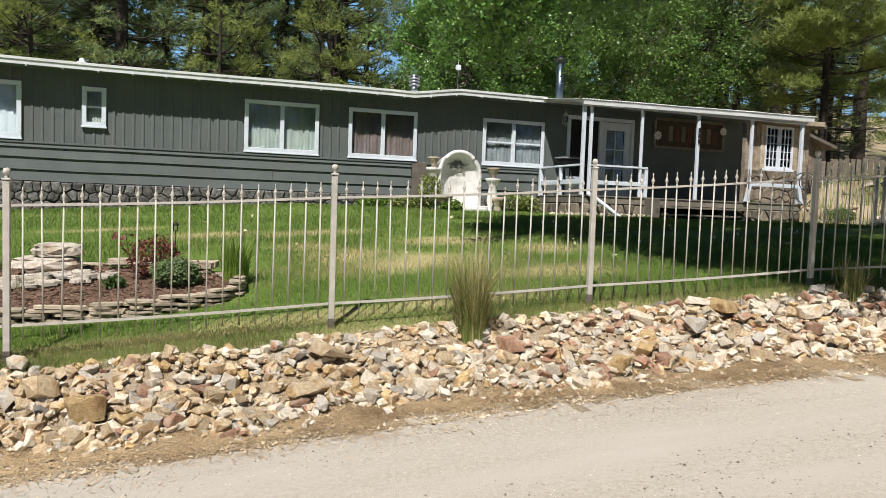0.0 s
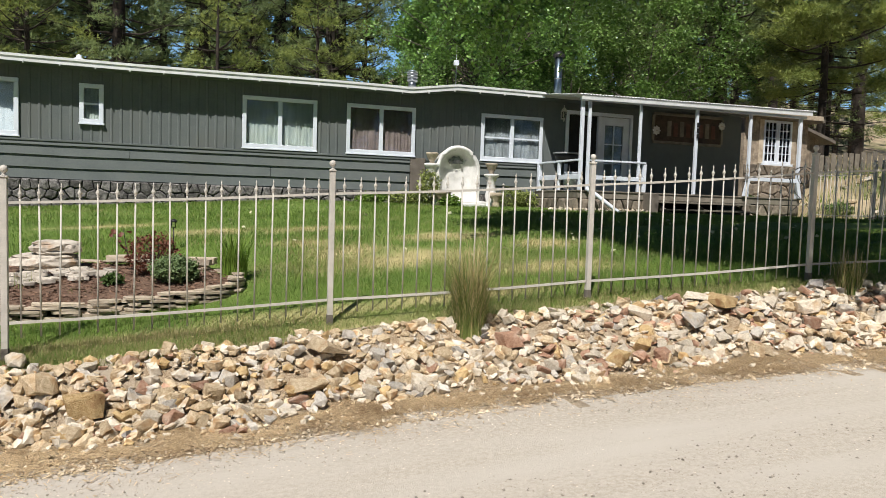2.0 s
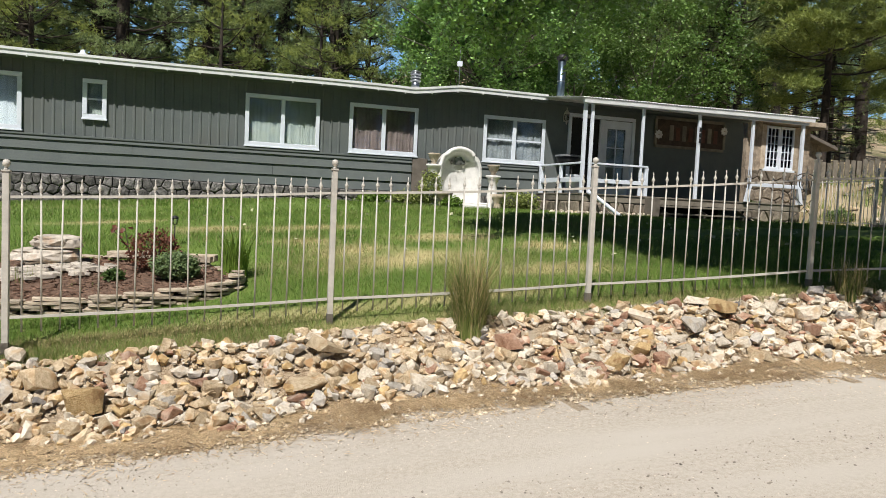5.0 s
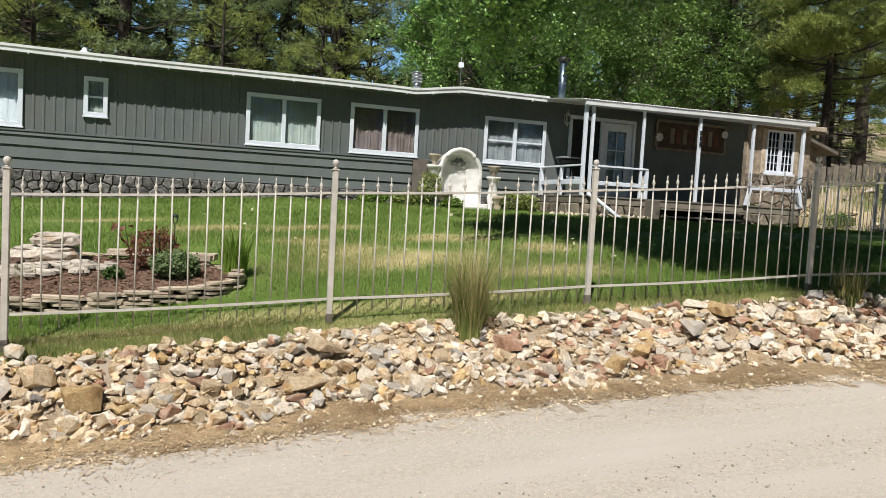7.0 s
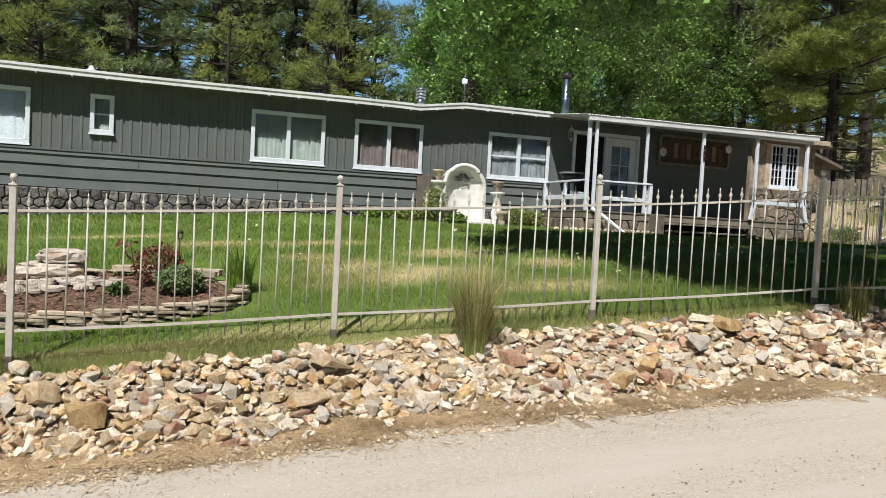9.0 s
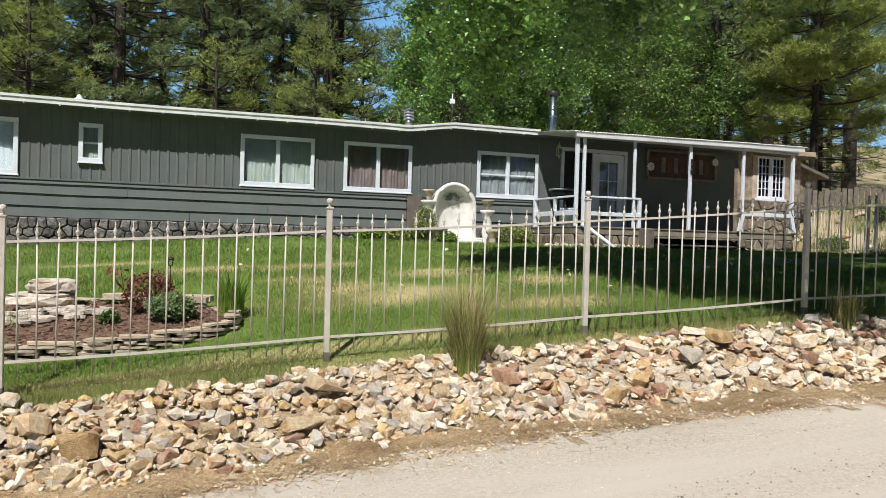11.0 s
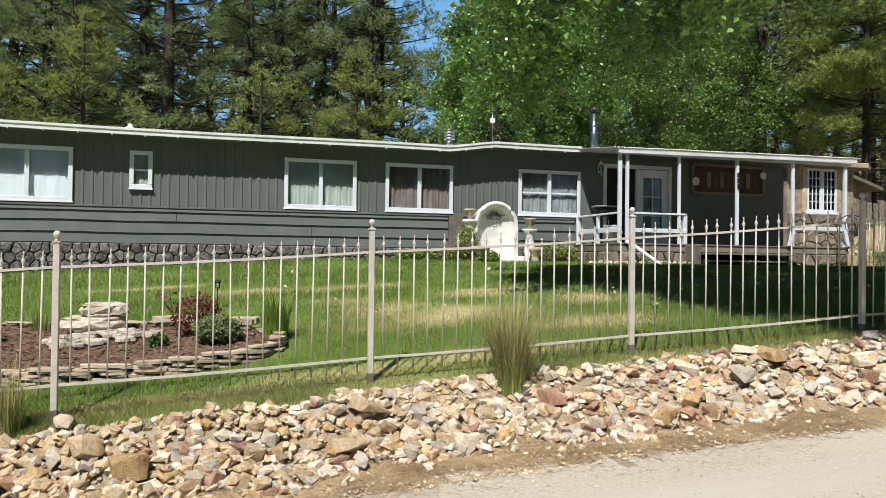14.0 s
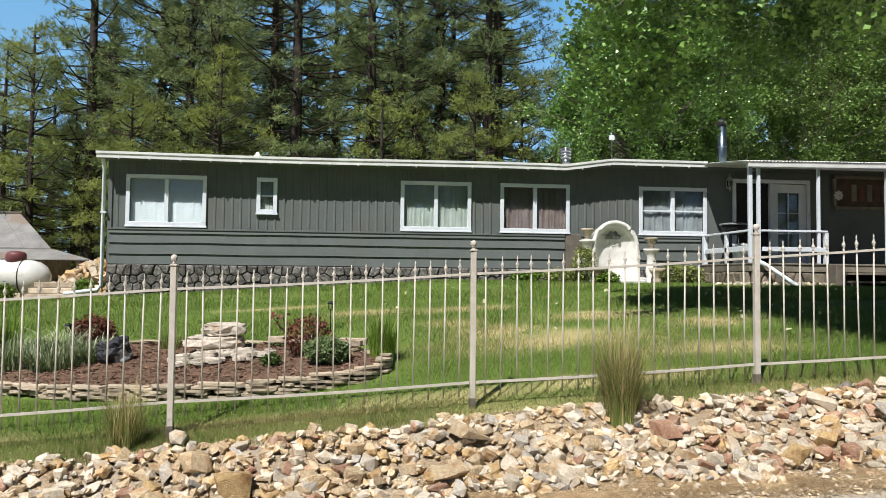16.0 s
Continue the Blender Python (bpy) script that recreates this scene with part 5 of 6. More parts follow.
# little fountain of stacked rocks on a pad of flat stones
fountain = thing("stacked_rocks", "three pale flat rocks stacked in the flower bed", "rock stack", (-2.40, -7.28, bed_z(-2.40, -7.28)))


def boulder(seed, sx, sy, sz, bumps=0.16):
    rr = random.Random(seed)
    bm = bmesh.new()
    bmesh.ops.create_icosphere(bm, subdivisions=3, radius=0.5)
    for vert in bm.verts:
        q = vert.co.normalized()
        q = Vector([math.copysign(abs(c) ** 0.55, c) for c in q]) * 0.42
        n_ = noise.noise(q * 3.1 + Vector((seed * 3.7, 0, 0))) * bumps + noise.noise(q * 8 + Vector((0, seed, 0))) * bumps * 0.45
        q *= 1 + n_
        vert.co = (q.x * sx, q.y * sy, q.z * sz)
    return bm


for name, seed, place, size in (("bottom_rock", 2, (-0.02, -0.02, 0.03), (0.50, 0.40, 0.10)), ("middle_rock", 3, (-0.06, 0.0, 0.125), (0.66, 0.46, 0.16)), ("top_rock", 4, (0.03, 0.0, 0.27), (0.50, 0.40, 0.15))):
    ob = part(name, boulder(seed, *[q * 1.15 for q in size], 0.30), M_PALEROCK, fountain)
    ob.location = place
for _ in range(70):
    a, k_ = r.uniform(0, 6.28), math.sqrt(r.random())
    x, y = -2.36 + 0.58 * k_ * math.cos(a), -7.62 + 0.30 * k_ * math.sin(a)
    ob = flag(fountain, x + 2.40, y + 7.28, bed_z(x, y) + 0.05 * (1 - k_) + 0.03 - bed_z(-2.40, -7.28), r.uniform(0, 3.1), r.uniform(0.08, 0.20), r.uniform(0.07, 0.13), r.uniform(0.025, 0.04), 0.2)
    ob.name = "flat_stone"
    ob.data = PALE_SLABS[r.randrange(8)]
for x, y, ln, turn in ((-1.62, -7.15, 0.55, -0.25), (-0.95, -7.58, 0.50, -0.4), (-0.90, -7.57, 0.42, -0.3)):
    s_ = thing("flat_rock", "flat buff stone lying on the edge of the flower bed", "rock", (x, y, bed_z(x, y) + 0.05))
    ob = flag(s_, 0, 0, 0.02, turn, ln, 0.22, 0.07)
    ob.name = "slab"
dark = tagged(part("dark_rock", boulder(9, 0.36, 0.32, 0.34, 0.5), M_BLACKROCK), "blue-black rock with white streaks in the flower bed", "rock")
dark.location = (-3.55, -7.36, bed_z(-3.55, -7.36) + 0.10)


def bush(name, label, x, y, z, radii, n, leaf, material, stems=14, hollow=0.55, category="shrub"):
    """A low shrub: woody stems and many small leaves in an uneven mound."""
    t = thing(name, label, category, (x, y, z))
    bm = bmesh.new()
    for _ in range(stems):
        a, e = r.uniform(0, 6.28), r.uniform(0.5, 1.4)
        end = Vector((radii[0] * 0.8 * math.cos(a) * math.cos(e), radii[1] * 0.8 * math.sin(a) * math.cos(e), radii[2] * 1.6 * math.sin(e)))
        tube(bm, [(0, 0, -0.03), end * 0.5 + Vector((0.02, 0, 0.02)), end], [0.010, 0.007, 0.002], 4, False)
    part("stems", bm, M_GREYBARK, t)
    d = unit(n)
    k_ = (hollow + (1 - hollow) * gen.uniform(0, 1, (n, 1)) ** 0.6) * (1 + 0.22 * np.array([noise.noise(Vector(q * 2.3) + Vector((x, 0, 0))) for q in d])[:, None])
    c = d * k_ * np.array(radii) + np.array([0, 0, radii[2] * 0.95])
    c = c[c[:, 2] > 0.0]
    v, f = leaves(c, leaf, leaf * 0.5, 3)
    raw("foliage", v, f, material, t)
    return t


for x, y, radii, n, leaf, m, name, label in (
    (-1.36, -7.75, (0.27, 0.24, 0.22), 480, 0.034, M_REDLEAF, "barberry_shrub", "dark red barberry shrub with fine twigs"),
    (-1.13, -8.22, (0.24, 0.22, 0.135), 1500, 0.028, M_ROUND, "round_shrub", "small rounded green shrub in the mulch"),
    (-4.15, -6.35, (0.26, 0.22, 0.20), 1000, 0.035, M_REDLEAF, "barberry_shrub", "dark red barberry shrub at the back of the bed"),
    (-1.72, -8.12, (0.09, 0.09, 0.06), 260, 0.03, M_BUSH, "seedling", "tiny green plant in the mulch"),
):
    bush(name, label, x, y, bed_z(x, y), radii, n, leaf, m)
M_SAGETIP = leafy("pale_sage_tips", (0.26, 0.32, 0.18), (0.52, 0.56, 0.40), 0.2)
for x, y, h in ((-4.62, -7.25, 0.50), (-4.18, -7.42, 0.44), (-3.88, -7.18, 0.46), (-4.35, -6.95, 0.54), (-4.85, -7.0, 0.52)):
    clump(x, y, bed_z(x, y), 800, h, 1.5, M_SAGE, M_SAGETIP, "sage_shrub", "spreading grey-green leafy shrub with pale tips", "shrub", 0.011, "sage shrubs in the bed")
for x, y, n, h in ((-0.55, -8.02, 420, 0.60), (-4.98, -6.8, 420, 0.85)):
    clump(x, y, bed_z(x, y), n, h, 0.75, M_LILY, M_LILY, "day_lily", "clump of bright green strap leaves", "plant", 0.010, "day lilies in the bed")
for x, y, n, h in ((-3.1, -6.75, 320, 0.36), (-2.55, -7.85, 70, 0.22), (-1.55, -7.15, 90, 0.2), (-1.98, -8.3, 40, 0.14)):
    clump(x, y, bed_z(x, y), n, h, 0.7, M_REED, M_REED, "feather_grass", "fine soft tuft of green grass", "plant", 0.004)
# young rose with dark leaves
t = thing("young_rose", "thin young rose stem with a few dark leaves", "plant", (-1.55, -7.62, bed_z(-1.55, -7.62)))
bm = bmesh.new()
tube(bm, [(0, 0, 0), (-0.08, 0, 0.22), (-0.12, 0.02, 0.46)], [0.008, 0.006, 0.003], 5)
tube(bm, [(-0.05, 0, 0.14), (0.02, 0, 0.34)], [0.005, 0.003], 5)
tube(bm, [(-0.08, 0, 0.22), (-0.22, 0, 0.40)], [0.005, 0.003], 5)
part("stem", bm, M_BARK, t)
v, f = leaves(np.array([(-0.12, 0.02, 0.46), (-0.22, 0, 0.40), (0.02, 0, 0.34), (-0.1, 0, 0.3), (-0.16, 0, 0.32)]), 0.06, 0.035, 5)
raw("foliage", v, f, M_REDLEAF, t)

# solar path lights
M_CLEAR = glassy("clear_plastic", (0.95, 0.97, 0.97))
for x, y in ((-1.2, -6.2), (-4.38, -6.55)):
    z = land_at(x, y)
    t = thing("garden_light", "small black solar garden light with a clear lens", "garden light", (x, y, z), "garden lights")
    bm = bmesh.new()
    tube(bm, [(0, 0, -0.05), (0, 0, 0.27)], [0.008, 0.008], 6)
    part("stake", bm, M_BLACK, t)
    part("lens", lathe(bmesh.new(), [(0.026, 0.27), (0.032, 0.285), (0.032, 0.335), (0.028, 0.345)], n=12), M_CLEAR, t)
    part("cap", lathe(bmesh.new(), [(0.046, 0.345), (0.044, 0.36), (0.026, 0.377), (0.01, 0.385)], n=12), M_BLACK, t)

# ---------------------------------------------------------------- white garden shrine
shrine = thing("garden_niche", "white cast-stone garden niche with an arched shell and pedestals", "garden ornament", (4.56, -0.95, land_at(4.56, -0.95)))
bm = bmesh.new()
n, rows_ = 28, 9
W, TOP = 0.50, 1.31


def arch(t, k=1.0):
    """Outline of the niche from foot to foot, t from 0 to 1."""
    if t < 0.28:
        return -W * k, (TOP - W) * t / 0.28
    if t > 0.72:
        return W * k, (TOP - W) * (1 - t) / 0.28
    a = math.pi * (1 - (t - 0.28) / 0.44)
    return W * k * math.cos(a), TOP - W + W * k * math.sin(a)


grid_ = []
for j in range(rows_):
    f_ = j / (rows_ - 1)
    k_ = math.cos(f_ * math.pi / 2 * 0.9995)
    row = []
    for i in range(n + 1):
        x, z = arch(i / n, 0.86 * k_ + 0.001)
        row.append(bm.verts.new((x, -0.02 + 0.15 * math.sin(f_ * math.pi / 2) + 0.012 * math.cos(i * 2.2) * f_, z)))
    grid_.append(row)
rim_front = [bm.verts.new((arch(i / n)[0], -0.06, arch(i / n)[1])) for i in range(n + 1)]
rim_in = [bm.verts.new((arch(i / n, 0.88)[0], -0.06, arch(i / n, 0.88)[1])) for i in range(n + 1)]
rim_back = [bm.verts.new((arch(i / n)[0], 0.22, arch(i / n)[1])) for i in range(n + 1)]
for a_, b_ in [(rim_back, rim_front), (rim_front, rim_in), (rim_in, grid_[0])] + list(zip(grid_, grid_[1:])):
    for i in range(n):
        bm.faces.new((a_[i], a_[i + 1], b_[i + 1], b_[i])).smooth = True
bm.faces.new(rim_back)
bmesh.ops.recalc_face_normals(bm, faces=bm.faces[:])
part("shell", bm, M_PLASTER, shrine)
bm = bmesh.new()
tube(bm, [(arch(i / 40)[0] * 0.95, -0.065, arch(i / 40)[1]) for i in range(41)], [0.05] * 41, 8)
part("moulding", bm, M_PLASTER, shrine)
part("plinth", bbox(-0.60, 0.60, -0.34, 0.26, -0.05, 0.14, 0.02), M_PLASTER, shrine)
part("step", bbox(-0.42, 0.48, -0.54, -0.345, -0.05, 0.09, 0.02), M_PLASTER, shrine)
bm = bmesh.new()
tube(bm, [(0.12 * math.cos(a), 0.09, 0.96 + 0.10 * math.sin(a) + (0.05 if i % 2 else 0)) for i, a in enumerate(np.linspace(0, math.pi, 9))], [0.05] * 9, 7)
tube(bm, [(-0.06, 0.1, 1.03), (0.07, 0.1, 1.03)], [0.07, 0.07], 8)
part("grey_relief", bm, mat("grey_stain", (0.20, 0.20, 0.20), (0.36, 0.36, 0.35), 12, 0.9, 0.4, 60), shrine, "grey weathered relief")
for s_ in (-0.28, 0.30):
    bm = bmesh.new()
    tube(bm, [(s_ + 0.17 * math.cos(a), 0.07, 0.55 + 0.34 * (a > -1) + 0.17 * math.sin(a)) for a in np.linspace(math.pi, 0, 9)], [0.014] * 9, 6)
    part("inner_arch", bm, M_PLASTER, shrine)
for x, y, h in ((-0.66, -0.02, 0.95), (0.72, -0.12, 0.78)):
    p = thing("garden_pedestal", "white cast-stone pedestal with a small urn on top", "pedestal", (4.62 + x, -0.95 + y, land_at(4.62 + x, -0.95 + y) - 0.02), "pedestals beside the niche")
    part("column", lathe(bmesh.new(), [(0.17, 0.0), (0.17, 0.06), (0.12, 0.10), (0.10, 0.16), (0.13, 0.30), (0.11, 0.5 * h), (0.09, 0.75 * h), (0.13, h - 0.08), (0.17, h - 0.04), (0.17, h)], n=16), M_PLASTER, p)
    part("urn", lathe(bmesh.new(), [(0.07, h + 0.0), (0.05, h + 0.05), (0.09, h + 0.10), (0.13, h + 0.2), (0.15, h + 0.23), (0.12, h + 0.24)], n=16), M_FLAG, p)
for x, y, s_ in ((4.05, -1.45, 0.20), (5.32, -1.42, 0.16)):
    p = thing("stone_planter", "low pale stone bowl planter on the grass", "planter", (x, y, land_at(x, y)))
    part("bowl", lathe(bmesh.new(), [(s_ * 0.6, -0.02), (s_ * 0.5, 0.10), (s_ * 0.45, 0.16), (s_ * 0.9, 0.26), (s_ * 1.1, 0.34), (s_ * 0.95, 0.345), (s_ * 0.8, 0.30)], n=16), M_FLAG, p)
M_GARDEN = leafy("garden_leaves", (0.13, 0.18, 0.04), (0.34, 0.38, 0.12), 0.3)
for x, y, radii, m, nl in ((3.86, -1.05, (0.26, 0.24, 0.40), M_GARDEN, 520), (3.45, -0.7, (0.45, 0.28, 0.16), M_GARDEN, 520), (2.7, -0.6, (0.35, 0.22, 0.12), M_LILY, 500), (5.95, -0.75, (0.36, 0.28, 0.24), M_GARDEN, 520), (6.45, -0.6, (0.28, 0.24, 0.22), M_GARDEN, 380), (4.2, -1.5, (0.25, 0.2, 0.12), M_LILY, 400)):
    bush("garden_plant", "loose leafy green garden plants by the house wall", x, y, land_at(x, y), radii, nl, 0.05, m, category="plants")
edging = thing("white_stones", "row of small white stones along the porch foot", "stones", kind="structure")
for i in range(46):
    x = 6.2 + 0.055 * i
    ob = new("stone", SHAPES[i % 18][1])
    ob.parent = edging
    yy = -2.32 + 0.06 * math.sin(i * 1.7)
    ob.location = (x, yy, land_at(x, yy) + 0.04)
    ob.rotation_euler = (i, i * 2, i * 3)
    ob.scale = (0.13, 0.11, 0.09)

# ---------------------------------------------------------------- on and about the porch
lantern = thing("wall_lantern", "small cream carriage lantern on the porch wall", "lamp", (7.62, -0.06, 3.82))
part("bracket", bbox(-0.03, 0.03, 0.0, 0.06, -0.02, 0.16, 0.005), M_FENCE, lantern)
part("glass", lathe(bmesh.new(), [(0.035, 0.0), (0.06, 0.03), (0.065, 0.15), (0.05, 0.16)], (0, -0.06), 8), M_CLEAR, lantern)
part("roof", lathe(bmesh.new(), [(0.085, 0.16), (0.05, 0.22), (0.012, 0.27), (0.008, 0.32)], (0, -0.06), 8), M_FENCE, lantern)
part("drop", lathe(bmesh.new(), [(0.006, -0.10), (0.02, -0.05), (0.04, 0.0)], (0, -0.06), 8), M_FENCE, lantern)

M_ASHTRIM = mat("grey_enamel", (0.16, 0.17, 0.18), (0.26, 0.27, 0.28), 8, 0.45, 0.1, 60)
grill = thing("barbecue_grill", "black kettle barbecue grill standing on the deck", "grill", (7.46, -0.62, FLOOR))
for a in (0.5, 2.6, 4.7):
    bm = bmesh.new()
    tube(bm, [(0.30 * math.cos(a), 0.26 * math.sin(a), 0), (0.15 * math.cos(a), 0.15 * math.sin(a), 0.68)], [0.013, 0.013], 6)
    part("leg", bm, M_BLACK, grill)
part("bowl", lathe(bmesh.new(), [(0.08, 0.66), (0.18, 0.68), (0.26, 0.76), (0.295, 0.87)], n=20), M_BLACK, grill)
part("rim", lathe(bmesh.new(), [(0.296, 0.87), (0.325, 0.88), (0.325, 0.905), (0.29, 0.915)], n=20), M_ASHTRIM, grill, "grey metal rim")
part("grate", lathe(bmesh.new(), [(0.27, 0.916), (0.25, 0.925)], n=16), M_BLACK, grill)
part("side_shelf", bbox(0.33, 0.72, -0.16, 0.16, 0.74, 0.765, 0.004), M_BLACK, grill)
part("shelf_arm", bbox(0.25, 0.34, -0.02, 0.02, 0.745, 0.765), M_BLACK, grill)
bin_ = tagged(part("white_bin", lathe(bmesh.new(), [(0.15, 0.0), (0.18, 0.40), (0.19, 0.42), (0.17, 0.42)], n=16), M_WHITE), "white plastic bin on the porch deck", "bin")
bin_.location = (7.22, -1.35, FLOOR)

sign = thing("porch_plaque", "dark wooden plaque with pale and rust slats on the porch wall", "wall plaque", (11.36, -0.035, 3.77))
M_DARKWOOD = mat("dark_stained_wood", (0.045, 0.030, 0.022), (0.10, 0.070, 0.052), 6, 0.7, 0.3, 50)
M_RUSTWOOD = mat("rust_painted_wood", (0.09, 0.04, 0.03), (0.16, 0.075, 0.055), 8, 0.7, 0.2, 50)
part("backboard", bbox(-1.05, 1.05, 0.0, 0.03, -0.33, 0.33, 0.005), M_DARKWOOD, sign)
for a, b, c, d_ in ((-1.08, 1.08, 0.33, 0.40), (-1.08, 1.08, -0.40, -0.33), (-1.12, -1.05, -0.33, 0.33), (1.05, 1.12, -0.33, 0.33)):
    part("rim", bbox(a, b, -0.03, 0.025, c, d_, 0.005), M_DECK, sign)
for i in range(8):
    x = -0.66 + i * 0.20
    part("slat", bbox(x, x + 0.13, -0.012, -0.001, -0.20, 0.20 - 0.05 * (i % 2), 0.004), M_RUSTWOOD if i % 2 else M_DECK, sign)
for x, z, r_ in ((10.36, 3.70, 0.13), (12.42, 3.93, 0.12)):
    t = thing("wall_flower", "pale round metal flower hung on the porch wall", "wall ornament", (x, -0.08, z), "flowers on the porch wall")
    bm = bmesh.new()
    ring_ = []
    for i in range(32):
        q_ = r_ * (0.86 + 0.14 * math.cos(i * math.pi / 2))
        ring_.append((q_ * math.cos(i * math.pi / 16), q_ * math.sin(i * math.pi / 16)))
    lo = [bm.verts.new((u, 0.02, w)) for u, w in ring_]
    hi = [bm.verts.new((u * 0.9, 0.0, w * 0.9)) for u, w in ring_]
    mid_ = bm.verts.new((0, 0.012, 0))
    for i in range(32):
        bm.faces.new((lo[i], lo[(i + 1) % 32], hi[(i + 1) % 32], hi[i]))
        bm.faces.new((hi[i], hi[(i + 1) % 32], mid_))
    bm.faces.new(lo[::-1])
    part("petals", bm, M_PLASTER, t)
    part("boss", lathe(bmesh.new(), [(0.03, -0.01), (0.02, 0.005)], n=10), M_FLAG, t)
    part("hanger", bbox(-0.01, 0.01, 0.021, 0.08, -0.01, 0.01), M_BLACK, t)
# illegible figures on the porch post
plate = thing("post_figures", "small black figures fixed down a white porch post", "sign", (10.0, PY - 0.055, 3.62))
for k_ in range(3):
    part("bar", bbox(-0.035, 0.035, -0.004, 0.004, -0.13 * k_ - 0.05, -0.13 * k_ + 0.05, 0.002), M_BLACK, plate)
trellis = thing("iron_scroll_panel", "dark wrought-iron scroll panel beside the porch", "iron ornament", (12.6, -2.75, land_at(12.6, -2.75)))
bm = bmesh.new()
for s_ in (-1, 1):
    tube(bm, [(s_ * 0.42, 0, -0.05), (s_ * 0.40, 0, 0.9)], [0.012, 0.012], 5)
    tube(bm, [(s_ * (0.02 + 0.024 * i * math.sin(i * 0.55)), 0, 0.95 + 0.022 * i * math.cos(i * 0.55)) for i in range(2, 12)], [0.012] * 10, 5)
    tube(bm, [(s_ * 0.40, 0, 0.1), (-s_ * 0.40, 0, 0.75)], [0.008, 0.008], 5)
tube(bm, [(0.42 * math.cos(a), 0, 0.9 + 0.32 * math.sin(a)) for a in np.linspace(0, math.pi, 13)], [0.012] * 13, 5)
part("scrollwork", bm, M_BLACK, trellis)

# ---------------------------------------------------------------- on the roof
# plain metal pipe; the blue of the reflected sky is put into its base colour
M_FLUE = mat("sky_tinted_stove_pipe", (0.13, 0.18, 0.23), (0.22, 0.29, 0.35), 4, 0.32, 0.03, 40, metal=0.95)
flue = thing("stove_pipe", "tall shiny metal stove pipe with a black cap", "chimney pipe", (9.06, 3.0, 4.35))
bm = bmesh.new()
tube(bm, [(0, 0, 0), (0, 0, 1.62)], [0.115, 0.115], 16)
part("pipe", bm, M_FLUE, flue)
for z in (0.5, 1.0):
    part("seam", lathe(bmesh.new(), [(0.119, z), (0.123, z + 0.015), (0.119, z + 0.03)], n=16), M_STEEL, flue)
part("cap", lathe(bmesh.new(), [(0.13, 1.62), (0.17, 1.66), (0.17, 1.72), (0.06, 1.80)], n=16), M_BLACK, flue)
vent = thing("roof_vent", "short ribbed metal roof vent", "vent", (4.1, 1.2, 4.42))
part("neck", lathe(bmesh.new(), [(0.10, 0.0), (0.10, 0.18)], n=14), M_STEEL, vent)
for k_ in range(3):
    part("rib", lathe(bmesh.new(), [(0.11, 0.18 + 0.075 * k_), (0.135, 0.20 + 0.075 * k_), (0.135, 0.225 + 0.075 * k_), (0.11, 0.25 + 0.075 * k_)], n=14), M_STEEL, vent)
part("cap", lathe(bmesh.new(), [(0.14, 0.41), (0.10, 0.45), (0.02, 0.47)], n=14), M_STEEL, vent)
knob = tagged(part("plumbing_vent", lathe(bmesh.new(), [(0.14, 0.0), (0.13, 0.05), (0.05, 0.10), (0.045, 0.14), (0.02, 0.16)], n=12), M_WHITE), "small white plumbing cap on the roof", "vent")
knob.location = (-3.2, 0.5, 4.27)
boxv = thing("roof_box_vent", "low square metal vent on the roof", "vent", (12.25, 1.2, 4.50))
part("base", bbox(-0.16, 0.16, -0.16, 0.16, -0.1, 0.14), M_STEEL, boxv)
part("lid", bbox(-0.22, 0.22, -0.22, 0.22, 0.14, 0.20, 0.01), M_STEEL, boxv)
mast = thing("antenna_mast", "thin roof mast with a small white box", "antenna", (6.25, 4.0, 4.55))
bm = bmesh.new()
tube(bm, [(0, 0, -0.1), (0, 0, 1.7)], [0.012, 0.010], 6)
part("pole", bm, M_STEEL, mast)
part("head", bbox(-0.07, 0.07, -0.05, 0.05, 1.12, 1.26, 0.01), M_WHITE, mast)

# ---------------------------------------------------------------- cabin beyond the porch
cabin = thing("wood_cabin", "small weathered plank cabin with a white many-paned window", "cabin")
CY = 1.4
cw = (15.2, 16.27, 3.15, 4.44)
x = 14.5
while x < 16.9:
    w = r.uniform(0.15, 0.22)
    x2 = min(x + w, 16.92)
    if x2 <= cw[0] or x >= cw[1]:
        part("plank", bbox(x, x2 - 0.008, CY, CY + 0.04 + r.uniform(0, 0.008), 1.5, 4.52, 0.004), M_WOOD, cabin)
    else:
        part("plank", bbox(x, x2 - 0.008, CY, CY + 0.04, 1.5, cw[2], 0.004), M_WOOD, cabin)
        part("plank", bbox(x, x2 - 0.008, CY, CY + 0.04, cw[3], 4.52, 0.004), M_WOOD, cabin)
    x = x2
part("side_wall", bbox(16.88, 16.93, CY + 0.05, 4.6, 1.5, 4.5), M_WOOD, cabin)
part("side_wall", bbox(14.5, 14.55, CY + 0.05, 4.6, 1.5, 4.5), M_WOOD, cabin)
part("back_wall", bbox(14.5, 16.93, 4.6, 4.65, 1.5, 4.5), M_WOOD, cabin)
# added floor, its near-black colour standing in for the cabin's inner shade
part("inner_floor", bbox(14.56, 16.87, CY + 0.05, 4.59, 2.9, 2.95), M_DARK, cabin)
win = part("window", bbox(cw[0] - 0.06, cw[1] + 0.06, CY - 0.06, CY - 0.004, cw[2] - 0.07, cw[2], 0.006), M_WHITE, cabin, "white many-paned casement window")
mid_ = (cw[0] + cw[1]) / 2
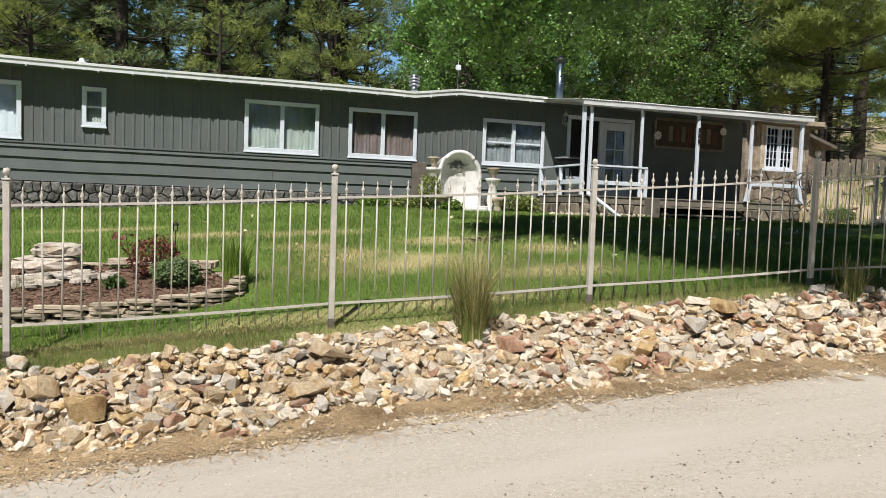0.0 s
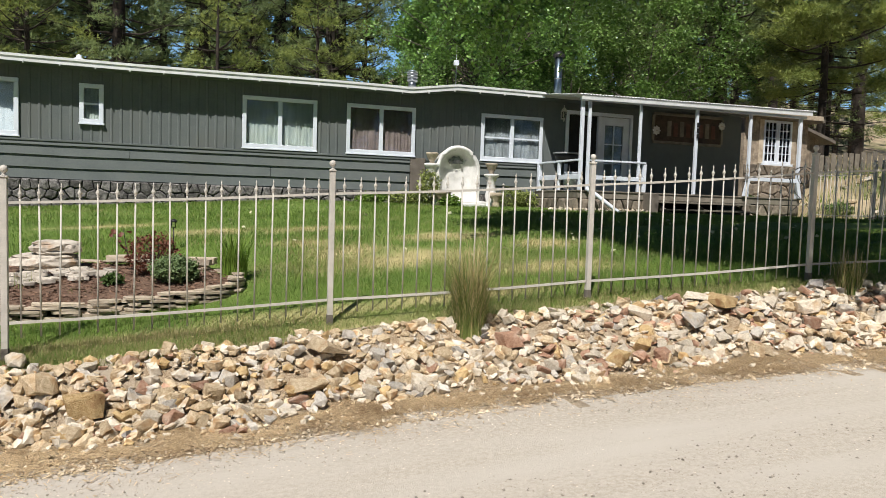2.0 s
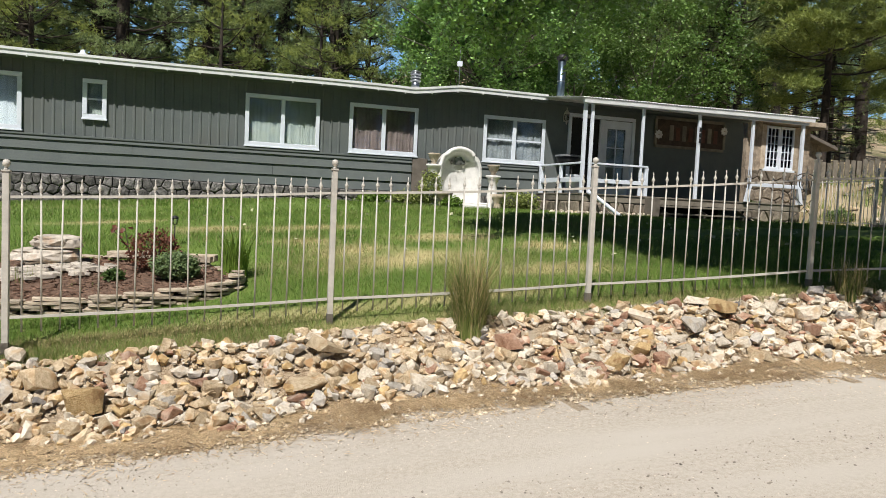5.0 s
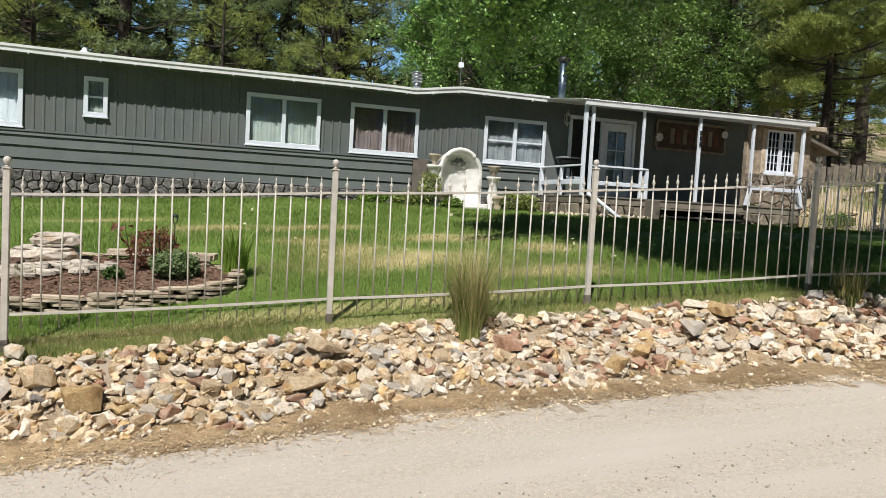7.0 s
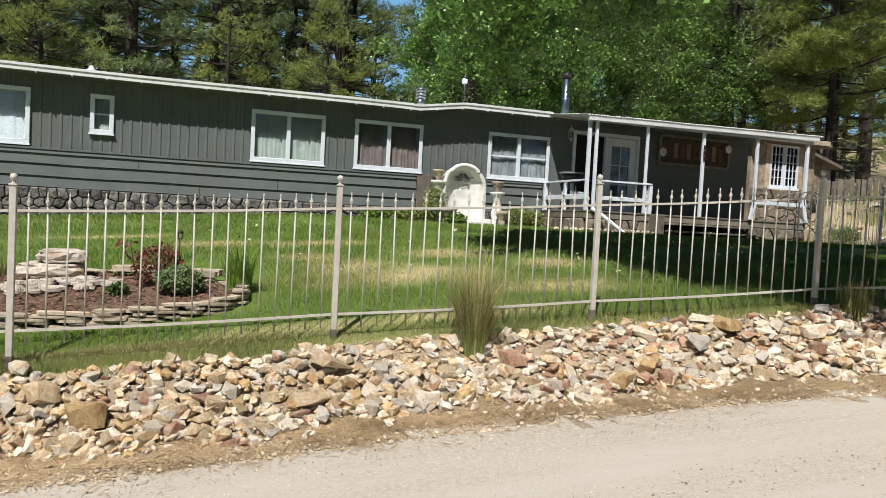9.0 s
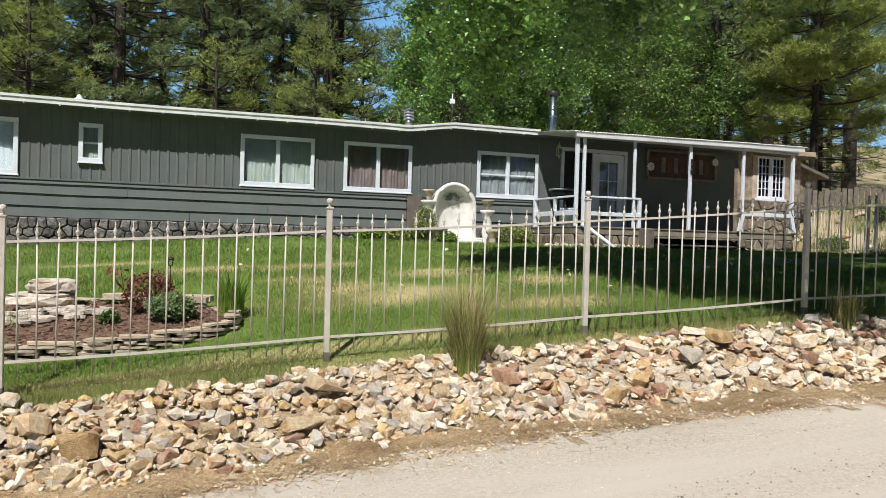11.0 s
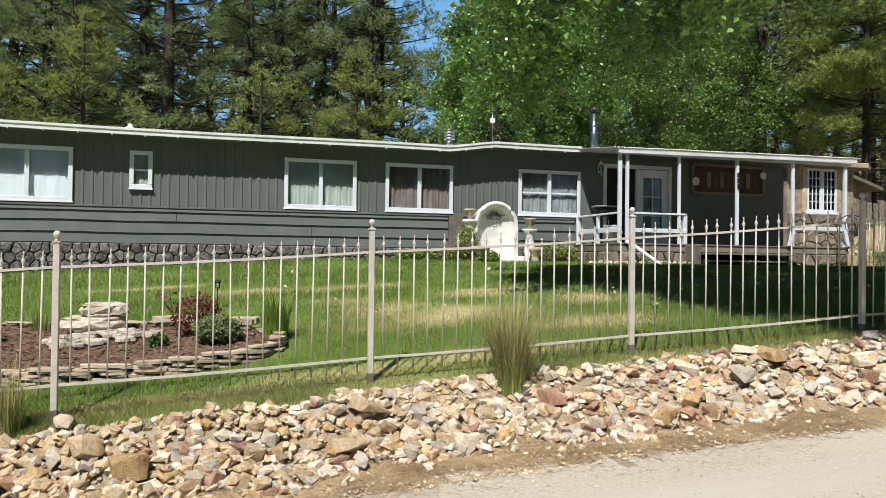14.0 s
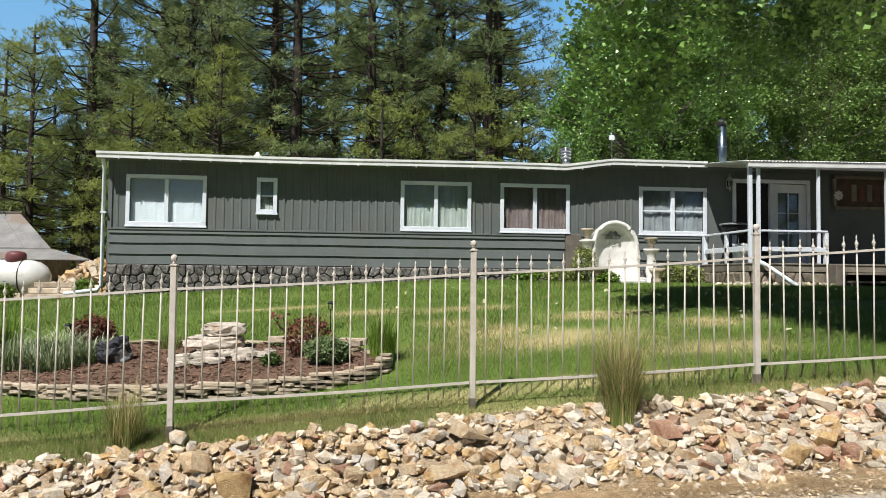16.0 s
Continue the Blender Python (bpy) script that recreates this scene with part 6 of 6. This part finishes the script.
for a, b in ((cw[0], mid_ - 0.01), (mid_ + 0.01, cw[1])):
    for q_ in ((a, a + 0.06, cw[2], cw[3]), (b - 0.06, b, cw[2], cw[3]), (a + 0.06, b - 0.06, cw[2], cw[2] + 0.07), (a + 0.06, b - 0.06, cw[3] - 0.07, cw[3])):
        part("frame", bbox(q_[0], q_[1], CY - 0.03, CY + 0.02, q_[2], q_[3], 0.004), M_WHITE, win)
    for i in (1, 2):
        xx = a + 0.06 + (b - a - 0.12) * i / 3
        part("glazing_bar", bbox(xx - 0.009, xx + 0.009, CY - 0.02, CY + 0.01, cw[2] + 0.07, cw[3] - 0.07), M_WHITE, win)
    for i in range(1, 5):
        zz = cw[2] + 0.07 + (cw[3] - cw[2] - 0.14) * i / 5
        part("glazing_bar", bbox(a + 0.06, b - 0.06, CY - 0.016, CY + 0.008, zz - 0.009, zz + 0.009), M_WHITE, win)
    pane = part("pane", bbox(a + 0.06, b - 0.06, CY + 0.024, CY + 0.028, cw[2] + 0.07, cw[3] - 0.07), M_GLASS, win)
    pane.visible_shadow = False
for a, b in ((cw[0] - 0.17, cw[0] - 0.005), (cw[1] + 0.005, cw[1] + 0.17)):
    part("shutter", bbox(a, b, CY - 0.025, CY - 0.003, cw[2] - 0.02, cw[3] + 0.02, 0.004), M_FLAG, cabin, "pale wooden side board")
bm = bmesh.new()
v_ = box(bm, 14.3, 17.2, CY - 0.35, 4.9, 4.54, 4.64)
for q_ in v_:
    if q_.co.x > 16.5:
        q_.co.z -= 0.10
part("roof", bm, M_BROWN, cabin, "low weathered plank roof")
part("fascia", bbox(14.32, 17.1, CY - 0.385, CY - 0.352, 4.48, 4.62, 0.006), M_FLAG, cabin, "pale weathered edge board")
stone_face(cabin, (14.5, CY - 0.003, 0), (1, 0, 0), (0, -1, 0), 2.4, lambda u: 1.7, 3.1, 0.26, M_TANSTONE, 17)
annex = thing("plank_lean_to", "dark plank lean-to against the cabin", "shed")
x = 17.0
while x < 18.2:
    part("plank", bbox(x, x + 0.165, 2.2, 2.24, 1.6, 4.28, 0.004), M_WOOD, annex)
    x += 0.175
part("side_wall", bbox(18.2, 18.24, 2.25, 4.6, 1.6, 4.2), M_WOOD, annex)
bm = bmesh.new()
v_ = box(bm, 17.22, 18.6, 1.9, 4.9, 4.36, 4.46)
for q_ in v_:
    if q_.co.x > 18:
        q_.co.z -= 0.42
part("roof", bm, M_BROWN, annex)
plank_fence = thing("plank_fence", "old grey plank fence across the slope", "fence")
for i in range(44):
    x = 18.3 + i * 0.21
    y = 3.2 - 0.05 * i
    part("board", bbox(x, x + 0.19, y, y + 0.03, land_at(x, y) - 0.1, land_at(x, y) + r.uniform(0.66, 0.80), 0.004), M_DECK, plank_fence)
for x, y, l_, a in ((19.5, 9.0, 4.0, 0.1), (24.0, 9.5, 3.0, -0.2), (21.5, 12.0, 2.5, 0.4)):
    bm = bmesh.new()
    d_ = Vector((math.cos(a), math.sin(a), 0)) * l_ / 2
    pts_ = [Vector((x, y, 0)) + d_ * f_ for f_ in (-1, 0, 1)]
    tube(bm, [(p.x, p.y, land_at(p.x, p.y) + 0.1) for p in pts_], [0.14, 0.16, 0.12], 8)
    tagged(part("log", bm, M_GREYBARK), "grey fallen log on the dry slope", "log")

# ---------------------------------------------------------------- beyond the other end of the house
M_TANK = mat("white_tank_paint", (0.55, 0.56, 0.53), (0.70, 0.71, 0.68), 3, 0.4, 0.05, 30, third=(0.45, 0.44, 0.38), tscale=2.5, tpos=(0.6, 0.75))
M_MAROON = mat("maroon_paint", (0.13, 0.045, 0.05), (0.19, 0.07, 0.075), 5, 0.5, 0.1, 40)
tz = land_at(-10.2, 3.6)
tank = thing("propane_tank", "long white propane tank with a maroon dome lid", "propane tank", (-10.4, 3.6, tz))
bm = bmesh.new()
prof = [(-1.58, 0.03), (-1.55, 0.15), (-1.45, 0.30), (-1.28, 0.41), (-1.1, 0.45), (1.1, 0.45), (1.28, 0.41), (1.45, 0.30), (1.55, 0.15), (1.58, 0.03)]
tube(bm, [(a, 0, 0.62) for a, _ in prof], [b for _, b in prof], 24)
part("vessel", bm, M_TANK, tank)
for x in (-0.4, 0.95):
    bm = bmesh.new()
    tube(bm, [(x, 0.455 * math.cos(a), 0.62 + 0.455 * math.sin(a)) for a in np.linspace(0, 2 * math.pi, 25)], [0.014] * 25, 5, False)
    part("strap", bm, M_BLACK, tank)
part("dome", lathe(bmesh.new(), [(0.24, 1.0), (0.24, 1.20), (0.20, 1.27), (0.08, 1.30)], (0.72, 0), 18), M_MAROON, tank)
for x in (-0.9, 0.9):
    part("saddle", bbox(x - 0.08, x + 0.08, -0.3, 0.3, -0.1, 0.24), M_FLAG, tank)
M_RUSTROOF = mat("weathered_metal_roof", (0.15, 0.15, 0.15), (0.30, 0.30, 0.29), 1.2, 0.6, 0.2, 20, third=(0.22, 0.18, 0.15), tscale=0.8)
shed = thing("old_shed", "low old shed with a weathered grey metal roof", "shed")


def panel(name, pts_, material, parent, thick=0.04):
    """A flat roof plane with thickness."""
    bm = bmesh.new()
    up = [bm.verts.new(p) for p in pts_]
    dn = [bm.verts.new(Vector(p) - Vector((0, 0, thick))) for p in pts_]
    bm.faces.new(up)
    bm.faces.new(dn[::-1])
    for i in range(len(pts_)):
        bm.faces.new((up[i], dn[i], dn[(i + 1) % len(pts_)], up[(i + 1) % len(pts_)]))
    bmesh.ops.recalc_face_normals(bm, faces=bm.faces[:])
    return part(name, bm, material, parent)


for i in range(9):
    a, b = i / 9, (i + 1) / 9
    panel("roof_sheet", [(-11.1 - 7.4 * a, 9.0, 2.50), (-11.1 - 7.4 * b + 0.01, 9.0, 2.50), (-13.0 - 5.8 * b + 0.01, 11.0, 3.80), (-13.0 - 5.8 * a, 11.0, 3.80)], M_RUSTROOF, shed)
panel("roof_sheet", [(-11.1, 9.0, 2.50), (-13.0, 11.0, 3.80), (-12.6, 12.8, 2.5)], M_RUSTROOF, shed)
panel("lean_to_roof", [(-9.4, 7.8, 2.12), (-19, 7.8, 2.12), (-19, 9.02, 2.46), (-11.0, 9.02, 2.46)], M_RUSTROOF, shed)
part("ridge_cap", bbox(-18.7, -12.9, 10.92, 11.08, 3.80, 3.84), M_RUSTROOF, shed)
part("wall", bbox(-18.4, -11.7, 9.2, 12.2, 0.6, 2.42), M_WOOD, shed)
for x in (-9.8, -12.2, -14.6, -17.0):
    part("post", bbox(x - 0.06, x + 0.06, 7.9, 8.02, land_at(x, 8) - 0.1, 2.06), M_WOOD, shed)
pile = thing("rock_pile", "heap of broken tan rock behind the house corner", "rock pile", (-8.0, 4.6, land_at(-8.0, 4.6)))
for _ in range(130):
    a, k_ = r.uniform(0, 6.28), math.sqrt(r.random())
    ob = new("rock", SHAPES[r.randrange(18)][r.choice((0, 0, 1, 4))])
    ob.parent = pile
    ob.location = (1.3 * k_ * math.cos(a), 1.0 * k_ * math.sin(a), 0.95 * (1 - k_) + 0.05)
    ob.rotation_euler = (r.uniform(0, 3), r.uniform(0, 3), r.uniform(0, 3))
    s_ = r.uniform(0.2, 0.5)
    ob.scale = (s_, s_, s_ * 0.7)
for i in range(3):
    st = tagged(part("timber_step", bbox(-0.55, 0.55, -0.14, 0.14, 0, 0.13, 0.01), M_FLAG), "flat weathered timber step in the dry slope", "step")
    st.location = (-8.0, 1.6 + 0.3 * i, land_at(-8.0, 1.6) + 0.13 * i)
for x, y in ((-7.1, 1.2), (-9.6, 2.9), (-6.9, 0.7)):
    bush("weedy_shrub", "loose yellow-green weeds by the house corner", x, y, land_at(x, y), (0.2, 0.2, 0.22), 260, 0.06, M_LILY)

# ---------------------------------------------------------------- road grit, needles, cones and chosen rocks
def grit(name, n, x0, x1, v0, v1, s0, s1, material, label):
    x, v_ = gen.uniform(x0, x1, n), gen.uniform(v0, v1, n)
    y = v_ + bend(x)
    z = land(x, y)
    s = s0 * (s1 / s0) ** (gen.uniform(0, 1, n) ** 2.2)
    octa = np.array([(1, 0, 0), (0, 1, 0), (-1, 0, 0), (0, -1, 0), (0.1, 0.1, 0.7), (0, 0, -0.7)])
    a = gen.uniform(0, 6.28, n)
    ca_, sa_ = np.cos(a), np.sin(a)
    p = octa[None] * s[:, None, None] * gen.uniform(0.6, 1.2, (n, 6, 3))
    q = np.stack([p[..., 0] * ca_[:, None] - p[..., 1] * sa_[:, None], p[..., 0] * sa_[:, None] + p[..., 1] * ca_[:, None], p[..., 2]], -1)
    q += np.stack([x, y, z + 0.25 * s], -1)[:, None]
    f = np.array([(0, 1, 4), (1, 2, 4), (2, 3, 4), (3, 0, 4), (1, 0, 5), (2, 1, 5), (3, 2, 5), (0, 3, 5)])
    faces = (f[None] + 6 * np.arange(n)[:, None, None]).reshape(-1, 3)
    return tagged(raw(name, q.reshape(-1, 3), faces, material), label, "gravel", kind="stuff")


M_GRIT = mat("loose_grit", (0.36, 0.315, 0.255), (0.60, 0.54, 0.455), 14, 0.95, 0.2, 80, island=0.4)
M_CHIPS = mat("rock_chips", (0.36, 0.28, 0.19), (0.64, 0.55, 0.42), 14, 0.95, 0.3, 80, island=0.4)
grit("road_gravel", 9000, -4.5, 8.5, -14.6, -11.0, 0.0025, 0.008, M_GRIT, "loose grey-buff grit on the road")
M_DARKGRIT = mat("dark_grit", (0.20, 0.175, 0.145), (0.42, 0.375, 0.315), 14, 0.95, 0.2, 80, island=0.4)
grit("dark_gravel", 4200, -3, 8.5, -13.6, -12.3, 0.003, 0.013, M_DARKGRIT, "darker loose grit between the wheel tracks")
grit("edge_gravel", 9000, -5, 9, -11.75, -10.95, 0.003, 0.010, M_GRIT, "grey-brown grit along the road edge")
grit("rock_chips", 15000, -6, 9, -11.25, -10.35, 0.005, 0.026, M_CHIPS, "small tan rock chips along the road edge")
n = 110000
x = gen.uniform(-6, 9, n)
v_ = np.where(gen.uniform(0, 1, n) < 0.85, -10.84 + gen.normal(size=n) * 0.16, -11.0 + gen.normal(size=n) * 0.22)
keep = np.array([noise.noise((a * 2.6, b * 5, 6)) for a, b in zip(x, v_)]) > gen.uniform(-0.6, 0.35, n)
x, v_ = x[keep], np.clip(v_[keep], -11.7, -10.2)
n = len(x)
y = v_ + bend(x)
a = gen.uniform(0, 6.28, n)
base = np.stack([x, y, land(x, y) + gen.uniform(0.004, 0.02, n)], 1)
d = np.stack([np.cos(a), np.sin(a), gen.normal(size=n) * 0.12], 1) * gen.uniform(0.03, 0.08, (n, 1))
s = np.stack([-np.sin(a), np.cos(a), np.zeros(n)], 1) * 0.0042
v = np.stack([base - s, base + s, base + d], 1).reshape(-1, 3)
k = np.arange(n)[:, None] * 3
M_NEEDLEDRY = leafy("dry_pine_needle", (0.20, 0.115, 0.05), (0.72, 0.56, 0.35), 0.15)
tagged(raw("pine_needles", v, np.concatenate([k, k + 1, k + 2], 1), M_NEEDLEDRY), "fallen brown pine needles along the road edge", "pine needles", kind="stuff")


def cone(x, v, size=0.045):
    y = v + float(bend(x))
    t = thing("pine_cone", "small dark open pine cone on the ground", "pine cone", (x, y, land_at(x, y) + size * 0.75), "pine cones")
    t.rotation_euler = (1.2, 0.3, x * 3)
    bm = bmesh.new()
    for ring_n in range(7):
        z_ = (ring_n / 6 - 0.5) * 2 * size
        rad_ = size * 0.95 * math.sqrt(max(0.05, 1 - (ring_n / 6 - 0.4) ** 2 * 2.4))
        for i in range(8):
            a_ = 2 * math.pi * (i + 0.5 * (ring_n % 2)) / 8
            c_ = Vector((math.cos(a_), math.sin(a_), 0))
            w_ = Vector((-math.sin(a_), math.cos(a_), 0)) * size * 0.28
            q_ = [bm.verts.new(p) for p in (c_ * rad_ * 0.3 - w_ * 0.5 + Vector((0, 0, z_)), c_ * rad_ * 0.3 + w_ * 0.5 + Vector((0, 0, z_)), c_ * rad_ + w_ + Vector((0, 0, z_ + size * 0.18)), c_ * rad_ * 1.05 + Vector((0, 0, z_ + size * 0.28)), c_ * rad_ - w_ + Vector((0, 0, z_ + size * 0.18)))]
            bm.faces.new(q_)
    part("scales", bm, M_BARK, t)
    bm = bmesh.new()
    tube(bm, [(0, 0, -size), (0, 0, 0), (0, 0, size)], [size * 0.2, size * 0.5, size * 0.15], 8)
    part("core", bm, M_BARK, t)


cone(-0.69, -10.73)
cone(-1.12, -10.58, 0.035)
cone(4.55, -10.55, 0.04)

# stones and shrubs on the dry bank beyond the yard
for i in range(60):
    x, y = r.uniform(13.8, 23), r.uniform(-4.5, 1.0)
    ob = tagged(new("loose_rock", SHAPES[i % 18][(0, 2, 0, 1)[i % 4]]), "weathered tan rock lying on the dry bank", "rock", "rocks on the bank")
    s_ = r.uniform(0.10, 0.34)
    ob.location, ob.rotation_euler, ob.scale = (x, y, land_at(x, y) + 0.2 * s_), (r.uniform(-0.4, 0.4), r.uniform(-0.4, 0.4), r.uniform(0, 6)), (s_, s_, s_ * 0.8)
for i in range(14):
    x, y = r.uniform(14.2, 22), r.uniform(-3.5, 1.0)
    bush("wild_shrub", "low wild green shrub on the dry bank", x, y, land_at(x, y), (r.uniform(0.2, 0.5), 0.3, r.uniform(0.15, 0.35)), 420, 0.05, (M_BUSH, M_LILY, M_SAGE)[i % 3])
